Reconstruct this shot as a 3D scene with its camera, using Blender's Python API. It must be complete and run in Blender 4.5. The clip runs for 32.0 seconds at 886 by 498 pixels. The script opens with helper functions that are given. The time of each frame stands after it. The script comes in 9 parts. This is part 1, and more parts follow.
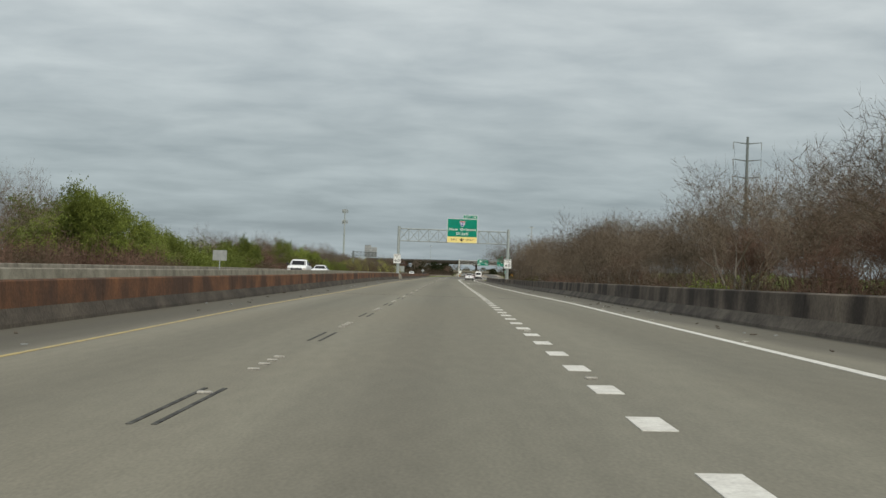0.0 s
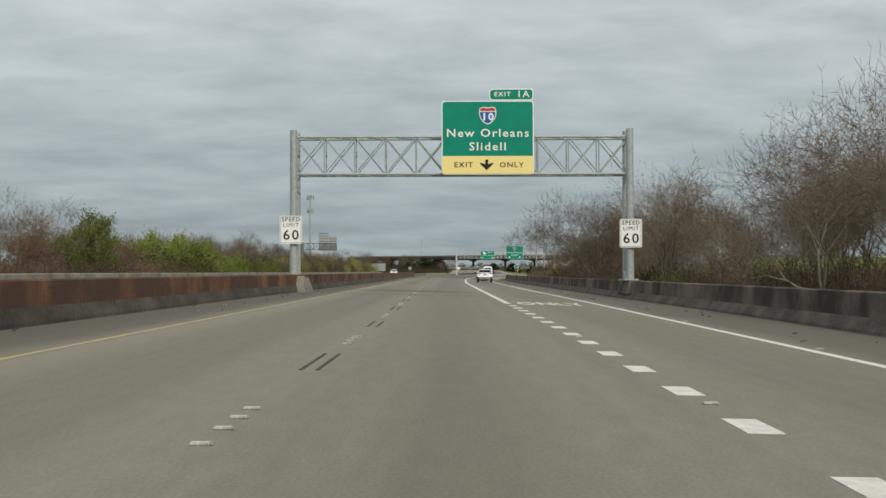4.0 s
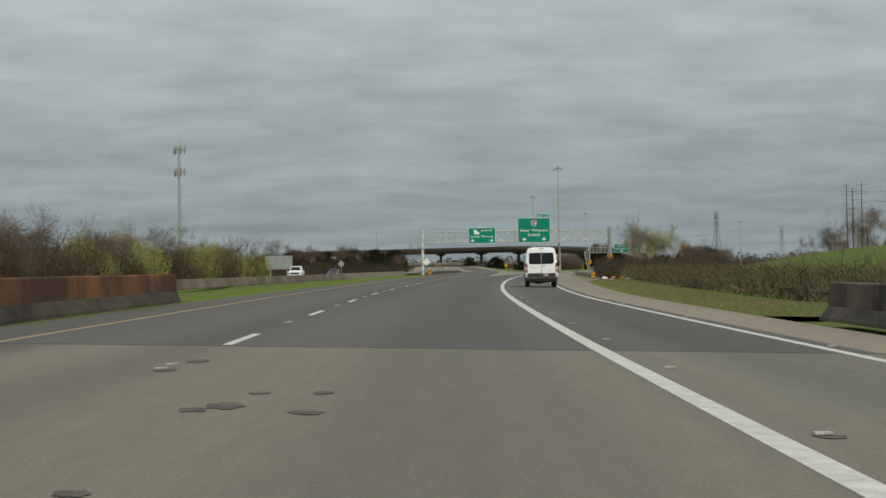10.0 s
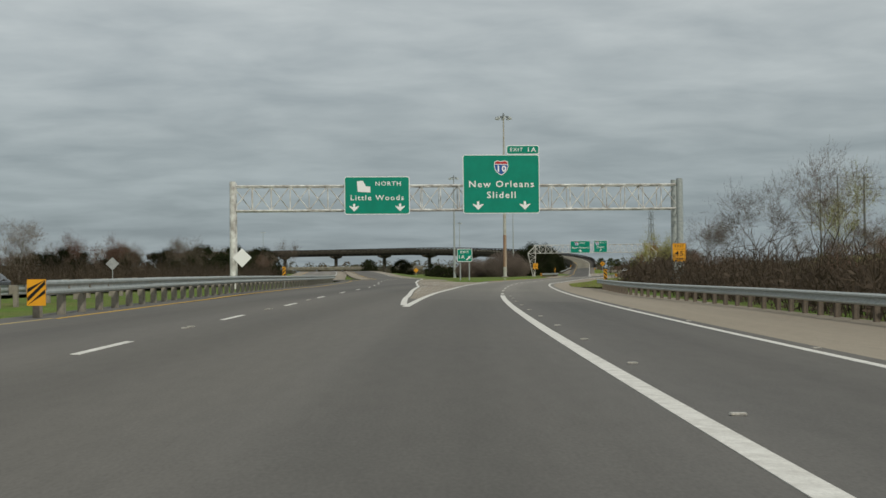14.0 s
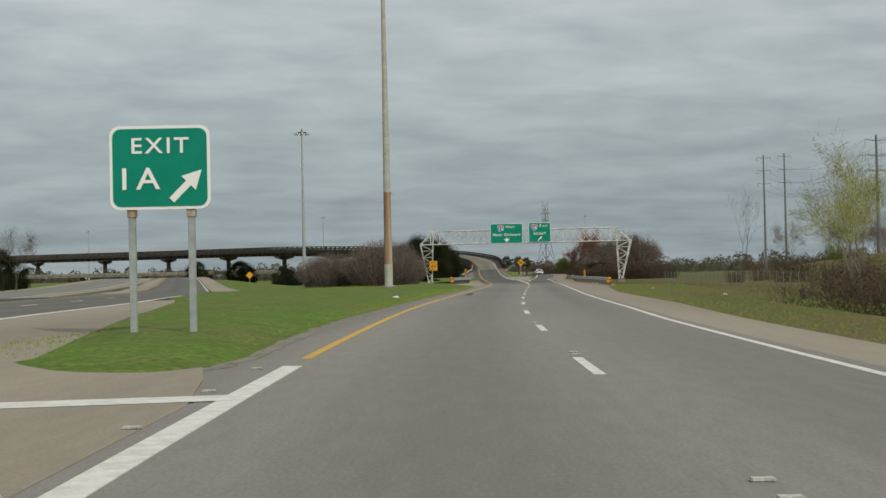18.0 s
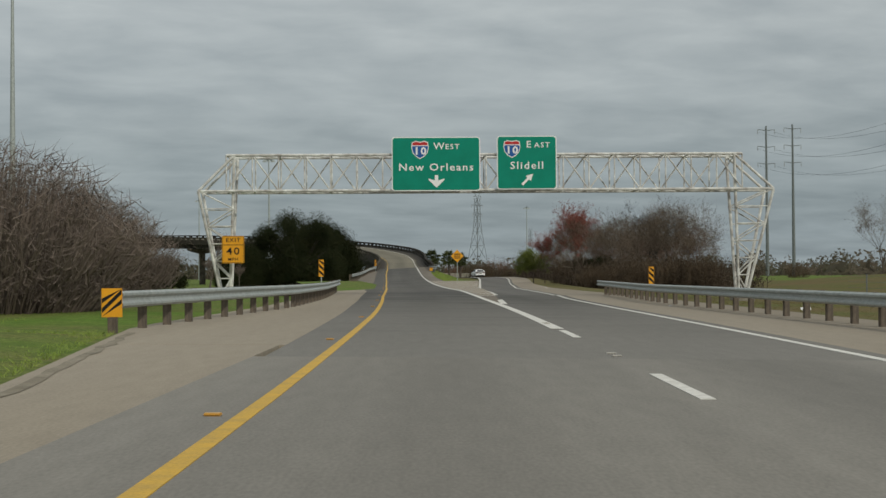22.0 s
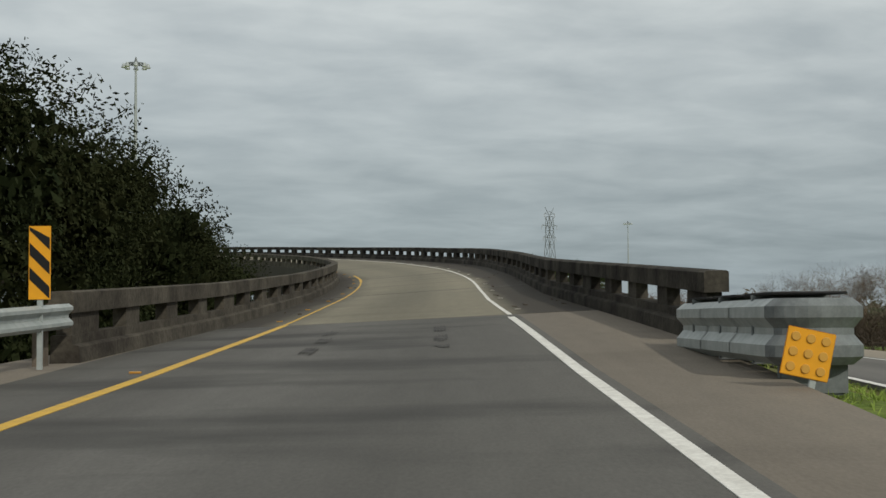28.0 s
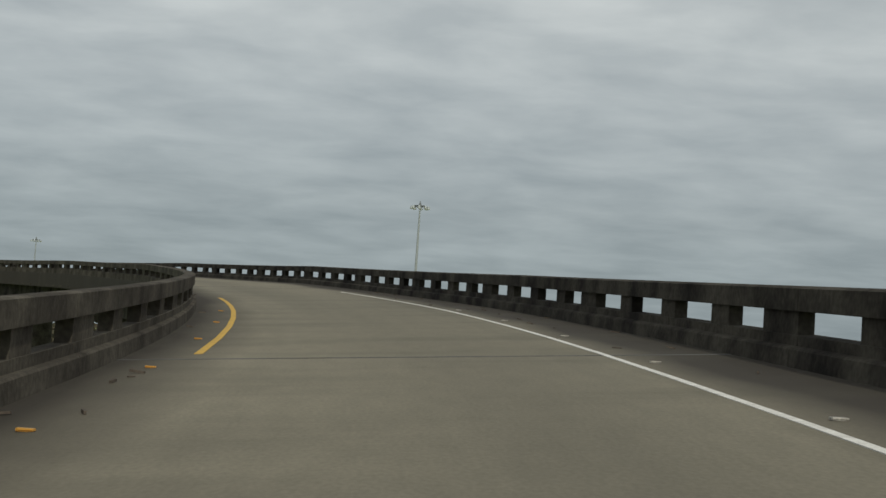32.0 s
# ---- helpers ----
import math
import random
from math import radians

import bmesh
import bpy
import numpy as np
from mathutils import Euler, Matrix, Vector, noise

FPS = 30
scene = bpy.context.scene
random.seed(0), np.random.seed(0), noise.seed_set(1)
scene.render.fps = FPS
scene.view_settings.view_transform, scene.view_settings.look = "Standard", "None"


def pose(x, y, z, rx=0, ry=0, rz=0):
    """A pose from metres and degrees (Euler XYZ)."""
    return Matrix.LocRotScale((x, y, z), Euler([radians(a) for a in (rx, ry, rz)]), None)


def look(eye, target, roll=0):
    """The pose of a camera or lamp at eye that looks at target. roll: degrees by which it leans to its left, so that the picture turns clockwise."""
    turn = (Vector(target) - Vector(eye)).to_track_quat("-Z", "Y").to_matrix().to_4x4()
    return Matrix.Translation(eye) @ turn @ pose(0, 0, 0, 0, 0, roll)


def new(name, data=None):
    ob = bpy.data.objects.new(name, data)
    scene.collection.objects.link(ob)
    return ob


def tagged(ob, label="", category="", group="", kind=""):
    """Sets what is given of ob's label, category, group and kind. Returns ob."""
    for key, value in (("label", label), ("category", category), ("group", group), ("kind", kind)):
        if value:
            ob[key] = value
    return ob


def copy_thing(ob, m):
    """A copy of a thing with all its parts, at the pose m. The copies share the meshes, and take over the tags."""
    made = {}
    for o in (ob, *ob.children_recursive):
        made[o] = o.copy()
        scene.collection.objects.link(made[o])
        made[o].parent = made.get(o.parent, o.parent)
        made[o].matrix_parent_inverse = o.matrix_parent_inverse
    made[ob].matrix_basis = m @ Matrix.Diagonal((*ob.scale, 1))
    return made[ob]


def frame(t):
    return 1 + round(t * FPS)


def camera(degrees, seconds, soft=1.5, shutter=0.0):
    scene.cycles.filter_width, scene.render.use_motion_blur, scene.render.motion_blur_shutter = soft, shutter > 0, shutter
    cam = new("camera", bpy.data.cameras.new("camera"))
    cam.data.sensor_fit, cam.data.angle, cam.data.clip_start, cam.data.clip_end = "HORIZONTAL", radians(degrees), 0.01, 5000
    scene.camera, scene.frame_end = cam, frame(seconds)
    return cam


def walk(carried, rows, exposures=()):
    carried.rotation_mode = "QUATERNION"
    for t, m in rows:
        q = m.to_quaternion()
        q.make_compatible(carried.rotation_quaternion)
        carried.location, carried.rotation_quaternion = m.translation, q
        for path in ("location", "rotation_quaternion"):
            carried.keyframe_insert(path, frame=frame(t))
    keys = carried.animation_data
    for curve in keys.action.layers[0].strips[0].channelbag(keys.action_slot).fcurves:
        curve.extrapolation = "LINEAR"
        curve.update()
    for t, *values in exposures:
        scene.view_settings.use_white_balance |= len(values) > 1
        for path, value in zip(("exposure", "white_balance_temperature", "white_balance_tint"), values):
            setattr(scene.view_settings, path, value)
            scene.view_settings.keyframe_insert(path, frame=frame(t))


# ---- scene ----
# The way of the camera: seconds, place, and turn.
cam = camera(35.1, 32.0, soft=1.5, shutter=0.0)
PATH = [
    (0.0, 0.37, -0.00, 1.06, 91.03, -2.00, 0.34),
    (0.5, 0.29, 17.12, 1.05, 90.94, -1.59, 0.43),
    (1.0, 0.18, 34.20, 1.05, 90.96, -1.29, 0.47),
    (1.5, 0.07, 51.25, 1.06, 91.12, -1.02, 0.47),
    (2.0, -0.02, 68.30, 1.08, 91.05, -0.95, 0.40),
    (2.5, -0.14, 85.36, 1.06, 90.88, -0.52, 0.43),
    (3.5, -0.30, 119.58, 1.06, 90.97, -0.19, 0.21),
    (4.5, -0.33, 154.05, 1.12, 90.90, 0.45, -0.06),
    (5.0, -0.24, 171.39, 1.14, 90.93, 0.57, -0.11),
    (5.5, -0.15, 188.82, 1.07, 91.06, 0.61, -0.13),
    (6.0, -0.07, 206.31, 1.04, 91.10, 0.69, -0.06),
    (6.5, -0.01, 223.86, 1.03, 90.95, 0.74, -0.00),
    (7.0, 0.03, 241.44, 1.02, 90.95, 0.91, 0.03),
    (7.5, 0.00, 259.03, 1.02, 90.95, 0.81, -0.02),
    (8.0, -0.02, 276.58, 0.99, 91.04, 0.73, -0.08),
    (8.5, 0.03, 294.02, 1.03, 90.90, 0.61, -0.23),
    (9.0, 0.16, 311.34, 1.04, 90.85, 0.60, -0.62),
    (9.5, 0.41, 328.53, 1.04, 90.82, 0.68, -1.11),
    (10.0, 0.78, 345.60, 1.05, 90.81, 0.99, -1.48),
    (10.5, 1.29, 362.62, 1.03, 90.82, 0.95, -1.82),
    (11.0, 1.90, 379.53, 1.01, 90.77, 1.07, -2.24),
    (11.5, 2.64, 396.31, 1.03, 90.84, 0.31, -2.70),
    (12.0, 3.53, 412.90, 1.04, 90.68, 1.44, -3.38),
    (12.5, 4.58, 429.28, 1.04, 90.80, 1.70, -3.86),
    (13.0, 5.76, 445.53, 1.04, 90.91, 1.06, -4.40),
    (13.5, 7.11, 461.74, 1.04, 90.97, 0.65, -4.99),
    (14.5, 10.13, 493.98, 1.04, 90.99, 0.74, -5.70),
    (15.5, 13.56, 525.62, 1.02, 91.06, 0.94, -6.69),
    (16.0, 15.45, 541.19, 1.01, 91.10, 0.70, -7.46),
    (16.5, 17.64, 556.75, 1.02, 91.04, 0.50, -8.22),
    (17.0, 19.96, 572.25, 1.03, 91.04, 0.49, -8.85),
    (17.5, 22.47, 587.74, 1.07, 91.11, 0.91, -9.60),
    (18.0, 25.19, 603.25, 1.07, 91.08, 1.26, -10.61),
    (18.5, 28.20, 618.57, 1.08, 90.96, 1.29, -11.51),
    (19.0, 31.38, 633.70, 1.10, 90.82, 1.59, -12.32),
    (19.5, 34.76, 648.66, 1.05, 90.67, 1.84, -13.10),
    (20.0, 38.31, 663.50, 1.05, 91.02, 1.13, -13.59),
    (20.5, 41.94, 678.27, 1.05, 90.90, 0.83, -13.99),
    (21.0, 45.62, 693.02, 1.03, 90.83, 1.06, -14.17),
    (21.5, 49.34, 707.82, 1.03, 90.90, 0.94, -13.92),
    (22.0, 53.00, 722.69, 1.03, 91.10, 0.43, -13.73),
    (22.5, 56.59, 737.53, 1.03, 91.26, 0.37, -13.55),
    (23.0, 60.13, 752.20, 1.06, 91.17, 0.29, -13.12),
    (23.5, 63.50, 766.54, 1.10, 91.13, 0.39, -12.73),
    (24.0, 66.71, 780.96, 1.13, 91.11, 0.49, -12.34),
    (24.5, 69.84, 795.45, 1.17, 91.06, 0.29, -12.07),
    (25.0, 72.90, 810.03, 1.17, 91.13, 0.12, -11.90),
    (25.5, 75.96, 824.72, 1.18, 91.10, -0.02, -11.83),
    (26.5, 82.21, 854.01, 1.35, 91.50, 0.23, -11.95),
    (27.5, 88.29, 882.66, 1.79, 92.30, 0.48, -11.74),
    (28.0, 91.21, 896.65, 2.24, 92.82, 0.32, -11.74),
    (28.5, 94.08, 910.58, 2.75, 93.17, -0.61, -11.67),
    (29.0, 96.90, 924.36, 3.37, 94.07, -2.21, -11.39),
    (29.5, 99.56, 938.02, 4.05, 93.99, -3.06, -10.53),
    (30.0, 101.85, 951.59, 4.77, 94.13, -3.55, -8.62),
    (30.5, 103.52, 965.10, 5.50, 94.21, -4.48, -5.55),
    (31.0, 104.47, 978.63, 6.22, 93.91, -4.29, -2.56),
    (31.5, 104.69, 992.18, 6.94, 94.14, -3.97, 0.78),
    (32.0, 104.08, 1005.72, 7.67, 94.05, -3.89, 4.46),
]
walk(cam, [(t, pose(x, y, z, rx, ry, rz)) for t, x, y, z, rx, ry, rz in PATH],
     exposures=[(0.0, 0.04), (5.0, 0.05), (8.4, 0.04), (9.0, -0.1), (10.0, -0.25), (13.0, -0.23), (16.0, -0.12), (18.5, -0.11), (20.5, -0.12), (22.0, -0.27), (23.0, -0.27), (24.0, -0.17), (25.5, 0.06), (28.0, -0.07), (30.3, 0.0), (32.0, -0.28)])

# ---- sky and sun ----
world = bpy.data.worlds.new("overcast_sky")
scene.world = world
world.use_nodes = True
wn, wl = world.node_tree.nodes, world.node_tree.links
wn.clear()
SUN_ELEV, SUN_AZ = radians(34), radians(159)
sky = wn.new("ShaderNodeTexSky")
sky.sky_type, sky.sun_disc = "NISHITA", False
sky.sun_elevation, sky.sun_rotation = SUN_ELEV, SUN_AZ
tc = wn.new("ShaderNodeTexCoord")
sep = wn.new("ShaderNodeSeparateXYZ")
wl.new(tc.outputs["Generated"], sep.inputs[0])
zz = wn.new("ShaderNodeMath"); zz.operation = "MAXIMUM"; zz.inputs[1].default_value = 0.0
wl.new(sep.outputs["Z"], zz.inputs[0])
za = wn.new("ShaderNodeMath"); za.operation = "ADD"; za.inputs[1].default_value = 0.13
wl.new(zz.outputs[0], za.inputs[0])
dx = wn.new("ShaderNodeMath"); dx.operation = "DIVIDE"
dy = wn.new("ShaderNodeMath"); dy.operation = "DIVIDE"
wl.new(sep.outputs["X"], dx.inputs[0]); wl.new(za.outputs[0], dx.inputs[1])
wl.new(sep.outputs["Y"], dy.inputs[0]); wl.new(za.outputs[0], dy.inputs[1])
plane = wn.new("ShaderNodeCombineXYZ")
wl.new(dx.outputs[0], plane.inputs[0]); wl.new(dy.outputs[0], plane.inputs[1])


def sky_noise(scale, sx, sy, detail, rough, lo, hi, turn=12):
    mp = wn.new("ShaderNodeMapping")
    mp.inputs["Scale"].default_value = (sx, sy, 1)
    mp.inputs["Rotation"].default_value = (0, 0, radians(turn))
    wl.new(plane.outputs[0], mp.inputs[0])
    n = wn.new("ShaderNodeTexNoise")
    n.inputs["Scale"].default_value, n.inputs["Detail"].default_value = scale, detail
    n.inputs["Roughness"].default_value = rough
    n.inputs["Distortion"].default_value = 0.2
    wl.new(mp.outputs[0], n.inputs["Vector"])
    r = wn.new("ShaderNodeMapRange")
    r.inputs["From Min"].default_value, r.inputs["From Max"].default_value = lo, hi
    wl.new(n.outputs["Fac"], r.inputs["Value"])
    return r.outputs[0]


big = sky_noise(0.8, 0.55, 0.95, 4, 0.5, 0.30, 0.70, 4)
mid = sky_noise(3.4, 0.8, 0.92, 7, 0.53, 0.32, 0.68, -3)
addn = wn.new("ShaderNodeMath"); addn.operation = "MULTIPLY_ADD"; addn.inputs[1].default_value = 0.52
wl.new(mid, addn.inputs[0])
half = wn.new("ShaderNodeMath"); half.operation = "MULTIPLY"; half.inputs[1].default_value = 0.48
wl.new(big, half.inputs[0]); wl.new(half.outputs[0], addn.inputs[2])
# cloud base: blue-grey towards the horizon, paler overhead
grad = wn.new("ShaderNodeValToRGB")
e = grad.color_ramp.elements
e[0].position, e[0].color = 0.0, (0.285, 0.335, 0.365, 1)
e[1].position, e[1].color = 1.0, (0.62, 0.62, 0.605, 1)
for pos, col in ((0.03, (0.242, 0.288, 0.322, 1)), (0.10, (0.335, 0.367, 0.378, 1)), (0.22, (0.525, 0.548, 0.54, 1))):
    k = grad.color_ramp.elements.new(pos)
    k.color = col
wl.new(zz.outputs[0], grad.inputs[0])
lite = wn.new("ShaderNodeMix"); lite.data_type = "RGBA"; lite.blend_type = "MULTIPLY"
lite.inputs["Factor"].default_value = 1.0
cr = wn.new("ShaderNodeValToRGB")
cr.color_ramp.elements[0].position, cr.color_ramp.elements[0].color = 0.15, (0.81, 0.843, 0.856, 1)
cr.color_ramp.elements[1].position, cr.color_ramp.elements[1].color = 0.88, (1.26, 1.268, 1.25, 1)
wl.new(addn.outputs[0], cr.inputs[0])
wl.new(grad.outputs[0], lite.inputs[6]); wl.new(cr.outputs[0], lite.inputs[7])
skymul = wn.new("ShaderNodeMix"); skymul.data_type = "RGBA"; skymul.blend_type = "ADD"
skymul.inputs["Factor"].default_value = 0.012
wl.new(lite.outputs[2], skymul.inputs[6]); wl.new(sky.outputs[0], skymul.inputs[7])
bg = wn.new("ShaderNodeBackground")
bg.inputs["Strength"].default_value = 1.0
wl.new(skymul.outputs[2], bg.inputs["Color"])
wo = wn.new("ShaderNodeOutputWorld")
wl.new(bg.outputs[0], wo.inputs[0])

sun = new("sun", bpy.data.lights.new("sun", "SUN"))
sun.data.energy, sun.data.angle, sun.data.color = 2.05, radians(0.8), (1.0, 0.96, 0.85)
# veiled sun behind the camera and to its right
sun.matrix_world = look((0, 0, 0), (-0.52, 1.38, -1.0))

# ---- materials ----
MATS = {}


def material(name, col, rough=0.8, metal=0.0, col2=None, scale=3.0, fine=0.0, bump=0.0, bscale=40.0, coords="Object",
             stretch=(1, 1, 1), rand=0.0, amount=0.6, spec=0.25, emit=None, detail=5.0):
    """A surface with blotches of col2 at one scale, fine grain at another, and relief."""
    if name in MATS:
        return MATS[name]
    m = bpy.data.materials.new(name)
    m.use_nodes = True
    nt = m.node_tree
    b = nt.nodes["Principled BSDF"]
    b.inputs["Roughness"].default_value, b.inputs["Metallic"].default_value = rough, metal
    b.inputs["Specular IOR Level"].default_value = spec
    b.inputs["Base Color"].default_value = (*col, 1)
    t = nt.nodes.new("ShaderNodeTexCoord")
    mp = nt.nodes.new("ShaderNodeMapping")
    mp.inputs["Scale"].default_value = stretch
    nt.links.new(t.outputs[coords], mp.inputs[0])
    out = None
    if col2 is not None:
        n = nt.nodes.new("ShaderNodeTexNoise")
        n.inputs["Scale"].default_value, n.inputs["Detail"].default_value = scale, detail
        n.inputs["Roughness"].default_value = 0.6
        nt.links.new(mp.outputs[0], n.inputs["Vector"])
        r = nt.nodes.new("ShaderNodeMapRange")
        r.inputs["From Min"].default_value, r.inputs["From Max"].default_value = 0.35, 0.68
        r.inputs["To Max"].default_value = amount / 0.6
        nt.links.new(n.outputs["Fac"], r.inputs["Value"])
        mx = nt.nodes.new("ShaderNodeMix"); mx.data_type = "RGBA"
        mx.inputs[6].default_value, mx.inputs[7].default_value = (*col, 1), (*col2, 1)
        nt.links.new(r.outputs[0], mx.inputs["Factor"])
        out = mx.outputs[2]
    if fine > 0:
        n2 = nt.nodes.new("ShaderNodeTexNoise")
        n2.inputs["Scale"].default_value, n2.inputs["Detail"].default_value = bscale, 3
        nt.links.new(t.outputs[coords], n2.inputs["Vector"])
        r2 = nt.nodes.new("ShaderNodeMapRange")
        r2.inputs["From Min"].default_value, r2.inputs["From Max"].default_value = 0.25, 0.75
        r2.inputs["To Min"].default_value, r2.inputs["To Max"].default_value = 1 - fine, 1 + fine
        nt.links.new(n2.outputs["Fac"], r2.inputs["Value"])
        m2 = nt.nodes.new("ShaderNodeVectorMath"); m2.operation = "SCALE"
        if out is None:
            m2.inputs[0].default_value = col
        else:
            nt.links.new(out, m2.inputs[0])
        nt.links.new(r2.outputs[0], m2.inputs["Scale"])
        out = m2.outputs[0]
    if rand > 0:
        oi = nt.nodes.new("ShaderNodeObjectInfo")
        r3 = nt.nodes.new("ShaderNodeMapRange")
        r3.inputs["To Min"].default_value, r3.inputs["To Max"].default_value = 1 - rand, 1 + rand
        nt.links.new(oi.outputs["Random"], r3.inputs["Value"])
        m3 = nt.nodes.new("ShaderNodeVectorMath"); m3.operation = "SCALE"
        if out is None:
            m3.inputs[0].default_value = col
        else:
            nt.links.new(out, m3.inputs[0])
        nt.links.new(r3.outputs[0], m3.inputs["Scale"])
        out = m3.outputs[0]
    if out is not None:
        nt.links.new(out, b.inputs["Base Color"])
    if bump > 0:
        n4 = nt.nodes.new("ShaderNodeTexNoise")
        n4.inputs["Scale"].default_value, n4.inputs["Detail"].default_value = bscale, 4
        nt.links.new(t.outputs[coords], n4.inputs["Vector"])
        bp = nt.nodes.new("ShaderNodeBump")
        bp.inputs["Strength"].default_value, bp.inputs["Distance"].default_value = bump, 0.02
        nt.links.new(n4.outputs["Fac"], bp.inputs["Height"])
        nt.links.new(bp.outputs[0], b.inputs["Normal"])
    if emit:
        b.inputs["Emission Color"].default_value, b.inputs["Emission Strength"].default_value = (*emit[0], 1), emit[1]
    MATS[name] = m
    return m


def tracked(name, col, dark, tan, lanes, dirt=None, smear=0.0, fade=None):
    """Road surface: grain, patches and tyre tracks that run along the lanes; UV is (metres along, metres across)."""
    m = bpy.data.materials.new(name)
    m.use_nodes = True
    nt = m.node_tree
    N, L = nt.nodes, nt.links
    b = N["Principled BSDF"]
    b.inputs["Roughness"].default_value, b.inputs["Specular IOR Level"].default_value = 0.85, 0.25
    t = N.new("ShaderNodeTexCoord")

    def noise_(scale, stretch, detail=4):
        mp = N.new("ShaderNodeMapping")
        mp.inputs["Scale"].default_value = stretch
        L.new(t.outputs["UV"], mp.inputs[0])
        n = N.new("ShaderNodeTexNoise")
        n.inputs["Scale"].default_value, n.inputs["Detail"].default_value = scale, detail
        L.new(mp.outputs[0], n.inputs["Vector"])
        return n.outputs["Fac"]

    def rng(v, a, c, lo, hi):
        r = N.new("ShaderNodeMapRange")
        for k, x in zip(("From Min", "From Max", "To Min", "To Max"), (a, c, lo, hi)):
            r.inputs[k].default_value = x
        L.new(v, r.inputs["Value"])
        return r.outputs[0]

    def mix_(f, a, c):
        x = N.new("ShaderNodeMix"); x.data_type = "RGBA"
        L.new(f, x.inputs["Factor"])
        for k, v in ((6, a), (7, c)):
            if isinstance(v, tuple):
                x.inputs[k].default_value = (*v, 1)
            else:
                L.new(v, x.inputs[k])
        return x.outputs[2]
    streak = rng(noise_(1.0, (0.012, 0.9, 1), 5), 0.3, 0.7, 0, 1)
    patch = rng(noise_(0.12, (0.35, 1, 1), 6), 0.35, 0.65, 0, 1)
    c1 = mix_(streak, col, dark)
    mid_ = N.new("ShaderNodeMath"); mid_.operation = "MULTIPLY"; mid_.inputs[1].default_value = 0.55
    L.new(patch, mid_.inputs[0])
    c2 = mix_(mid_.outputs[0], c1, tan)
    g = rng(noise_(38, (0.35, 1, 1), 3), 0.25, 0.75, 0.87, 1.13)
    g2 = rng(noise_(5.5, (0.22, 1, 1), 5), 0.3, 0.7, 0.94, 1.06)
    gm = N.new("ShaderNodeMath"); gm.operation = "MULTIPLY"
    L.new(g, gm.inputs[0]); L.new(g2, gm.inputs[1])
    sc = N.new("ShaderNodeVectorMath"); sc.operation = "SCALE"
    L.new(c2, sc.inputs[0]); L.new(gm.outputs[0], sc.inputs["Scale"])
    # oil band and wheel tracks within each lane
    su = N.new("ShaderNodeSeparateXYZ")
    L.new(t.outputs["UV"], su.inputs[0])
    wv = N.new("ShaderNodeMath"); wv.operation = "MULTIPLY_ADD"
    wv.inputs[1].default_value, wv.inputs[2].default_value = 2 * math.pi / lanes, 0
    L.new(su.outputs["Y"], wv.inputs[0])
    cs = N.new("ShaderNodeMath"); cs.operation = "COSINE"
    L.new(wv.outputs[0], cs.inputs[0])
    tr = rng(cs.outputs[0], -1, 1, 1.05, 0.87)
    sc2 = N.new("ShaderNodeVectorMath"); sc2.operation = "SCALE"
    L.new(sc.outputs[0], sc2.inputs[0]); L.new(tr, sc2.inputs["Scale"])
    final = sc2.outputs[0]
    if dirt:
        # grime that traffic never sweeps off, outside the lanes
        lo, hi, amt = dirt
        wob = N.new("ShaderNodeMath"); wob.operation = "MULTIPLY_ADD"; wob.inputs[1].default_value = 0.9
        L.new(noise_(0.5, (0.25, 1, 1), 5), wob.inputs[0]); L.new(su.outputs["Y"], wob.inputs[2])
        left_ = rng(wob.outputs[0], lo - 0.30 + 0.45, lo + 0.55 + 0.45, 1, 0)
        right_ = rng(wob.outputs[0], hi - 0.3 + 0.45, hi + 0.25 + 0.45, 0, 1)
        mxm = N.new("ShaderNodeMath"); mxm.operation = "MAXIMUM"
        L.new(left_, mxm.inputs[0]); L.new(right_, mxm.inputs[1])
        dm_ = N.new("ShaderNodeMath"); dm_.operation = "MULTIPLY"; dm_.inputs[1].default_value = amt
        L.new(mxm.outputs[0], dm_.inputs[0])
        final = mix_(dm_.outputs[0], final, tuple(c * k_ for c, k_ in zip(col, (0.19, 0.175, 0.185))))
    if smear:
        sm_ = rng(noise_(1.0, (0.55, 0.22, 1), 6), 0.50, 0.66, 0, smear)
        final = mix_(sm_, final, tuple(c * 0.35 for c in col))
    if fade:
        # another tone gives way to this one over some metres, in patches
        f0, f1, start_tone = fade
        pos = N.new("ShaderNodeMath"); pos.operation = "MULTIPLY_ADD"; pos.inputs[1].default_value = 0.5 * (f1 - f0)
        L.new(noise_(0.25, (0.5, 1, 1), 6), pos.inputs[0]); L.new(su.outputs["X"], pos.inputs[2])
        fk = rng(pos.outputs[0], f0 + 0.25 * (f1 - f0), f1 + 0.25 * (f1 - f0), 1, 0)
        og = N.new("ShaderNodeVectorMath"); og.operation = "SCALE"
        og.inputs[0].default_value = start_tone
        L.new(gm.outputs[0], og.inputs["Scale"])
        final = mix_(fk, final, og.outputs[0])
    L.new(final, b.inputs["Base Color"])
    bp = N.new("ShaderNodeBump")
    bp.inputs["Strength"].default_value, bp.inputs["Distance"].default_value = 0.18, 0.01
    L.new(noise_(60, (1, 1, 1), 3), bp.inputs["Height"])
    L.new(bp.outputs[0], b.inputs["Normal"])
    MATS[name] = m
    return m


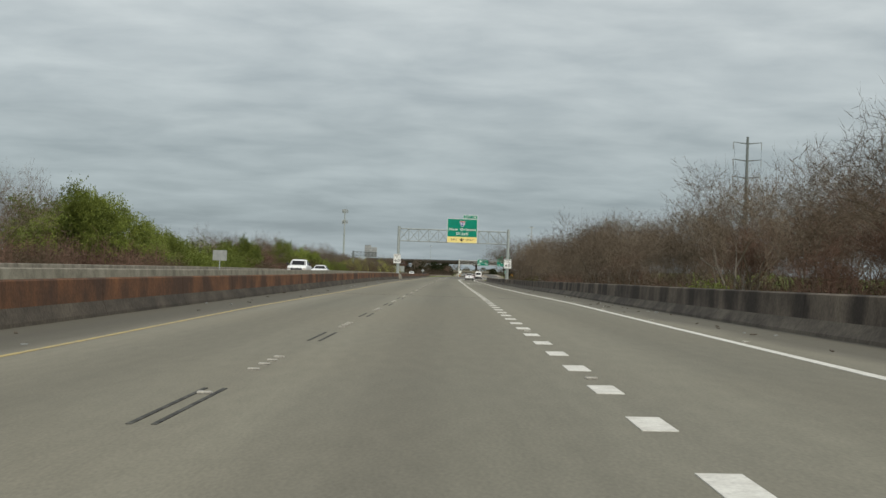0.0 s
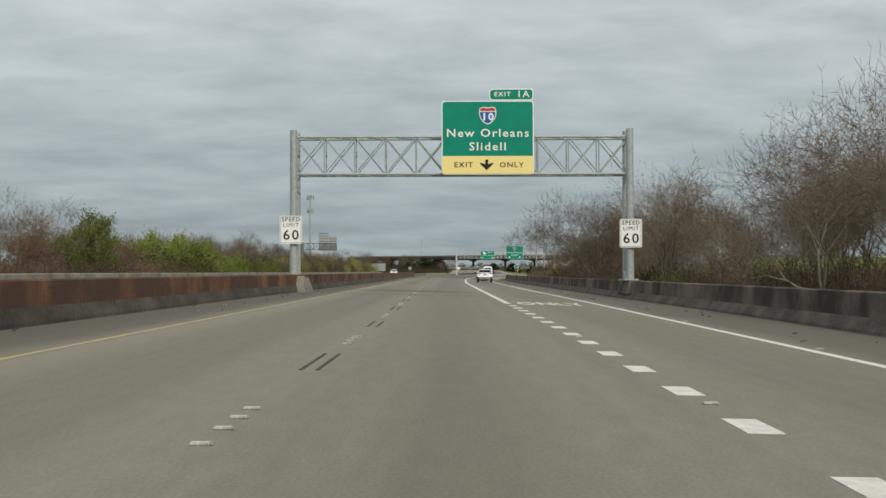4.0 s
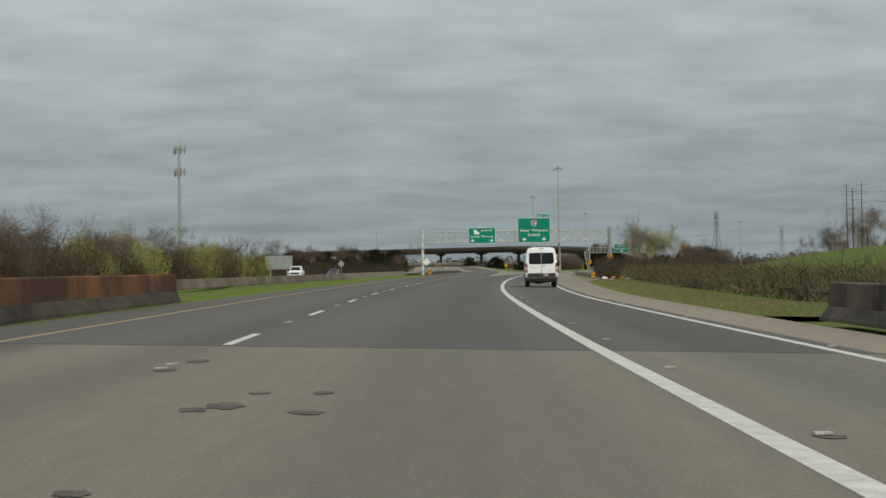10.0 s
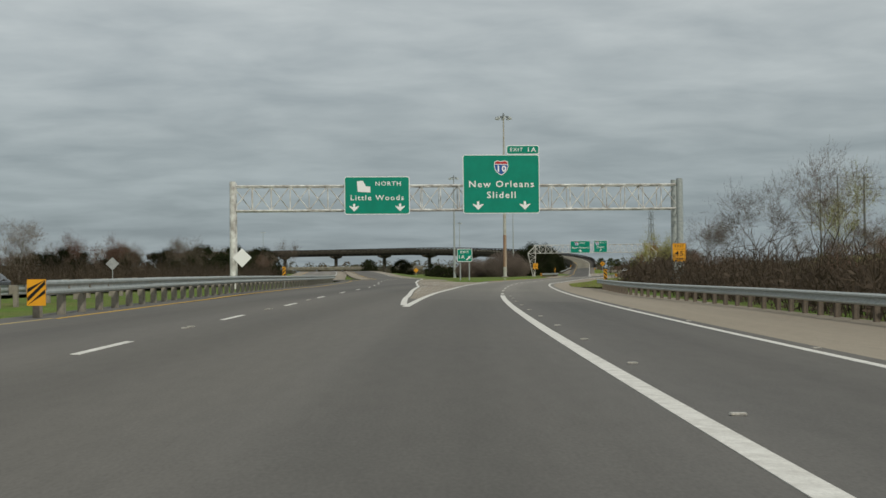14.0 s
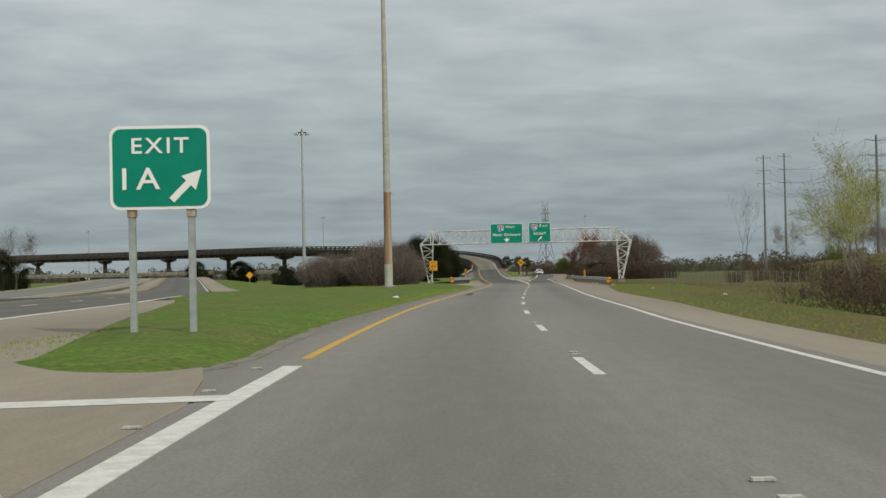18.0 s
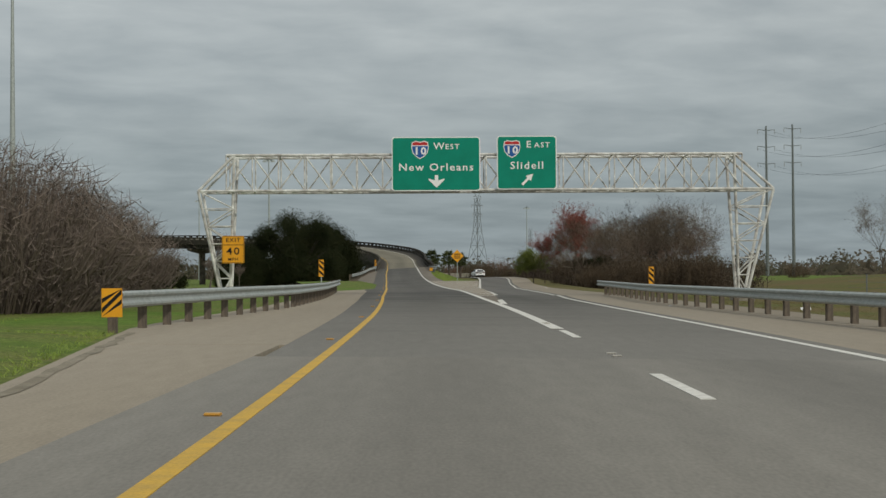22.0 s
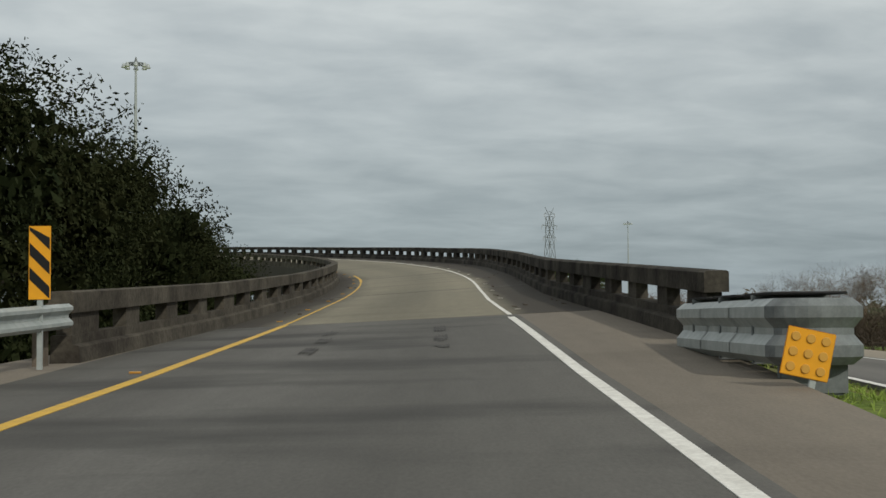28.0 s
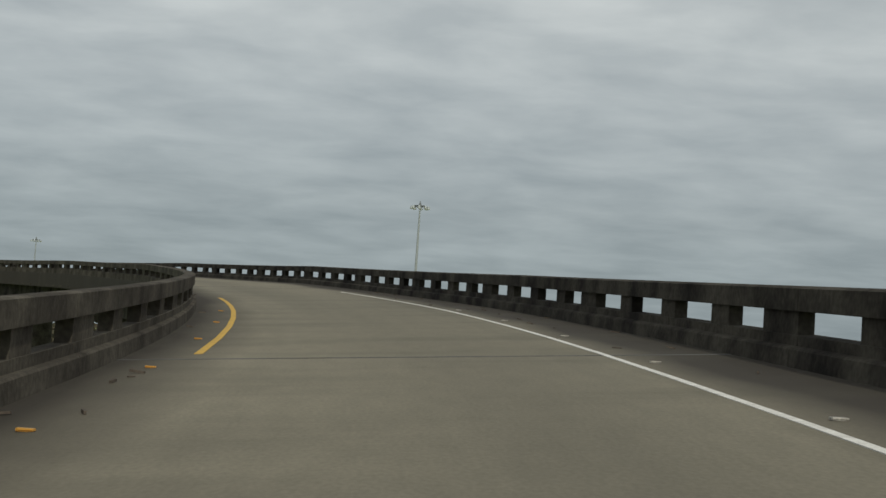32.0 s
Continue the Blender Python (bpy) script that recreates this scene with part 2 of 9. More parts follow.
CONC_DECK = tracked("deck_concrete", (0.226, 0.216, 0.170), (0.172, 0.163, 0.130), (0.212, 0.193, 0.146), 3.66, dirt=(-6.2, 5.1, 0.5))
ASPHALT = tracked("asphalt", (0.135, 0.13, 0.12), (0.10, 0.097, 0.09), (0.155, 0.145, 0.125), 3.66)
SHOULDER = tracked("tan_shoulder", (0.29, 0.25, 0.19), (0.24, 0.207, 0.16), (0.325, 0.285, 0.225), 9.0)
RAMP_CONC = tracked("ramp_concrete", (0.205, 0.187, 0.137), (0.135, 0.124, 0.092), (0.24, 0.215, 0.155), 3.66, dirt=(-2.0, 2.05, 0.97), smear=0.3)
# pale asphalt copy for the exit stretch, its sunshine put into the colour
ASPHALT_SUNLIT = tracked("pale_sunlit_asphalt", (0.222, 0.211, 0.188), (0.172, 0.164, 0.147), (0.245, 0.229, 0.197), 3.66, fade=(525, 572, (0.125, 0.12, 0.111)))
# fades in from that brightened tone where the sunny stretch ends
ASPHALT_DARK = tracked("smeared_asphalt", (0.112, 0.108, 0.099), (0.085, 0.081, 0.074), (0.128, 0.121, 0.105), 3.9, smear=0.75, fade=(740, 790, (0.195, 0.186, 0.167)))
WHITE = material("white_paint", (0.72, 0.71, 0.66), 0.7, col2=(0.42, 0.40, 0.36), scale=6, fine=0.12, amount=0.35)
YELLOW = material("yellow_paint", (0.62, 0.38, 0.05), 0.7, col2=(0.40, 0.27, 0.08), scale=4, fine=0.15, amount=0.4)
GROOVE = material("worn_black_tape", (0.03, 0.03, 0.028), 0.9, col2=(0.10, 0.10, 0.09), scale=6)
MARKER = material("ceramic_marker", (0.62, 0.60, 0.54), 0.5, col2=(0.3, 0.28, 0.25), scale=30)
AMBER = material("amber_marker", (0.55, 0.30, 0.06), 0.4)
RUBBER = material("rubber_joint", (0.035, 0.035, 0.035), 0.8, fine=0.2)
JOINT = material("sealed_joint", (0.05, 0.05, 0.05), 0.8, col2=(0.13, 0.13, 0.125), scale=1.2, fine=0.2)
YELLOW_FADED = material("faded_yellow_paint", (0.50, 0.38, 0.14), 0.7, col2=(0.34, 0.29, 0.18), scale=2.5, fine=0.2, amount=0.6)
BARRIER = material("stained_concrete", (0.175, 0.145, 0.115), 0.9, col2=(0.04, 0.032, 0.027), scale=0.7, fine=0.3, bump=0.4, bscale=14,
                   stretch=(0.9, 0.6, 0.45), amount=0.85)
RUSTWALL = material("rust_stained_concrete", (0.215, 0.098, 0.046), 0.9, col2=(0.075, 0.042, 0.028), scale=0.8, fine=0.25, bump=0.3, bscale=14,
                    stretch=(0.9, 0.5, 0.45), amount=0.95)
TOE = material("dirty_concrete_toe", (0.15, 0.13, 0.105), 0.9, col2=(0.07, 0.06, 0.05), scale=1.1, fine=0.25, bump=0.5, bscale=12,
               stretch=(1, 0.5, 1), amount=0.8)
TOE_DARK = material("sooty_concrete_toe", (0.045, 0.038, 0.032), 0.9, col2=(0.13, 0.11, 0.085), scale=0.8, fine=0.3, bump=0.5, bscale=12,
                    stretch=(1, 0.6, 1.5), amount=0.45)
WALL_END = material("brown_weathered_concrete", (0.20, 0.17, 0.13), 0.9, col2=(0.11, 0.085, 0.065), scale=0.8, fine=0.25, bump=0.4, bscale=14, stretch=(1, 0.5, 0.4), amount=0.7)
DIRT_SHOULDER = tracked("dirty_shoulder", (0.18, 0.155, 0.122), (0.13, 0.112, 0.09), (0.215, 0.187, 0.15), 9.0, smear=0.25)
PALE = material("pale_concrete", (0.30, 0.275, 0.225), 0.9, col2=(0.14, 0.125, 0.10), scale=0.9, fine=0.2, bump=0.3, bscale=15, amount=0.55)
PARAPET = material("dark_weathered_concrete", (0.075, 0.068, 0.055), 0.95, spec=0.1, col2=(0.018, 0.016, 0.014), scale=0.9, fine=0.3, bump=0.5, bscale=13,
                   amount=0.7)
PARAPET_L = material("weathered_concrete", (0.105, 0.094, 0.075), 0.95, spec=0.1, col2=(0.035, 0.03, 0.025), scale=0.9, fine=0.3, bump=0.5, bscale=13, amount=0.6)
GALV = material("galvanized_steel", (0.40, 0.43, 0.42), 0.5, 0.25, col2=(0.29, 0.32, 0.31), scale=5, fine=0.1)
GALV_DULL = material("weathered_steel", (0.20, 0.22, 0.22), 0.6, 0.3, col2=(0.12, 0.13, 0.13), scale=4, fine=0.1)
WHITE_STEEL = material("white_painted_steel", (0.74, 0.75, 0.71), 0.5, col2=(0.10, 0.055, 0.035), scale=1.9, fine=0.1, amount=0.40)
GREEN = material("green_sign_sheeting", (0.0, 0.235, 0.155), 0.55, col2=(0.0, 0.20, 0.13), scale=1.2, spec=0.2)
SIGN_WHITE = material("white_sign_sheeting", (0.80, 0.80, 0.78), 0.45)
SIGN_YELLOW = material("pale_yellow_sheeting", (0.84, 0.69, 0.27), 0.45)
SIGN_AMBER = material("amber_sign_sheeting", (0.78, 0.36, 0.02), 0.45, col2=(0.66, 0.30, 0.02), scale=2)
SIGN_BLACK = material("black_sign_ink", (0.012, 0.012, 0.012), 0.5)
SIGN_BLUE = material("blue_sign_sheeting", (0.02, 0.10, 0.32), 0.45)
SIGN_RED = material("red_sign_sheeting", (0.45, 0.03, 0.03), 0.45)
SIGN_BACK = material("bare_aluminium", (0.42, 0.43, 0.42), 0.45, 0.4, col2=(0.30, 0.31, 0.31), scale=2, fine=0.08)
WOOD_POST = material("weathered_timber", (0.16, 0.13, 0.10), 0.9, col2=(0.09, 0.075, 0.06), scale=5, fine=0.2, stretch=(3, 3, 0.6))
RUST = material("rusted_steel", (0.23, 0.10, 0.04), 0.85, col2=(0.42, 0.38, 0.30), scale=1.1, fine=0.25, bscale=18, stretch=(2.6, 2.6, 0.10), amount=0.55)
POLE_PAINT = material("chalky_pole_paint", (0.42, 0.43, 0.39), 0.6, col2=(0.30, 0.24, 0.16), scale=1.6, fine=0.1, amount=0.35)

# ---- the road's line: every place is (metres along, metres to the right) ----
LINE = [(0.4, 0.0), (0.2, 34.2), (0.0, 68.3), (-0.2, 102.5), (-0.3, 136.8), (-0.2, 171.4), (-0.1, 206.3), (0.0, 241.4), (0.0, 276.6),
        (0.2, 311.3), (0.8, 345.6), (1.9, 379.5), (3.5, 412.9), (5.8, 445.5), (8.6, 477.9), (11.8, 509.9), (15.5, 541.2), (20.0, 572.2),
        (25.2, 603.2), (31.4, 633.7), (38.3, 663.5), (45.6, 693.0), (53.0, 722.7), (60.1, 752.1), (66.7, 781.0), (72.9, 810.0),
        (79.1, 839.4), (85.3, 868.4), (91.2, 896.6), (96.9, 924.3), (101.8, 951.6), (104.4, 978.6), (104.1, 1005.7)]


def dense_line():
    pts = [Vector((0.9, -90.0)), Vector((0.65, -45.0))] + [Vector(p) for p in LINE]
    # beyond the last place the ramp goes on in an arc to the left
    head, p, radius = radians(-4.4), Vector(LINE[-1]), 215.0
    for k in range(24):
        head -= 13.0 / radius
        p = p + 13.0 * Vector((math.sin(head + 6.5 / radius), math.cos(head + 6.5 / radius)))
        pts.append(p.copy())
    out = []
    for i in range(1, len(pts) - 2):
        a, b, c, d = pts[i - 1:i + 3]
        n = max(2, int((c - b).length / 1.0))
        for k in range(n):
            t = k / n
            out.append(0.5 * (2 * b + (c - a) * t + (2 * a - 5 * b + 4 * c - d) * t * t + (3 * b - a - 3 * c + d) * t ** 3))
    return np.array([tuple(v) for v in out])


REF = dense_line()
SEG = np.hypot(*np.diff(REF, axis=0).T)
RS = np.concatenate([[0], np.cumsum(SEG)])
RS = RS - RS[int(np.argmin(np.hypot(REF[:, 0] - 0.4, REF[:, 1])))]
TAN = np.gradient(REF, RS, axis=0)
TAN /= np.linalg.norm(TAN, axis=1)[:, None]
S_MIN, S_MAX = float(RS[0]), float(RS[-1])
ZS = [(787, 0.0), (817, 0.10), (847, 0.2), (862, 0.3), (877, 0.48), (891, 0.77), (905, 1.2), (920, 1.72), (934, 2.33), (948, 3.01),
      (961, 3.72), (975, 4.45), (989, 5.17), (1002, 5.89), (1016, 6.62), (1050, 8.4), (1085, 10.1), (1115, 11.2), (1145, 11.9), (1180, 12.0),
      (1240, 12.0), (1330, 11.6)]
BK = [(0, .044), (34, .032), (68, .025), (120, .010), (154, .001), (400, -.006), (600, -.010), (640, -.019), (668, -.014), (700, -.008),
      (830, 0.003), (885, 0.0), (905, .004), (920, .02), (933, .047), (947, .063), (961, .072), (975, .084), (1000, .080), (1180, .06)]


def tab(t, s):
    return np.interp(s, [a for a, _ in t], [b for _, b in t])


CROSS = [(-90, -.024), (540, -.024), (610, -.010), (800, -.010), (880, 0.0), (1300, 0.0)]


def across(s, d):
    """Chart distance to true distance: the roadway falls away to the right."""
    c = tab(CROSS, s)
    k = max(-10.0, min(10.0, d))
    return k / (1 + c * k / 1.05) + (d - k)


def at(s, d, z=0.0, grade=True):
    """The world place of a point s along, d (chart) to the right and z over the road's surface."""
    d = across(s, d)
    x, y = np.interp(s, RS, REF[:, 0]), np.interp(s, RS, REF[:, 1])
    tx, ty = np.interp(s, RS, TAN[:, 0]), np.interp(s, RS, TAN[:, 1])
    zc = (tab(ZS, s) if grade else 0.0) + (tab(BK, s) + tab(CROSS, s)) * max(-8.5, min(9.0, d))
    return Vector((x + d * ty, y - d * tx, zc + z))


def heading(s):
    return math.atan2(np.interp(s, RS, TAN[:, 0]), np.interp(s, RS, TAN[:, 1]))


def stand(s, d, z=0.0, turn=0.0, grade=True):
    """Pose at that place, its y axis along the road."""
    p = at(s, d, z, grade)
    return Matrix.Translation(p) @ Matrix.Rotation(-heading(s) + radians(turn), 4, "Z")


# ---- mesh helpers ----
def obj(name, bm, mat, parent=None, label="", smooth=False):
    me = bpy.data.meshes.new(name)
    bm.to_mesh(me)
    bm.free()
    if smooth:
        me.polygons.foreach_set("use_smooth", [True] * len(me.polygons))
    ob = new(name, me)
    for m in (mat if isinstance(mat, (list, tuple)) else [mat]):
        me.materials.append(m)
    if parent is not None:
        ob.parent = parent
    if label:
        ob["label"] = label
    return ob


part = obj


def shared(name, me, parent, m):
    ob = new(name, me)
    ob.parent = parent
    ob.matrix_basis = m
    return ob


def raw(name, verts, faces, mat, parent=None, label="", uv=None, smooth=False):
    me = bpy.data.meshes.new(name)
    me.from_pydata([tuple(v) for v in verts], [], faces)
    for m in (mat if isinstance(mat, (list, tuple)) else [mat]):
        me.materials.append(m)
    if uv is not None:
        lay = me.uv_layers.new(name="along")
        idx = np.empty(len(me.loops), int)
        me.loops.foreach_get("vertex_index", idx)
        lay.data.foreach_set("uv", np.asarray(uv, float)[idx].ravel())
    if smooth:
        me.polygons.foreach_set("use_smooth", [True] * len(me.polygons))
    ob = new(name, me)
    if parent is not None:
        ob.parent = parent
    if label:
        ob["label"] = label
    return ob


def empty(name, m=None):
    ob = new(name)
    ob.empty_display_size = 0.2
    if m is not None:
        ob.matrix_basis = m
    return ob


def box(bm, x0, y0, z0, x1, y1, z1, bevel=0.0):
    r = bmesh.ops.create_cube(bm, size=1.0)
    bmesh.ops.scale(bm, vec=(x1 - x0, y1 - y0, z1 - z0), verts=r["verts"])
    bmesh.ops.translate(bm, vec=((x0 + x1) / 2, (y0 + y1) / 2, (z0 + z1) / 2), verts=r["verts"])
    if bevel:
        es = list({e for v in r["verts"] for e in v.link_edges})
        bmesh.ops.bevel(bm, geom=es, offset=bevel, segments=2, affect="EDGES", clamp_overlap=True)
    return bm


def tube(bm, a, b, r, r2=None, n=8, cap=True):
    a, b = Vector(a), Vector(b)
    d = b - a
    q = bmesh.ops.create_cone(bm, cap_ends=cap, segments=n, radius1=r, radius2=r if r2 is None else r2, depth=d.length)
    m = Matrix.Translation((a + b) / 2) @ d.to_track_quat("Z", "Y").to_matrix().to_4x4()
    bmesh.ops.transform(bm, matrix=m, verts=q["verts"])
    return bm


def bar(bm, a, b, w, h=None):
    """A square bar from a to b."""
    a, b = Vector(a), Vector(b)
    h = w if h is None else h
    d = b - a
    q = bmesh.ops.create_cube(bm, size=1.0)
    m = Matrix.Translation((a + b) / 2) @ d.to_track_quat("Z", "Y").to_matrix().to_4x4() @ Matrix.Diagonal((w, h, d.length, 1))
    bmesh.ops.transform(bm, matrix=m, verts=q["verts"])
    return bm


def sweep(name, prof, s0, s1, dfun, mat, parent=None, step=3.0, grade=True, closed=True, zoff=0.0, flip=False, label=""):
    """A profile of (across, up) swept along the road at the distance dfun(s)."""
    n = max(1, int(round((s1 - s0) / step)))
    ss = np.linspace(s0, s1, n + 1)
    vs, uv, fs = [], [], []
    m = len(prof)
    for s in ss:
        d = dfun(s)
        for a, u in prof:
            vs.append(at(s, d + (-a if flip else a), u + zoff, grade))
            uv.append((s, d + a))
    k = m if closed else m - 1
    for i in range(n):
        for j in range(k):
            a, b = i * m + j, i * m + (j + 1) % m
            fs.append((a, b, b + m, a + m) if not flip else (a, a + m, b + m, b))
    if closed:
        fs.append(tuple(range(m)) if flip else tuple(reversed(range(m))))
        fs.append(tuple(reversed(range(n * m, n * m + m))) if flip else tuple(range(n * m, n * m + m)))
    return raw(name, vs, fs, mat, parent, label, uv)


def strip(name, s0, s1, left, right, mat, parent=None, z=0.0, thick=0.12, step=3.0, grade=True, div=4, lane=None):
    """A slab of paving between two edges."""
    n = max(1, int(round((s1 - s0) / step)))
    vs, uv, fs = [], [], []
    w = div + 1
    for s in np.linspace(s0, s1, n + 1):
        a, b = left(s), right(s)
        for k in range(w):
            d = a + (b - a) * k / div
            v = d if lane is None else (d - (lane[0](s) + lane[1](s)) / 2) * 3.66 / (lane[1](s) - lane[0](s))
            vs.append(at(s, d, z, grade)); uv.append((s, v))
        vs.append(at(s, b, z - thick, grade)); uv.append((s, b))
        vs.append(at(s, a, z - thick, grade)); uv.append((s, a))
    m = w + 2
    for i in range(n):
        for j in range(m):
            a, b = i * m + j, i * m + (j + 1) % m
            fs.append((a, b, b + m, a + m))
    fs.append(tuple(reversed(range(m))))
    fs.append(tuple(range(n * m, n * m + m)))
    return raw(name, vs, fs, mat, parent, "", uv)


def T(*pairs):
    return lambda s: float(np.interp(s, [p[0] for p in pairs], [p[1] for p in pairs]))


# ---- edges and lines (metres along, metres to the right) ----
YEL = T((-90, -5.7), (18, -5.8), (40, -6.05), (86, -5.68), (172, -5.66), (224, -5.58), (260, -5.65), (300, -5.75), (332, -6.6), (365, -7.0), (403, -7.4), (438, -7.9), (473, -8.9), (505, -9.3), (546, -11.2), (575, -12.6),
        (615, -16.4), (639, -20.2), (678, -26.0), (720, -33.2))
LANE_L = T((-90, -2.3), (10, -2.15), (24, -2.04), (83, -1.68), (165, -1.54), (224, -1.83), (259, -1.86), (294, -2.07), (330, -2.65), (365, -3.2), (400, -3.65), (436, -3.9), (460, -4.35), (486, -4.6), (520, -5.5), (553, -7.0),
           (566, -7.7), (598, -10.8), (639, -16.2), (678, -22.0), (720, -29.0))
LANE_R = T((-90, 1.2), (8, 1.45), (34, 1.6), (78, 1.9), (110, 2.05), (164, 2.1), (206, 1.93), (241, 1.83), (276, 1.85), (322, 2.08), (337, 2.04), (365, 1.92), (540, 1.72), (572, 1.65), (623, 1.53), (650, 1.58), (680, 1.8), (705, 1.9), (720, 2.10), (765, 2.36),
           (800, 2.45), (816, 2.55), (829, 2.1), (845, 1.98), (870, 1.75), (898, 1.44), (915, 1.38), (940, 1.26), (949, 1.4), (970, 2.0), (996, 2.65),
           (1024, 2.7), (1070, 2.75))
EDGE_R = T((-90, 4.2), (16, 4.42), (24, 4.5), (58, 4.85), (90, 4.75), (107, 4.85), (190, 4.85), (240, 4.6), (330, 4.8), (365, 4.65), (400, 4.45), (440, 4.8), (490, 4.78), (540, 4.85), (580, 4.65),
           (620, 4.45), (652, 4.9), (682, 4.88), (720, 5.05), (775, 5.65), (792, 6.0), (810, 6.9), (841, 7.8), (883, 11.0), (920, 13.8), (960, 17.0), (1030, 23.0))
GORE_L = T((520, -1.7), (533, -2.35), (540, -2.6), (575, -4.75), (598, -7.1), (606, -8.1), (639, -12.4), (661, -15.2), (678, -18.2), (720, -25.4))
GORE_R = T((520, -1.55), (533, -1.58), (548, -1.63), (563, -1.58), (590, -1.83), (617, -1.95), (628, -2.0))
YEL2 = T((622, -2.0), (650, -1.98), (690, -1.64), (720, -1.42), (740, -1.5), (765, -1.74), (795, -2.25), (825, -2.34), (852, -2.6), (901, -3.05), (922, -3.08),
         (943, -2.87), (970, -2.3), (985, -2.2), (1032, -2.4), (1070, -2.5))
LEFT_B = T((533, -1.68), (548, -1.73), (563, -1.7), (590, -1.95), (617, -2.25), (623, -3.5), (628, -3.2), (650, -2.9), (680, -2.55), (707, -2.35), (725, -2.65), (740, -4.2),
           (755, -6.4), (772, -6.0), (800, -6.2), (812, -6.6), (820, -4.6), (827, -3.25), (858, -3.5), (868, -4.4), (885, -6.2), (922, -5.6), (932, -4.8))
GORE2_R = T((796, 3.15), (804, 3.6), (820, 4.2), (830, 4.35), (838, 4.7), (867, 6.4), (885, 7.5), (920, 9.6), (960, 12.3), (1030, 17.5))
SHLD_R = T((364, 6.3), (404, 6.3), (470, 7.4), (494, 8.9), (577, 7.9), (590, 6.1), (620, 6.1), (660, 7.2), (690, 6.95), (722, 8.0), (735, 9.4), (800, 9.8), (815, 10.2),
           (841, 10.6), (883, 13.8), (920, 16.8), (960, 20.0), (1030, 26.0))
PAR_L = T((920, -4.6), (947, -3.95), (973, -3.3), (999, -3.05), (1026, -3.35), (1060, -3.5), (1310, -3.5))
PAR_R = T((920, 3.3), (942, 2.85), (951, 3.1), (973, 4.05), (985, 4.5), (1001, 4.5), (1028, 4.4), (1060, 4.3), (1310, 4.3))
BAR_L = T((-90, -8.7), (180, -8.75), (240, -8.2), (280, -7.7), (310, -7.9), (340, -9.0), (385, -9.6))
BAR_R = T((-90, 6.4), (60, 6.6), (91, 7.0), (181, 7.3), (228, 6.95), (264, 7.0), (377, 7.08))
DECK_END, RAMP_START = 364.0, 932.0

# ---- ground: one sheet to the horizon ----
def axis(lo, hi, a, b, fine, coarse):
    v = list(np.arange(a, b + 0.1, fine))
    q = a
    step = fine
    while q > lo:
        step *= coarse
        q -= step
        v.insert(0, q)
    q, step = b, fine
    while q < hi:
        step *= coarse
        q += step
        v.append(q)
    return np.array(v)


def ground_height(X, Y):
    """Height of the ground at world places."""
    i = np.zeros(X.shape, int)
    best = np.full(X.shape, 1e18)
    for k in range(0, len(REF), 3):
        if RS[k] > 1030:
            break
        q = (X - REF[k, 0]) ** 2 + (Y - REF[k, 1]) ** 2
        m = q < best
        best[m] = q[m]
        i[m] = k
    dxv, dyv = X - REF[i, 0], Y - REF[i, 1]
    s = RS[i] + dxv * TAN[i, 0] + dyv * TAN[i, 1]
    d = dxv * TAN[i, 1] - dyv * TAN[i, 0]
    bank = (tab(BK, s) + tab(CROSS, s)) * np.clip(d, -8.5, 9)
    z = bank - 0.16 - 0.25 * np.clip((np.abs(d) - 14) / 20, 0, 1)
    # wetland below the deck
    w = np.clip((372 - s) / 12, 0, 1)
    z = z * (1 - w) + (-1.6) * w
    # ramp embankment and the drop at its abutment
    zr = tab(ZS, s)
    emb = np.clip(1 - (np.abs(d + 0.8) - 4.6) / np.maximum(2.6 * zr, 0.6), 0, 1)
    on = np.where(s < 923, 1.0, np.clip(1 - (s - 923) / 7, 0, 1))
    z = z + zr * emb * on
    # grass bank on the right
    crest = np.clip((d - 28) / 34, 0, 1)
    crest = crest * crest * (3 - 2 * crest)
    lev = np.clip((s - 372) / 40, 0, 1) * np.clip((930 - s) / 140, 0, 1)
    z = z + 4.4 * crest * lev * np.clip((230 - d) / 60, 0, 1)
    # shallow swale beside the shoulder
    z = z - 0.5 * np.exp(-((d - 14) / 4.0) ** 2) * np.clip((s - 600) / 20, 0, 1) * np.clip((735 - s) / 15, 0, 1)
    # gentle rise that carries the two far roads on the left
    rise = np.clip((Y - 780) / 200, 0, 1)
    z = z + (2.0 * rise * rise * (3 - 2 * rise) + 0.15) * np.clip((47 - X) / 12, 0, 1) * np.clip((X + 30) / 20, 0, 1) * np.clip((1220 - Y) / 120, 0, 1) * np.clip((Y - 735) / 20, 0, 1)
    z = z + 0.10 * np.sin(X * 0.23 + 1.3) * np.sin(Y * 0.19) * np.clip((np.abs(d) - 9) / 6, 0, 1)
    return z, s, d


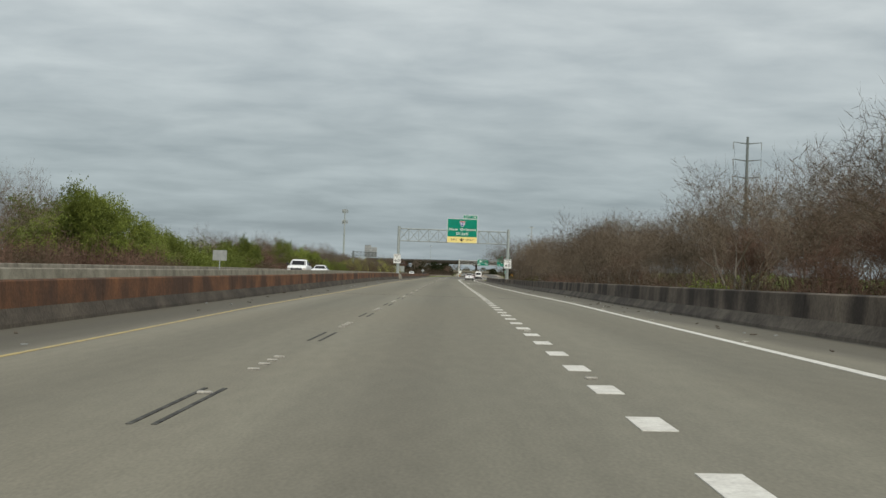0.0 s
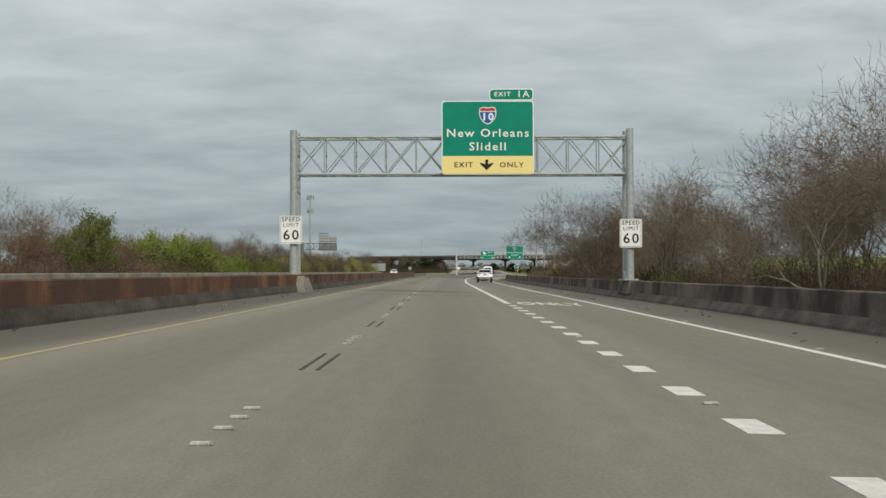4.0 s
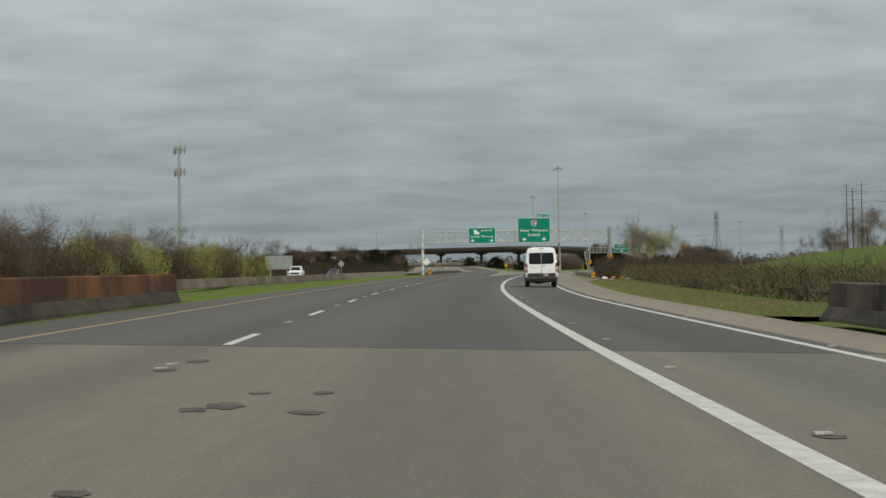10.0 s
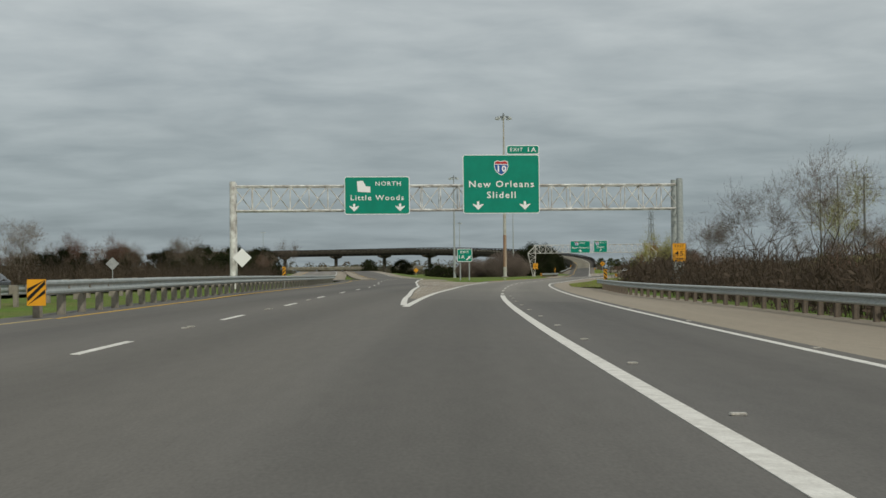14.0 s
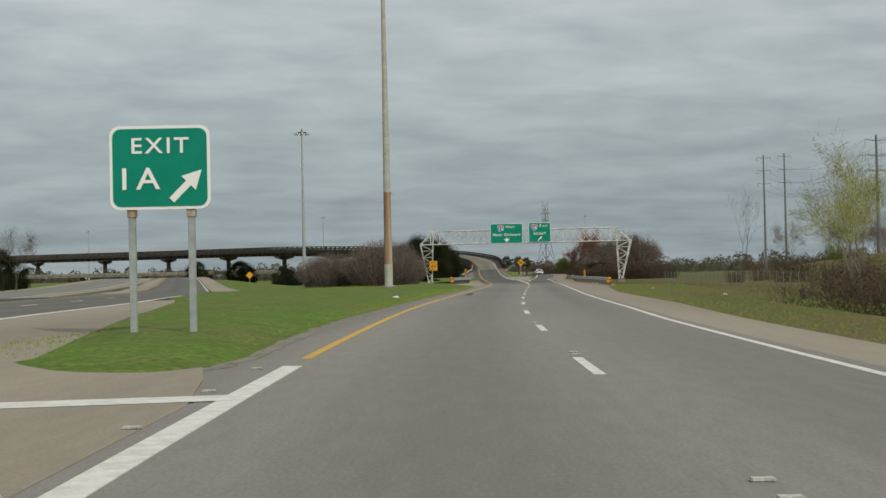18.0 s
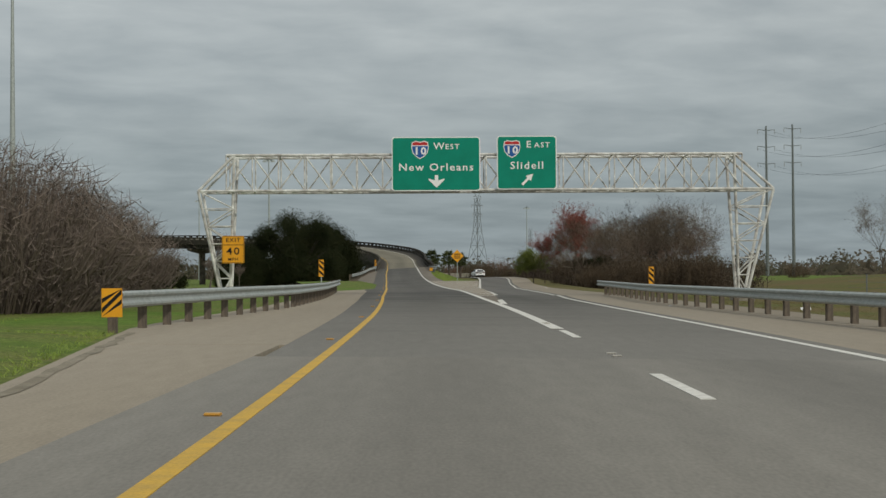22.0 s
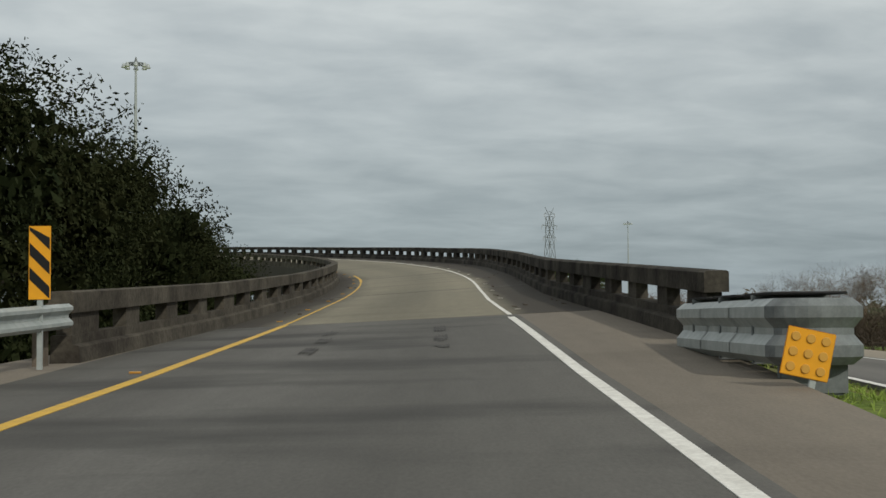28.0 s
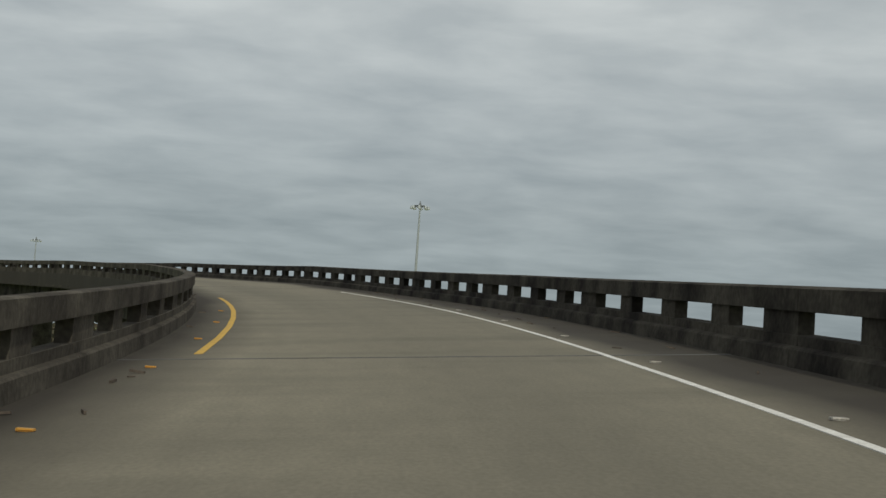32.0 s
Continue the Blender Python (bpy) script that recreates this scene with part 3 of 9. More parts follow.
def build_ground():
    xs = axis(-4200, 4200, -60, 150, 2.5, 1.28)
    ys = axis(-1500, 4600, -60, 1060, 3.0, 1.28)
    X, Y = np.meshgrid(xs, ys)
    Z, _, _ = ground_height(X, Y)
    far = np.hypot(X - 40, Y - 500)
    Z = np.where(far > 900, np.minimum(Z, -0.4), Z)
    nx, ny = len(xs), len(ys)
    verts = np.stack([X.ravel(), Y.ravel(), Z.ravel()], 1)
    fs = [(j * nx + i, j * nx + i + 1, (j + 1) * nx + i + 1, (j + 1) * nx + i) for j in range(ny - 1) for i in range(nx - 1)]
    g = raw("ground", verts.tolist(), fs, [GRASS, GRASS_DRY], smooth=True)
    C = verts[np.array(fs)].mean(1)
    _, cs, cd = ground_height(C[:, 0], C[:, 1])
    rim = 62 + 16 * np.sin(cs / 31.0) + 9 * np.sin(cs / 9.0)
    dry = ((cs > 640 + 8 * np.sin(cd / 5.0)) & (cs < 985 + 9 * np.sin(cd / 6.0)) & (cd > 9.5) & (cd < rim)).astype(int)
    g.data.polygons.foreach_set("material_index", dry)
    return tagged(g, "rough green grass with tan and brown patches", "ground", kind="structure")


def grass_material():
    m = material("rough_grass", (0.108, 0.182, 0.027), 0.95, col2=(0.155, 0.13, 0.056), scale=0.16, fine=0.5, bump=0.8, bscale=9, amount=0.5, spec=0.1, detail=8)
    nt = m.node_tree
    b = nt.nodes["Principled BSDF"]
    src = b.inputs["Base Color"].links[0].from_socket
    n = nt.nodes.new("ShaderNodeTexNoise")
    n.inputs["Scale"].default_value, n.inputs["Detail"].default_value = 1.4, 6
    t = nt.nodes.new("ShaderNodeTexCoord")
    nt.links.new(t.outputs["Object"], n.inputs["Vector"])
    r = nt.nodes.new("ShaderNodeMapRange")
    r.inputs["From Min"].default_value, r.inputs["From Max"].default_value = 0.42, 0.72
    r.inputs["To Max"].default_value = 0.75
    nt.links.new(n.outputs["Fac"], r.inputs["Value"])
    x = nt.nodes.new("ShaderNodeMix"); x.data_type = "RGBA"
    nt.links.new(r.outputs[0], x.inputs["Factor"])
    nt.links.new(src, x.inputs[6])
    x.inputs[7].default_value = (0.066, 0.128, 0.017, 1)
    nt.links.new(x.outputs[2], b.inputs["Base Color"])
    return m


GRASS = grass_material()
GRASS_DRY = material("dry_bank_grass", (0.098, 0.112, 0.031), 0.95, col2=(0.14, 0.105, 0.05), scale=0.12, fine=0.35, bump=0.8, bscale=9, amount=0.75, spec=0.1, detail=8)
ground = build_ground()

# ---- paving ----
road = tagged(empty("road"), "grey asphalt and concrete highway with worn lane lines", "road", kind="structure")
joints = [-67.5, -0.5, 66.5, 133.5, 200.5, 267.5, 334.5, DECK_END]
deck_l, deck_r = (lambda s: BAR_L(s) - 0.45), (lambda s: BAR_R(s) + 0.42)
for a, b in zip(joints[:-1], joints[1:]):
    strip("deck_slab", a + 0.03, b - 0.03, deck_l, deck_r, CONC_DECK, road, thick=0.9, div=6)
    strip("expansion_joint", b - 0.05, b + 0.05, deck_l, deck_r, JOINT, road, z=0.004, thick=0.2, div=2)
main_l = lambda s: YEL(s) - T((364, 1.9), (403, 1.7), (450, 1.5), (500, 1.0), (600, 1.2), (720, 1.2))(s)
strip("asphalt", DECK_END + 0.02, 533, main_l, lambda s: EDGE_R(s) + 0.35, ASPHALT, road, div=5)
strip("asphalt", 533, 720, main_l, lambda s: GORE_L(s) + 0.25, ASPHALT, road, div=3)
strip("asphalt", 533, 745, lambda s: max(LEFT_B(s), -2.45) if s > 725 else LEFT_B(s), lambda s: EDGE_R(s) + 0.35, ASPHALT_SUNLIT, road, div=4)
inner_l = lambda s: max(LEFT_B(s), YEL2(s) - T((745, 0.75), (752, 0.8), (775, 1.0), (815, 1.2), (830, 2.0), (865, 1.3), (932, 1.3))(s))
strip("shoulder", 728, 748, LEFT_B, lambda s: max(LEFT_B(s) + 0.02, -2.455), SHOULDER, road, z=-0.003, div=2)
strip("asphalt", 745, 800, inner_l, lambda s: EDGE_R(s) + 0.35, ASPHALT_DARK, road, div=4)
strip("shoulder", 748, 828, LEFT_B, lambda s: inner_l(s) - 0.004, SHOULDER, road, div=2)
strip("shoulder", 866, RAMP_START - 0.05, LEFT_B, lambda s: inner_l(s) - 0.004, DIRT_SHOULDER, road, div=2)
strip("asphalt", 800, RAMP_START - 0.05, inner_l, lambda s: LANE_R(s) + 0.15, ASPHALT_DARK, road, div=3)
strip("asphalt", 800, 1030, GORE2_R, lambda s: EDGE_R(s) + 0.35, ASPHALT, road, grade=False, div=3)
strip("shoulder", DECK_END + 0.02, 800, lambda s: EDGE_R(s) + 0.35, SHLD_R, SHOULDER, road, div=2)
strip("shoulder", 800, 1030, lambda s: EDGE_R(s) + 0.35, SHLD_R, SHOULDER, road, grade=False, div=2)
strip("gore", 533, 622, lambda s: GORE_L(s) + 0.25, LEFT_B, SHOULDER, road, z=0.004, div=3)
strip("gore", 608, 634, lambda s: -4.4, lambda s: -2.05, SHOULDER, road, z=-0.008, thick=0.08, div=2)
strip("gore", 622, 668, lambda s: GORE_L(s) + 0.25, lambda s: GORE_L(s) + 4.6 - (s - 622) * 0.07, SHOULDER, road, z=0.004, div=2)
strip("gore", 800, 877, lambda s: LANE_R(s) + 0.15, lambda s: GORE2_R(s), SHOULDER, road, z=0.0, div=2)
strip("shoulder", 877, RAMP_START - 0.05, lambda s: LANE_R(s) + 0.15, T((877, 3.3), (897, 2.9), (914, 2.8), (922, 3.25), (932, 3.3)), DIRT_SHOULDER, road, div=2)
for a, b in zip((932, 949.5, 970.5, 1033, 1078, 1123, 1168, 1213, 1256), (949.5, 970.5, 1033, 1078, 1123, 1168, 1213, 1256, 1300)):
    strip("ramp_slab", a + 0.02, b - 0.02, lambda s: PAR_L(s) - 0.3, lambda s: PAR_R(s) + 0.3, RAMP_CONC, road, thick=1.0, div=6, step=2.5, lane=(YEL2, LANE_R))
    strip("expansion_joint", b - 0.05, b + 0.05, lambda s: PAR_L(s), lambda s: PAR_R(s), JOINT, road, z=0.004, thick=0.2, div=2)


# ---- painted lines ----
def stripe(name, s0, s1, f, w, mat, z=0.006, grade=True, step=4.0):
    return strip(name, s0, s1, (lambda s: f(s) - w / 2) if not callable(w) else (lambda s: f(s) - w(s) / 2),
                 (lambda s: f(s) + w / 2) if not callable(w) else (lambda s: f(s) + w(s) / 2), mat, road, z=z, thick=0.01, step=step, grade=grade, div=1)


stripe("edge_line", -80, 505, YEL, 0.11, YELLOW_FADED)
stripe("edge_line", 505, 720, lambda s: YEL(s) + 0.15, 0.13, YELLOW)
stripe("edge_line", -80, 800, EDGE_R, 0.14, WHITE)
stripe("edge_line", 800, 1025, EDGE_R, 0.14, WHITE, grade=False)
stripe("edge_line", 622.5, RAMP_START, lambda s: YEL2(s) + 0.02, 0.135, YELLOW)
stripe("edge_line", 966, 979, YEL2, 0.11, YELLOW)
stripe("edge_line", 1034, 1062, YEL2, 0.11, YELLOW)
stripe("edge_line", 932, 966, YEL2, 0.06, YELLOW)
for a in np.arange(-78.45, 183, 3.04):
    stripe("lane_dash", a, a + 0.95, LANE_R, 0.24, WHITE)
stripe("lane_line", 186.4, 545, lambda s: LANE_R(s) - 0.03, 0.20, WHITE)
for a in np.arange(548.3, 752, 11.93):
    stripe("lane_dash", a, a + 3.05, lambda s: LANE_R(s) - 0.02, 0.13, WHITE)
stripe("gore_line", 755, RAMP_START - 1, lambda s: LANE_R(s) - 0.04, T((755, 0.24), (860, 0.22), (900, 0.13)), WHITE)
strip("gore", 781, 800, lambda s: LANE_R(s) + 0.08, lambda s: T((781, 2.62), (790, 2.98), (796, 3.26), (800, 3.44))(s), DIRT_SHOULDER, road, z=0.004, thick=0.05, div=2)
stripe("gore_line", 779.5, 1020, lambda s: GORE2_R(s) + 0.14 if s > 796 else T((779.5, 2.58), (790, 3.0), (796, 3.29))(s), 0.24, WHITE, grade=False)
stripe("edge_line", RAMP_START, 1070, LANE_R, 0.085, WHITE)
stripe("gore_line", 522, 690, lambda s: GORE_L(s) + 0.08, 0.22, WHITE)
stripe("gore_line", 520, 621, GORE_R, 0.23, WHITE)
for a in np.arange(-78.7, 345, 11.85):
    for o in (-0.095, 0.095):
        stripe("worn_lane_dash", a + 5.3, a + 8.3, lambda s, o=o: LANE_L(s) + o, 0.045, GROOVE)
for a in np.arange(364.3, 700, 11.83):
    stripe("lane_dash", a, a + 3.05, LANE_L, 0.14, WHITE)


def chevron(s, left, right, bend, grade=True):
    """A V of paint across a gore."""
    a, b = left(s), right(s)
    m_ = (a + b) / 2
    w = 0.6
    vs = [at(s + bend, a, 0.008, grade), at(s + bend + w, a, 0.008, grade), at(s, m_, 0.008, grade), at(s + w, m_, 0.008, grade),
          at(s + bend, b, 0.008, grade), at(s + bend + w, b, 0.008, grade)]
    raw("gore_chevron", vs, [(0, 2, 3, 1), (2, 4, 5, 3)], WHITE, road)


for s in (546.5, 554, 560.8, 567.5, 575.1, 583.9, 591.7, 599.5, 607.5, 615):
    chevron(s, lambda q: GORE_L(q) + 0.2, GORE_R, 1.5)
for s in (797.8, 804, 810.3, 816.7, 823.2, 829.6, 836.4, 842.9, 849.1, 855.1, 861.5, 867.5, 873.2):
    chevron(s, LANE_R, lambda q: GORE2_R(q) + 0.1 if q > 796 else LANE_R(q) + 0.6, 1.6 if s > 800 else 0.5)


# pavement word, letters stretched along the lane
def lettering(name, text, size, mat, m, parent, stretch=(1, 1), depth=0.004, align="CENTER", spacing=1.05, bold=0.0):
    cu = bpy.data.curves.new(name, "FONT")
    cu.body, cu.size, cu.align_x, cu.align_y = text, size, align, "CENTER"
    cu.extrude, cu.space_character, cu.offset = depth, spacing, bold
    cu.resolution_u = 2
    tmp = bpy.data.objects.new(name, cu)
    me = bpy.data.meshes.new_from_object(tmp)
    bpy.data.objects.remove(tmp)
    me.materials.clear()
    me.materials.append(mat)
    ob = new(name, me)
    ob.parent = parent
    ob.matrix_basis = m @ Matrix.Diagonal((stretch[0], stretch[1], 1, 1))
    return ob


lettering("road_word", "ONLY", 1.02, WHITE, stand(187.0, 3.32, 0.008) @ Matrix.Rotation(radians(1.4), 4, "Y"), road, (0.84, 5.2), bold=0.02)

# raised pavement markers
bm = box(bmesh.new(), -0.07, -0.05, 0, 0.07, 0.05, 0.022, 0.012)
rpm_white = obj("pavement_marker", bm, MARKER, road)
rpm_white.matrix_basis = stand(12.0, LANE_L(12))
bm = box(bmesh.new(), -0.07, -0.05, 0, 0.07, 0.05, 0.022, 0.012)
rpm_amber = obj("pavement_marker", bm, AMBER, road)
rpm_amber.matrix_basis = stand(640, YEL2(640) - 0.25)
for a in np.arange(-78.7, 530, 11.85):
    for o in (-1.15, -0.3, 0.4, 1.05) if a < 350 else (0.0, 0.6):
        shared("pavement_marker", rpm_white.data, road, stand(a + o, LANE_L(a + o)))
for a in np.arange(0, 180, 12.19):
    shared("pavement_marker", rpm_white.data, road, stand(a + 2.4, LANE_R(a) + 0.02))
for a in np.arange(190, 545, 6.1):
    shared("pavement_marker", rpm_white.data, road, stand(a, LANE_R(a) + 0.32))
for a in np.arange(0, 545, 12.19):
    shared("pavement_marker", rpm_white.data, road, stand(a, EDGE_R(a) + 0.2))
for a in np.arange(556, 752, 12.19):
    for o in (6.6, 7.2):
        shared("pavement_marker", rpm_white.data, road, stand(a + o, LANE_R(a)))
for a in np.arange(532, 622, 3.05):
    shared("pavement_marker", rpm_white.data, road, stand(a, GORE_R(a) - 0.35))
    if a < 600:
        shared("pavement_marker", rpm_white.data, road, stand(a, GORE_L(a) + 0.5))
for a in np.arange(640, 925, 12.19):
    shared("pavement_marker", rpm_amber.data, road, stand(a, YEL2(a) - 0.22))
for a in np.arange(798, 840, 3.05):
    shared("pavement_marker", rpm_white.data, road, stand(a, LANE_R(a) + 0.4))
    shared("pavement_marker", rpm_white.data, road, stand(a, GORE2_R(a) - 0.2))
for a in np.arange(934, 1050, 6.1):
    shared("pavement_marker", rpm_white.data, road, stand(a, LANE_R(a) + 0.3))
    shared("pavement_marker", rpm_amber.data, road, stand(a, YEL2(a) - 0.3))

# ---- far roads that run on under the overpass ----
def far_road(pts, width, mat, edge):
    """A level ribbon of paving through world places, with paler shoulders."""
    c = [Vector(q) for q in pts]
    ring = []
    for a, b in zip(c[:-1], c[1:]):
        n = max(1, int((b - a).length / 6))
        ring += [a.lerp(b, k / n) for k in range(n)]
    ring.append(c[-1])
    for nm, o0, o1, dz, m_ in (("asphalt", -width / 2, width / 2, 0.02, mat), ("shoulder", -width / 2 - 2.6, width / 2 + 2.6, 0.0, SHOULDER), ("edge_line", -width / 2 + .25, -width / 2 + .4, 0.03, edge),
                               ("edge_line", width / 2 - .4, width / 2 - .25, 0.03, WHITE)):
        vs, uv = [], []
        for p in ring:
            for o, z in ((o0, dz), (o1, dz), (o1, dz - 0.25), (o0, dz - 0.25)):
                vs.append(p + Vector((o, 0, z))); uv.append((p.y, o))
        fs = [(4 * i + j, 4 * i + (j + 1) % 4, 4 * i + 4 + (j + 1) % 4, 4 * i + 4 + j) for i in range(len(ring) - 1) for j in range(4)]
        raw(nm, vs, fs, m_, road, "", uv)


far_road([(24.0, 729, 0.06), (24.6, 780, 0.10), (25.0, 830, 0.42), (25.2, 880, 1.06), (25.2, 930, 1.66), (25.0, 985, 2.06), (25.0, 1080, 2.06)], 7.8, ASPHALT, YELLOW)
far_road([(6.5, 712, -0.05), (8.0, 780, 0.10), (9.5, 830, 0.42), (11.0, 880, 1.06), (12.0, 930, 1.66), (12.4, 985, 2.06), (12.4, 1080, 2.06)], 10.4, ASPHALT_SUNLIT, YELLOW)


SAND = material("sandy_dirt", (0.27, 0.24, 0.185), 0.95, col2=(0.16, 0.14, 0.10), scale=1.3, fine=0.25, bscale=25)


# ---- grass verges that creep over the paving's edge ----
def verge(s0, s1, left, right, hump, step=0.7, div=12, seed=1, ragged=0.16, mat=None, grade=True, rim_mat=None):
    vs, fs = [], []
    n = int((s1 - s0) / step)
    for i in range(n + 1):
        q = s0 + (s1 - s0) * i / n
        a = left(q) + ragged * (noise.noise(Vector((q * 0.9, seed, 0))) + 0.5 * noise.noise(Vector((q * 3.1, seed, 5))))
        b = right(q) + ragged * (noise.noise(Vector((q * 0.8, seed + 9, 0))) + 0.5 * noise.noise(Vector((q * 2.9, seed + 9, 5))))
        for k in range(div + 1):
            u = k / div
            d = a + (b - a) * u
            rim = min(1.0, 4.5 * u, 4.5 * (1 - u)) * min(1.0, (q - s0) / 2.5, (s1 - q) / 2.5)
            z = -0.02 + rim * (0.05 + hump * math.sin(math.pi * u)) + rim * 0.035 * noise.noise(Vector((q * 1.3, d * 1.3, seed)))
            vs.append(at(q, d, z, grade))
    w = div + 1
    for i in range(n):
        for k in range(div):
            j = i * w + k
            fs.append((j, j + 1, j + w + 1, j + w))
    if rim_mat is not None:
        rv = []
        for i in range(n + 1):
            q = s0 + (s1 - s0) * i / n
            b = right(q) + ragged * (noise.noise(Vector((q * 0.8, seed + 9, 0))) + 0.5 * noise.noise(Vector((q * 2.9, seed + 9, 5))))
            rv += [at(q, b - 0.15, 0.004, grade), at(q, b + 0.01 + 0.09 * noise.noise(Vector((q * 1.7, seed, 3))), 0.004, grade)]
        raw("sandy_rim", rv, [(2 * i, 2 * i + 1, 2 * i + 3, 2 * i + 2) for i in range(n)], rim_mat, road)
    ob = raw("grass_verge", vs, fs, mat or GRASS, smooth=True)
    return tagged(ob, "lush uneven green grass creeping over the edge of the paving", "grass verge", kind="structure")


verge(619.4, 712, lambda s: GORE_L(s) + 4.35 - (s - 622) * 0.07 if s > 622 else T((619.4, -4.0), (620, -5.0), (621, -5.7), (622, -6.0))(s), T((619.4, -3.4), (620.2, -2.85), (621, -2.7), (623, -2.65), (628, -2.75), (650, -2.6), (680, -2.3), (700, -2.1), (712, -2.1)), 0.10, seed=3, div=16, rim_mat=SAND)
verge(703, 752, lambda s: max(LEFT_B(s) - 7.5, GORE_L(s) + 4.5 if s < 716 else -99), lambda s: LEFT_B(s) + 0.3, 0.08, seed=4, rim_mat=SAND)
verge(811, 880, lambda s: LEFT_B(s) - 7.0, lambda s: LEFT_B(s) + 0.35, 0.05, seed=5)
verge(592, 735, lambda s: SHLD_R(s) - 0.2, lambda s: SHLD_R(s) + 3.2, -0.06, seed=6, mat=GRASS_DRY, div=8)
verge(380, 498, lambda s: SHLD_R(s) - 0.15, lambda s: SHLD_R(s) + 3.0, -0.06, seed=7, mat=GRASS_DRY, div=8)
verge(366, 503, lambda s: main_l(s) - 4.5, lambda s: main_l(s) + 0.2, -0.02, seed=8, div=8)
verge(812, 900, lambda s: SHLD_R(s) - 0.15, lambda s: SHLD_R(s) + 3.0, -0.05, seed=9, mat=GRASS_DRY, div=8, grade=False)

# ---- barriers ----
def barrier(name, s0, s1, d, height, upper, toe, label, flip=False, length=9.15, grade=True):
    """Safety-shape barrier: separate lengths, a stained wall on a paler toe."""
    root = tagged(empty(name), label, "barrier", kind="structure")
    wall = [(0.05, 0.32), (0.02, height - 0.03), (-0.02, height), (-0.2, height), (-0.24, height - 0.03), (-0.30, 0.32)]
    foot = [(0.20, 0.0), (0.19, 0.07), (0.05, 0.32), (-0.30, 0.32), (-0.42, 0.07), (-0.42, 0.0)]
    k = s0
    while k < s1 - 0.5:
        e = min(k + length, s1)
        sweep("wall_length", wall, k + 0.012, e - 0.012, d, upper, root, step=4.6, grade=grade, flip=flip)
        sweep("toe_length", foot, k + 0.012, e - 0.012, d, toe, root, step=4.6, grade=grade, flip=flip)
        k = e
    return root


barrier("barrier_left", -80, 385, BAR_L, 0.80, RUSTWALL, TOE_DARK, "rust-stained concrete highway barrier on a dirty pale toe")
barrier("barrier_right", -80, 377, BAR_R, 0.86, BARRIER, TOE, "dark mottled concrete highway barrier beside the shoulder", flip=True)
barrier("barrier_median", -80, 385, lambda s: BAR_L(s) - 6.2, 0.86, PALE, PALE, "pale weathered concrete barrier of the opposing roadway", flip=True)
barrier("barrier_median_end", 385.02, 470, lambda s: -15.8 + (s - 385) * 0.012, 0.50, WALL_END, WALL_END, "low brown weathered concrete wall in the grass median", flip=True)
opp_r = lambda s: (BAR_L(s) - 6.4 if s < 385 else -16.2 - (s - 385) * 0.05)
strip("opposing_deck", -80, 420, lambda s: opp_r(s) - 12.2, opp_r, CONC_DECK, road, z=0.0, thick=0.8, div=3)
strip("opposing_road", 420.02, 700, lambda s: opp_r(s) - 12.2 - max(0, s - 560) * 0.05, opp_r, ASPHALT, road, thick=0.1, div=3)
barrier("barrier_far", -80, 415, lambda s: opp_r(s) - 12.0, 0.80, PALE, PALE, "pale concrete parapet on the far side of the opposing roadway")

# ---- ramp parapets: low wall, short posts and a heavy top rail ----
def ramp_parapet(name, s0, s1, d, mat, flip, label):
    root = tagged(empty(name), label, "parapet", kind="structure")
    low = [(0.0, 0.0), (0.0, 0.34), (-0.26, 0.34), (-0.30, -0.9), (0.0, -0.9)]
    toe_ = [(0.10, 0.0), (0.09, 0.19), (0.07, 0.21), (-0.02, 0.23), (-0.02, 0.0)]
    top = [(0.02, 0.61), (0.02, 0.86), (-0.02, 0.88), (-0.26, 0.88), (-0.29, 0.86), (-0.29, 0.61)]
    k = s0
    while k < s1 - 0.5:
        e = min(k + 10.8, s1)
        sweep("low_wall", low, k + 0.01, e - 0.01, d, mat, root, step=2.7, flip=flip)
        sweep("toe", toe_, k + 0.01, e - 0.01, d, mat, root, step=2.7, flip=flip)
        sweep("top_rail", top, k + 0.01, e - 0.01, d, mat, root, step=2.7, flip=flip)
        k = e
    k = s0 + 0.1
    pm = None
    while k < s1 - 1.0:
        w = 0.8 if (round((k - s0) / 2.7) % 4) else 1.25
        sweep("rail_post", [(-0.03, 0.33), (-0.03, 0.62), (-0.22, 0.62), (-0.22, 0.33)], k, k + w, d, mat, root, step=1.5, flip=flip)
        k += 2.7
    return root


ramp_parapet("parapet_left", 922.5, 1300, PAR_L, PARAPET_L, False, "weathered grey concrete parapet with short posts and open slots")
ramp_parapet("parapet_right", 922.8, 1300, PAR_R, PARAPET, True, "dark weathered concrete parapet with short posts and open slots")

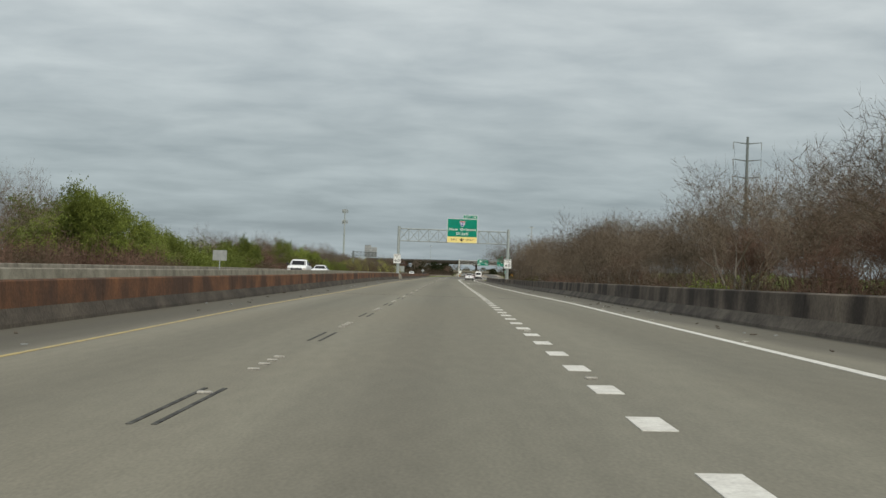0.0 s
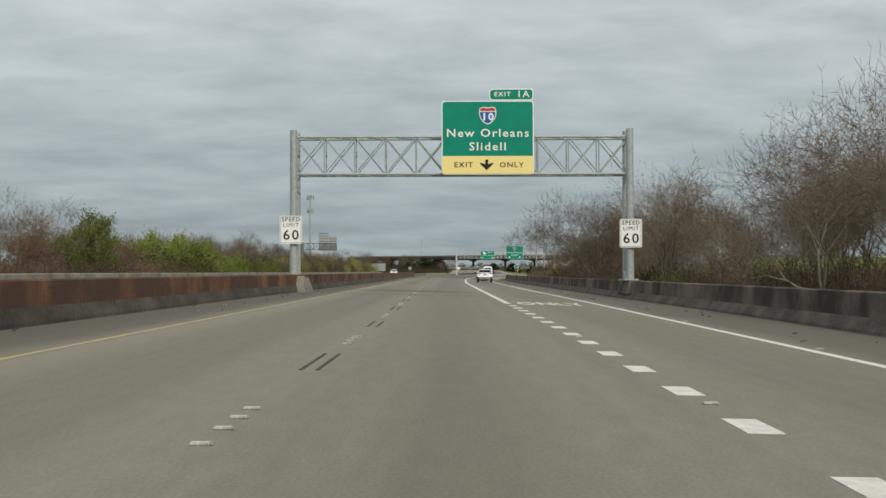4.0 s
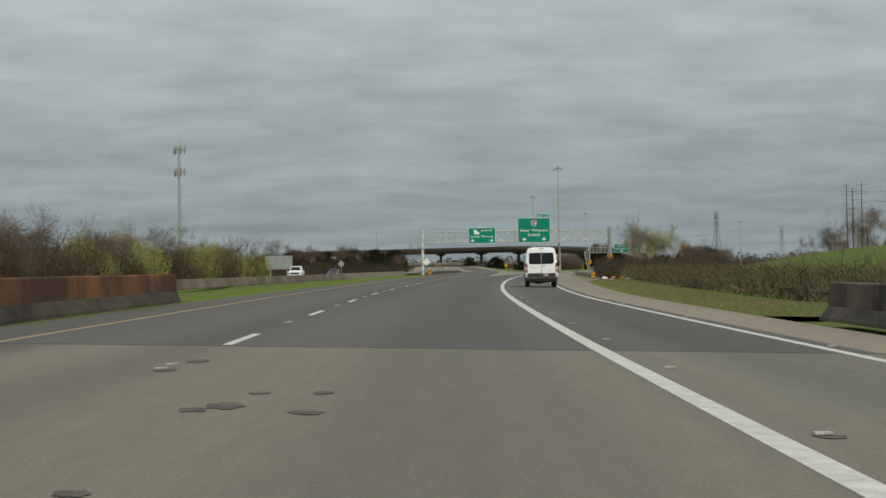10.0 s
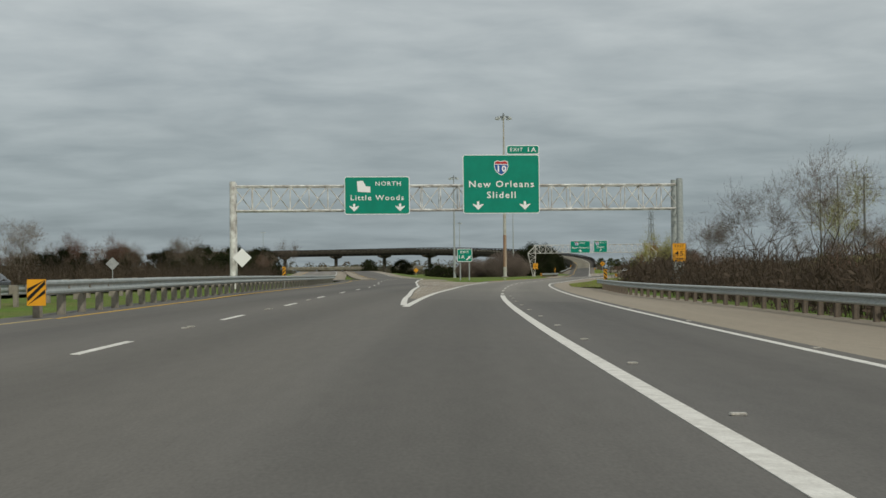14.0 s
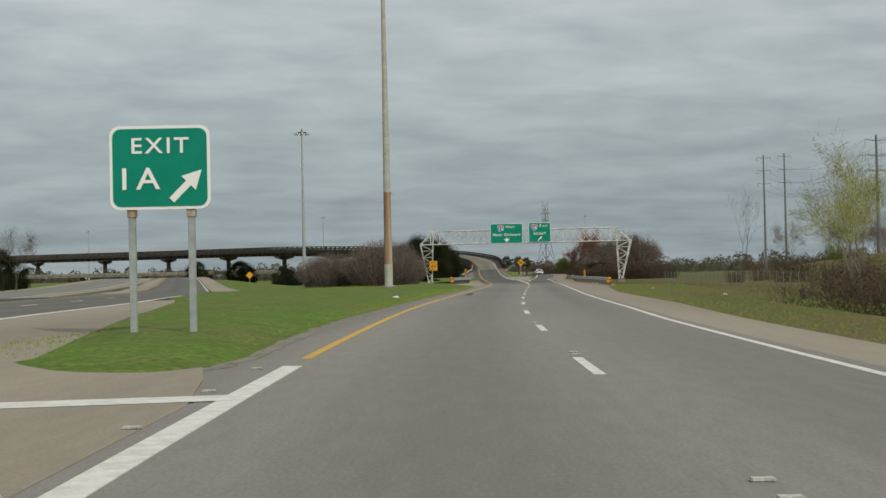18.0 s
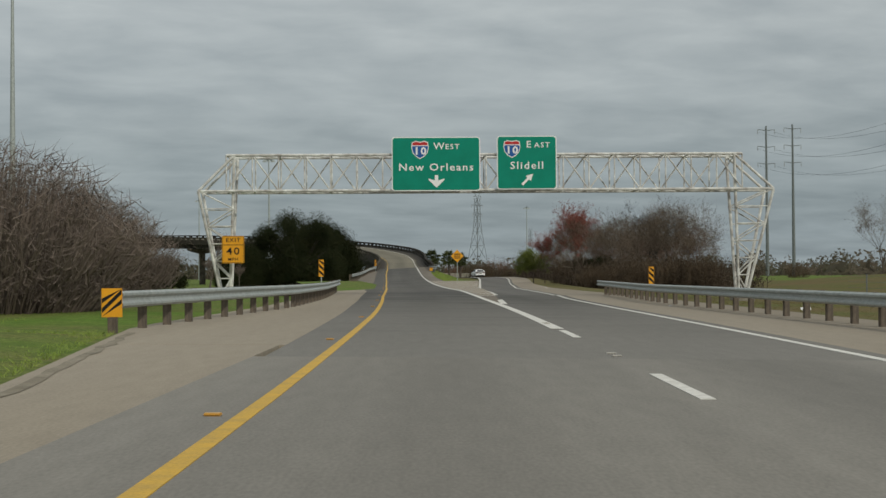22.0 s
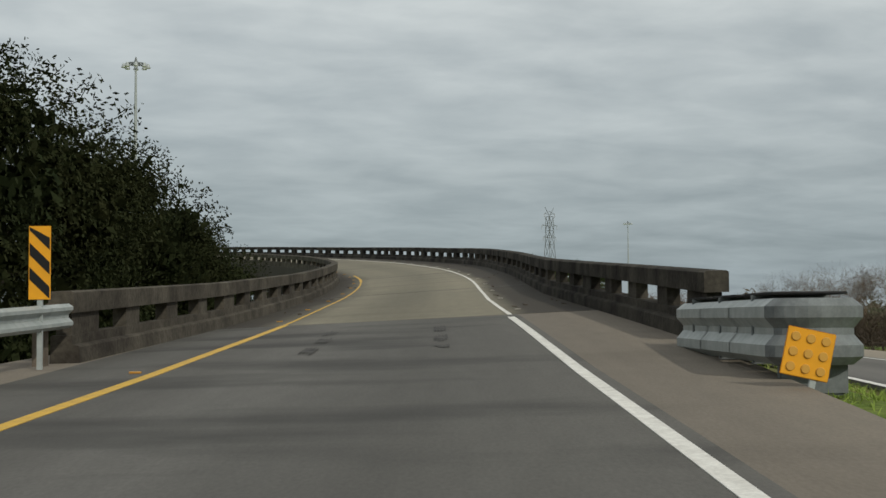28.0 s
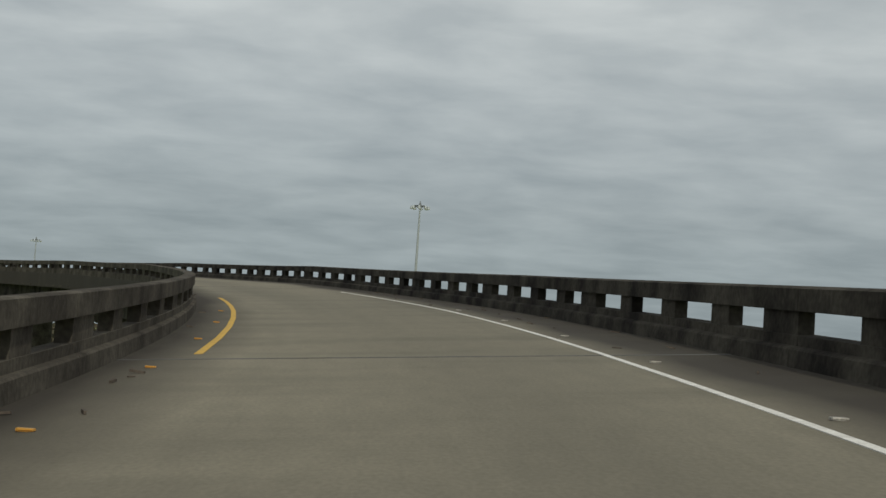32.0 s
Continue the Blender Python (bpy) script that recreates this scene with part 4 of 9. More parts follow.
# bridge girders and piers of the curving ramp
bridge = tagged(empty("ramp_bridge"), "dark weathered concrete girders and hammerhead piers under the curving ramp", "bridge", kind="structure")
for o in (-2.6, 0.0, 2.6):
    sweep("girder", [(-0.3, -1.0), (-0.3, -2.2), (0.3, -2.2), (0.3, -1.0)], 933, 1300, lambda s, o=o: o - 0.2, PARAPET, bridge, step=4.0)
for s in (958, 986, 1016, 1046, 1076, 1106, 1136, 1166, 1196, 1226, 1256, 1286):
    p = at(s, 0)
    m = Matrix.Translation((p.x, p.y, 0)) @ Matrix.Rotation(-heading(s), 4, "Z")
    top = p.z - 2.25
    bm = bmesh.new()
    vs = [(-4.2, top), (4.2, top), (4.2, top - 0.55), (1.0, top - 1.3), (-1.0, top - 1.3), (-4.2, top - 0.55)]
    ring = [bm.verts.new((x, y, z)) for y in (-0.65, 0.65) for x, z in vs]
    bm.faces.new(ring[:6]); bm.faces.new(list(reversed(ring[6:])))
    for i in range(6):
        bm.faces.new((ring[i], ring[6 + i], ring[6 + (i + 1) % 6], ring[(i + 1) % 6]))
    bmesh.ops.recalc_face_normals(bm, faces=bm.faces)
    h_ = obj("pier_cap", bm, PARAPET_L, bridge); h_.matrix_basis = m
    c = obj("pier_column", tube(bmesh.new(), (0, 0, -1.5), (0, 0, top - 1.0), 0.8, n=20), PARAPET_L, bridge); c.matrix_basis = m


# low bridge far off, behind the overpass
low_bridge = tagged(empty("low_bridge"), "pale concrete road bridge on short piers far off", "bridge", kind="structure")
part("deck", box(bmesh.new(), -190, 1146, 3.3, 62, 1157, 3.9), PALE, low_bridge)
part("rail", box(bmesh.new(), -190, 1145.7, 3.9, 62, 1146.0, 4.6), PALE, low_bridge)
for x_ in range(-180, 60, 24):
    part("pier_column", box(bmesh.new(), x_, 1148, -1.5, x_ + 1.2, 1155, 3.3), PARAPET_L, low_bridge)

# ---- guard rails ----
def guard_rail(name, s0, s1, d, side, label, block=WOOD_POST, gap=1.9, grade=True, ends=()):
    """W-beam on posts; side is +1 where the road lies to the right of the rail."""
    root = tagged(empty(name), label, "guard rail", kind="structure")
    w = [(0.00, 0.43), (0.055, 0.47), (0.055, 0.51), (0.0, 0.56), (0.0, 0.60), (0.055, 0.65), (0.055, 0.69), (0.0, 0.73), (-0.006, 0.73),
         (0.045, 0.69), (0.045, 0.655), (-0.01, 0.60), (-0.01, 0.555), (0.045, 0.505), (0.045, 0.475), (-0.01, 0.43)]
    k = s0
    while k < s1 - 0.2:
        e = min(k + 3.81, s1)
        sweep("rail_beam", w, k, e, d, GALV, root, step=1.9, grade=grade, flip=side < 0)
        k = e
    pm, bmh = bmesh.new(), bmesh.new()
    box(pm, -0.075, -0.09, -0.25, 0.075, 0.09, 0.72, 0.012)
    box(bmh, -0.07, -0.075, 0.42, 0.07, 0.075, 0.74, 0.01)
    first = obj("rail_post", pm, block, root)
    blk = obj("block_out", bmh, block, root)
    mes = (first.data, blk.data)
    first.matrix_basis, blk.matrix_basis = stand(s0 + 0.3, d(s0) - side * 0.235, 0, 0, grade), stand(s0 + 0.3, d(s0) - side * 0.085, 0, 0, grade)
    for s in np.arange(s0 + 0.3 + gap, s1 - 0.1, gap):
        shared("rail_post", mes[0], root, stand(s, d(s) - side * 0.235, 0, 0, grade))
        shared("block_out", mes[1], root, stand(s, d(s) - side * 0.085, 0, 0, grade))
    return root


def hazard_panel(m, w, h, lean=1, z0=0.0, post=None, label="", parent=None):
    """Yellow panel with slanting black stripes, on a post of its own or on the end of a rail."""
    root = tagged(empty("object_marker", m), label, "road sign") if parent is None else empty("object_marker", m)
    if parent is not None:
        root.parent = parent
    bm = box(bmesh.new(), -w / 2, -0.006, z0, w / 2, 0.006, z0 + h, 0.003)
    part("panel", bm, SIGN_AMBER, root)
    n = 3
    slope = w * 0.9
    for k in range(n):
        zc = z0 + h * (k + 0.42) / n
        t = h / n * 0.5
        pts = []
        for x, zz_ in ((-w / 2 + .01, zc - lean * slope / 2), (w / 2 - .01, zc + lean * slope / 2), (w / 2 - .01, zc + lean * slope / 2 + t), (-w / 2 + .01, zc - lean * slope / 2 + t)):
            pts.append((x, -0.0095, max(z0 + 0.01, min(z0 + h - 0.01, zz_))))
        raw("stripe", pts, [(0, 1, 2, 3)], SIGN_BLACK, root)
    if post:
        part("post", box(bmesh.new(), -0.03, 0.008, post, 0.03, 0.05, z0 + h * 0.8), GALV, root)
    return root


rail_a = guard_rail("guard_rail_left", 505, 616, T((505, -9.6), (546, -11.9), (575, -13.4), (616, -17.6)), 1, "galvanized guard rail on grey posts beside the left lane", PALE)
rail_b = guard_rail("guard_rail_right", 494, 578, T((494, 8.2), (525, 8.3), (556, 7.15), (578, 7.2)), -1, "galvanized guard rail on timber posts with a debris-strewn end")
rail_c = guard_rail("guard_rail_gantry_left", 752, 811, T((752, -5.95), (772, -4.6), (790, -4.7), (811, -5.15)), 1, "galvanized guard rail on timber posts by the yellow edge line")
rail_d = guard_rail("guard_rail_gantry_right", 730, 806, T((730, 8.4), (755, 8.4), (782, 8.1), (806, 9.0)), -1, "galvanized guard rail on timber posts beside the right shoulder")
rail_e = guard_rail("guard_rail_ramp", 880, 922.4, T((880, -6.6), (900, -5.6), (912, -5.3), (922.4, -4.55)), 1, "galvanized guard rail leading to the ramp parapet")
# posts of the opposing median rail
rail_f = guard_rail("guard_rail_median", 470, 545, T((470, -15.0), (505, -15.9), (545, -17.6)), -1, "low pale guard rail with concrete posts in the grass median", PALE, 2.0)
rail_f.location.z = -0.22
hazard_panel(stand(504.6, -9.55, 0), 0.36, 0.5, 1, 0.25, 0.0, "black and amber striped panel on the guard rail's end")
hazard_panel(stand(493.6, 8.35, 0), 0.4, 0.55, -1, 0.15, 0.0, "black and amber striped panel on the guard rail's end")
hazard_panel(stand(491.5, 9.6, -0.15, 8), 0.4, 0.4, -1, 0.0, 0.0, "bent black and amber striped panel among debris")
hazard_panel(stand(490.2, 10.2, -0.15, -14), 0.4, 0.36, -1, 0.0, 0.0, "bent black and amber striped panel among debris")
hazard_panel(stand(751.6, -6.02, 0), 0.36, 0.5, 1, 0.28, 0.0, "black and amber striped panel on the guard rail's end")
hazard_panel(stand(729.6, 8.5, 0), 0.38, 0.42, -1, 0.3, 0.0, "black and amber striped panel on the guard rail's end")
hazard_panel(stand(796.4, -5.5, 0), 0.25, 0.84, -1, 0.95, -0.2, "tall amber and black striped marker on a steel post")
hazard_panel(stand(795.5, 9.9, 0, 0, False), 0.25, 0.84, -1, 0.65, -0.2, "tall amber and black striped marker on a steel post")
hazard_panel(stand(921.4, -4.62, 0), 0.25, 0.84, -1, 0.80, -0.2, "tall amber and black striped marker beside the ramp parapet")
hazard_panel(stand(583, 7.9, 0), 0.25, 0.84, -1, 0.6, -0.2, "tall amber and black striped marker behind the guard rail")
hazard_panel(stand(585, -16.8, 0), 0.25, 0.84, 1, 0.6, -0.2, "tall amber and black striped marker behind the guard rail")

# crash cushion at the right parapet's end
cush = tagged(empty("crash_cushion", stand(917.7, 3.22, 0)), "grey ribbed steel crash cushion before the parapet's end", "crash cushion")
for k in range(3):
    y = k * 1.55
    for sx in (-1, 1):
        bm = bmesh.new()
        prof = [(0.34, 0.12), (0.43, 0.19), (0.43, 0.29), (0.35, 0.38), (0.35, 0.44), (0.43, 0.53), (0.43, 0.63), (0.34, 0.70)]
        a = [bm.verts.new((sx * x, y, z)) for x, z in prof]
        b_ = [bm.verts.new((sx * (x - 0.008), y + 1.6, z)) for x, z in prof]
        for i in range(len(prof) - 1):
            bm.faces.new((a[i], a[i + 1], b_[i + 1], b_[i]))
        f_ = part("fender_panel", bm, GALV, cush)
    part("diaphragm", box(bmesh.new(), -0.36, y + 0.8, 0.1, 0.36, y + 0.86, 0.74), GALV_DULL, cush)
    part("cover_plate", box(bmesh.new(), -0.34, y + 0.1, 0.735, 0.34, y + 1.3, 0.76, 0.01), RUBBER, cush)
# the ribbed sheet bends round the front
bm = bmesh.new()
ribs = [(0.34, 0.12), (0.43, 0.19), (0.43, 0.29), (0.35, 0.38), (0.35, 0.44), (0.43, 0.53), (0.43, 0.63), (0.34, 0.70)]
rings = []
for k in range(13):
    a_ = math.pi * k / 12
    rings.append([bm.verts.new((-x * math.cos(a_), 0.0 - 0.62 * x * math.sin(a_), z)) for x, z in ribs])
for r0_, r1_ in zip(rings[:-1], rings[1:]):
    for i in range(len(ribs) - 1):
        bm.faces.new((r0_[i], r0_[i + 1], r1_[i + 1], r1_[i]))
part("nose", bm, GALV_DULL, cush)
part("nose_leg", box(bmesh.new(), -0.3, 0.0, -0.15, 0.3, 0.12, 0.6, 0.02), GALV_DULL, cush)
m = stand(917.05, 2.90, -0.03)
cs_ = tagged(empty("reflector_sign", m @ pose(0, -0.15, 0.02, 0, 12, 0)), "amber square sign with nine round reflectors, tilted on its stub post", "road sign")
part("panel", box(bmesh.new(), -0.2, -0.012, 0.08, 0.2, 0.0, 0.48, 0.01), SIGN_AMBER, cs_)
part("post", box(bmesh.new(), 0.06, 0.002, -0.15, 0.11, 0.05, 0.42), GALV, cs_)
for i in range(3):
    for j in range(3):
        bm = bmesh.new()
        tube(bm, (-0.125 + 0.125 * i, -0.026, 0.155 + 0.125 * j), (-0.125 + 0.125 * i, -0.008, 0.155 + 0.125 * j), 0.034, 0.042, n=14)
        part("reflector", bm, AMBER, cs_)


# ---- sign panels ----
def rounded_panel(name, w, h, mat, parent, y=0.0, thick=0.03, r=0.15, label=""):
    bm = bmesh.new()
    pts = []
    for cx, cz, a0 in ((w / 2 - r, h / 2 - r, 0), (-w / 2 + r, h / 2 - r, 90), (-w / 2 + r, -h / 2 + r, 180), (w / 2 - r, -h / 2 + r, 270)):
        for k in range(5):
            a = radians(a0 + k * 22.5)
            pts.append((cx + r * math.cos(a), cz + r * math.sin(a)))
    f = [bm.verts.new((x, y - thick, z)) for x, z in pts]
    b = [bm.verts.new((x, y, z)) for x, z in pts]
    bm.faces.new(f); bm.faces.new(list(reversed(b)))
    n = len(pts)
    for i in range(n):
        bm.faces.new((f[(i + 1) % n], f[i], b[i], b[(i + 1) % n]))
    bmesh.ops.recalc_face_normals(bm, faces=bm.faces)
    return part(name, bm, mat, parent, label)


def text_on(parent, s, x, z, size, mat, y=-0.05, sx=1.0, bold=0.010, name="lettering", spacing=1.2):
    return lettering(name, s, size, mat, pose(x, y, z, 90, 0, 0), parent, (sx * 1.12, 1), 0.004, spacing=spacing, bold=bold * size)


def flat(name, pts, mat, parent, y=-0.05):
    """A flat cut shape on a sign's face."""
    bm = bmesh.new()
    f = [bm.verts.new((x, y - 0.004, z)) for x, z in pts]
    b = [bm.verts.new((x, y + 0.012, z)) for x, z in pts]
    bm.faces.new(f); bm.faces.new(list(reversed(b)))
    for i in range(len(pts)):
        bm.faces.new((f[(i + 1) % len(pts)], f[i], b[i], b[(i + 1) % len(pts)]))
    bmesh.ops.recalc_face_normals(bm, faces=bm.faces)
    return part(name, bm, mat, parent)


def arrow_down(parent, x, z, k, mat, y=-0.05, turn=0.0):
    pts = [(-0.10, 0.42), (0.10, 0.42), (0.10, 0.10), (0.46, 0.22), (0.46, 0.13), (0, -0.32), (-0.46, 0.13), (-0.46, 0.22), (-0.10, 0.10)]
    c, s = math.cos(turn), math.sin(turn)
    flat("arrow", [(x + k * (a * c - b * s), z + k * (a * s + b * c)) for a, b in pts], mat, parent, y)


def arrow_up_right(parent, x, z, k, mat, y=-0.05):
    pts = [(-0.5, -0.36), (-0.36, -0.5), (0.14, 0.0), (0.28, -0.14), (0.46, 0.46), (-0.14, 0.28), (0.0, 0.14)]
    flat("arrow", [(x + k * a, z + k * b) for a, b in pts], mat, parent, y)


def shield(parent, x, z, w, y=-0.05):
    """Interstate shield with its number."""
    h = w
    edge = [(-0.46, 0.42), (-0.25, 0.5), (0, 0.44), (0.25, 0.5), (0.46, 0.42), (0.5, 0.1), (0.42, -0.2), (0.22, -0.42), (0, -0.54), (-0.22, -0.42), (-0.42, -0.2), (-0.5, 0.1)]
    sh = flat("shield", [(x + a * w, z + b * h) for a, b in edge], SIGN_WHITE, parent, y)
    inner = [(a * 0.9, b * 0.9) for a, b in edge]
    flat("shield_field", [(x + a * w, z + b * h) for a, b in inner if b < 0.3] if False else
         [(x - 0.44 * w, z + 0.2 * h), (x + 0.44 * w, z + 0.2 * h), (x + 0.45 * w, z + 0.08 * h), (x + 0.38 * w, z - 0.18 * h), (x + 0.2 * w, z - 0.37 * h), (x, z - 0.48 * h),
          (x - 0.2 * w, z - 0.37 * h), (x - 0.38 * w, z - 0.18 * h), (x - 0.45 * w, z + 0.08 * h)], SIGN_BLUE, sh, y - 0.006)
    flat("shield_band", [(x - 0.44 * w, z + 0.25 * h), (x + 0.44 * w, z + 0.25 * h), (x + 0.42 * w, z + 0.38 * h), (x + 0.24 * w, z + 0.45 * h), (x, z + 0.39 * h), (x - 0.24 * w, z + 0.45 * h), (x - 0.42 * w, z + 0.38 * h)],
         SIGN_RED, sh, y - 0.006)
    text_on(sh, "10", x, z - 0.1 * h, 0.58 * w, SIGN_WHITE, y - 0.014, bold=0.03)


def green_panel(root, name, x, z, w, h, label=""):
    p_ = empty(name, Matrix.Translation((x, 0, z)))
    p_.parent = root
    if label:
        p_["label"] = label
    rounded_panel("border", w, h, SIGN_WHITE, p_, r=0.16)
    rounded_panel("face", w - 0.10, h - 0.10, GREEN, p_, y=-0.026, thick=0.014, r=0.13)
    for k in np.arange(-w / 2 + 0.4, w / 2, 1.1):
        part("back_rib", box(bmesh.new(), k - 0.04, 0.0, -h / 2 + 0.1, k + 0.04, 0.14, h / 2 - 0.1), GALV_DULL, p_)
    return p_


# ---- gantries ----
def truss(root, a, b, z0, z1, y0, y1, bays, mat, r=0.055, rb=0.032, x_brace=False):
    """Box truss between x = a and x = b."""
    for y in (y0, y1):
        for z in (z0, z1):
            part("chord", tube(bmesh.new(), (a, y, z), (b, y, z), r, n=8), mat, root)
    w = (b - a) / bays
    for k in range(bays + 1):
        x = a + k * w
        for p0, p1 in (((x, y0, z0), (x, y0, z1)), ((x, y1, z0), (x, y1, z1)), ((x, y0, z0), (x, y1, z0)), ((x, y0, z1), (x, y1, z1))):
            part("strut", tube(bmesh.new(), p0, p1, rb, n=6), mat, root)
        if k < bays:
            e = x + w
            for y in (y0, y1):
                up = (k % 2 == 0) == (y == y0)
                part("diagonal", tube(bmesh.new(), (x, y, z0 if up else z1), (e, y, z1 if up else z0), rb, n=6), mat, root)
                if x_brace:
                    part("diagonal", tube(bmesh.new(), (x, y, z1 if up else z0), (e, y, z0 if up else z1), rb * 0.8, n=6), mat, root)
            part("diagonal", tube(bmesh.new(), (x, y0, z0), (e, y1, z0), rb * 0.8, n=6), mat, root)
            part("diagonal", tube(bmesh.new(), (x, y0, z1), (e, y1, z1), rb * 0.8, n=6), mat, root)


def pole_pair(root, x, z0, z1, y0, y1, r, mat, base=None):
    for y in (y0, y1):
        part("post", tube(bmesh.new(), (x, y, z0), (x, y, z1), r, r * 0.92, n=16), mat, root)
        part("base_plate", box(bmesh.new(), x - r * 1.8, y - r * 1.8, z0 - 0.02, x + r * 1.8, y + r * 1.8, z0 + 0.05, 0.01), mat, root)
    z = z0 + 0.6
    up = True
    while z < z1 - 0.9:
        part("lacing", tube(bmesh.new(), (x, y0 if up else y1, z), (x, y1 if up else y0, z + 0.9), 0.035, n=6), mat, root)
        z += 0.9
        up = not up
    part("lacing", tube(bmesh.new(), (x, y0, z0 + 0.35), (x, y1, z0 + 0.35), 0.04, n=6), mat, root)


def speed_sign(parent, x, z, w, h):
    p_ = empty("speed_sign", Matrix.Translation((x, -0.32, z)))
    p_.parent = parent
    p_["label"] = "white speed limit sign with black lettering"
    rounded_panel("panel", w, h, SIGN_WHITE, p_, thick=0.012, r=0.07)
    for a, b, c, d in ((-w / 2 + .04, h / 2 - .055, w / 2 - .04, h / 2 - .04), (-w / 2 + .04, -h / 2 + .04, w / 2 - .04, -h / 2 + .055)):
        flat("border", [(a, b), (c, b), (c, d), (a, d)], SIGN_BLACK, p_, -0.016)
    for sx in (-1, 1):
        flat("border", [(sx * (w / 2 - .055), -h / 2 + .04), (sx * (w / 2 - .04), -h / 2 + .04), (sx * (w / 2 - .04), h / 2 - .04), (sx * (w / 2 - .055), h / 2 - .04)], SIGN_BLACK, p_, -0.016)
    text_on(p_, "SPEED", 0, 0.36 * h, 0.27, SIGN_BLACK, -0.02, 0.9)
    text_on(p_, "LIMIT", 0, 0.16 * h, 0.27, SIGN_BLACK, -0.02, 0.9, 0.0)
    text_on(p_, "60", 0, -0.20 * h, 0.66, SIGN_BLACK, -0.02, 0.95)


# first gantry, standing on the barriers
g1 = tagged(empty("sign_gantry", Matrix.Translation((0.4, 203.0, 0.0))), "grey steel sign gantry with a green exit sign over the highway", "sign gantry")
pole_pair(g1, -7.85, 0.85, 7.8, 0.0, 1.35, 0.19, GALV)
pole_pair(g1, 8.05, 0.68, 7.85, 0.0, 1.35, 0.19, GALV)
truss(g1, -7.85, 8.05, 5.72, 7.48, 0.1, 1.25, 11, GALV, 0.06, 0.035, True)
speed_sign(g1, -7.95, 3.08, 1.05, 1.32)
speed_sign(g1, 8.05, 2.88, 1.05, 1.34)
# the barrier swells into a flared plinth under each pair of poles
for x0, x1, top_, mat_ in ((-8.7, -7.15, 0.84, PALE), (7.75, 8.8, 0.67, BARRIER)):
    bm = box(bmesh.new(), x0, -1.5, 0.0, x1, 2.8, top_, 0.03)
    for v in bm.verts:
        if v.co.z > top_ * 0.5:
            v.co.y = 0.65 + (v.co.y - 0.65) * 0.62
            v.co.x += 0.18 * (1 if v.co.x < (x0 + x1) / 2 else -1)
    part("plinth", bm, mat_, g1)
p1 = green_panel(g1, "exit_sign", 1.33, 7.42, 4.36, 3.5)
p1.location.y = -0.1
shield(p1, 0.0, 1.05, 0.82)
text_on(p1, "New Orleans", 0, 0.20, 0.54, SIGN_WHITE)
text_on(p1, "Slidell", 0, -0.44, 0.54, SIGN_WHITE)
rounded_panel("exit_only_panel", 4.30, 0.84, SIGN_YELLOW, p1, y=-0.045, thick=0.012, r=0.08).location = (0, 0, -1.29)
text_on(p1, "EXIT", -1.15, -1.3, 0.34, SIGN_BLACK, -0.066)
text_on(p1, "ONLY", 1.12, -1.3, 0.34, SIGN_BLACK, -0.066)
arrow_down(p1, -0.05, -1.33, 0.68, SIGN_BLACK, -0.062)
t1 = green_panel(g1, "exit_tab", 2.45, 9.46, 2.1, 0.56)
t1.location.y = -0.1
text_on(t1, "EXIT", -0.42, 0, 0.30, SIGN_WHITE)
text_on(t1, "1A", 0.55, 0, 0.42, SIGN_WHITE)

# second gantry
g2 = tagged(empty("sign_gantry", Matrix.Translation((0, 572.4, 0.0))), "pale steel sign gantry with two green direction signs", "sign gantry")
pole_pair(g2, 3.4, -0.3, 7.3, 0.0, 1.5, 0.22, WHITE_STEEL)
pole_pair(g2, 33.9, -0.4, 7.4, 0.0, 1.5, 0.24, GALV)
truss(g2, 3.4, 33.9, 5.35, 7.0, 0.1, 1.4, 24, WHITE_STEEL, 0.065, 0.036)
pa = green_panel(g2, "direction_sign", 13.05, 6.32, 4.4, 2.56)
pa.location.y = -0.15
text_on(pa, "NORTH", 0.75, 0.78, 0.40, SIGN_WHITE)
text_on(pa, "Little Woods", 0, -0.17, 0.50, SIGN_WHITE)
flat("state_route_shape", [(-1.35, 0.95), (-0.95, 1.0), (-0.75, 0.62), (-0.45, 0.6), (-0.45, 0.2), (-1.3, 0.25)], SIGN_WHITE, pa)
for x in (-1.55, 1.55):
    arrow_down(pa, x, -0.85, 0.7, SIGN_WHITE)
pb = green_panel(g2, "direction_sign", 21.5, 7.05, 5.25, 4.0)
pb.location.y = -0.15
shield(pb, 0.0, 1.12, 0.98)
text_on(pb, "New Orleans", 0, -0.02, 0.62, SIGN_WHITE)
text_on(pb, "Slidell", 0, -0.76, 0.62, SIGN_WHITE)
for x in (-1.6, 1.6):
    arrow_down(pb, x, -1.5, 0.78, SIGN_WHITE)
tb = green_panel(g2, "exit_tab", 23.0, 9.38, 2.25, 0.62)
tb.location.y = -0.15
text_on(tb, "EXIT", -0.45, 0, 0.34, SIGN_WHITE)
text_on(tb, "1A", 0.58, 0, 0.46, SIGN_WHITE)


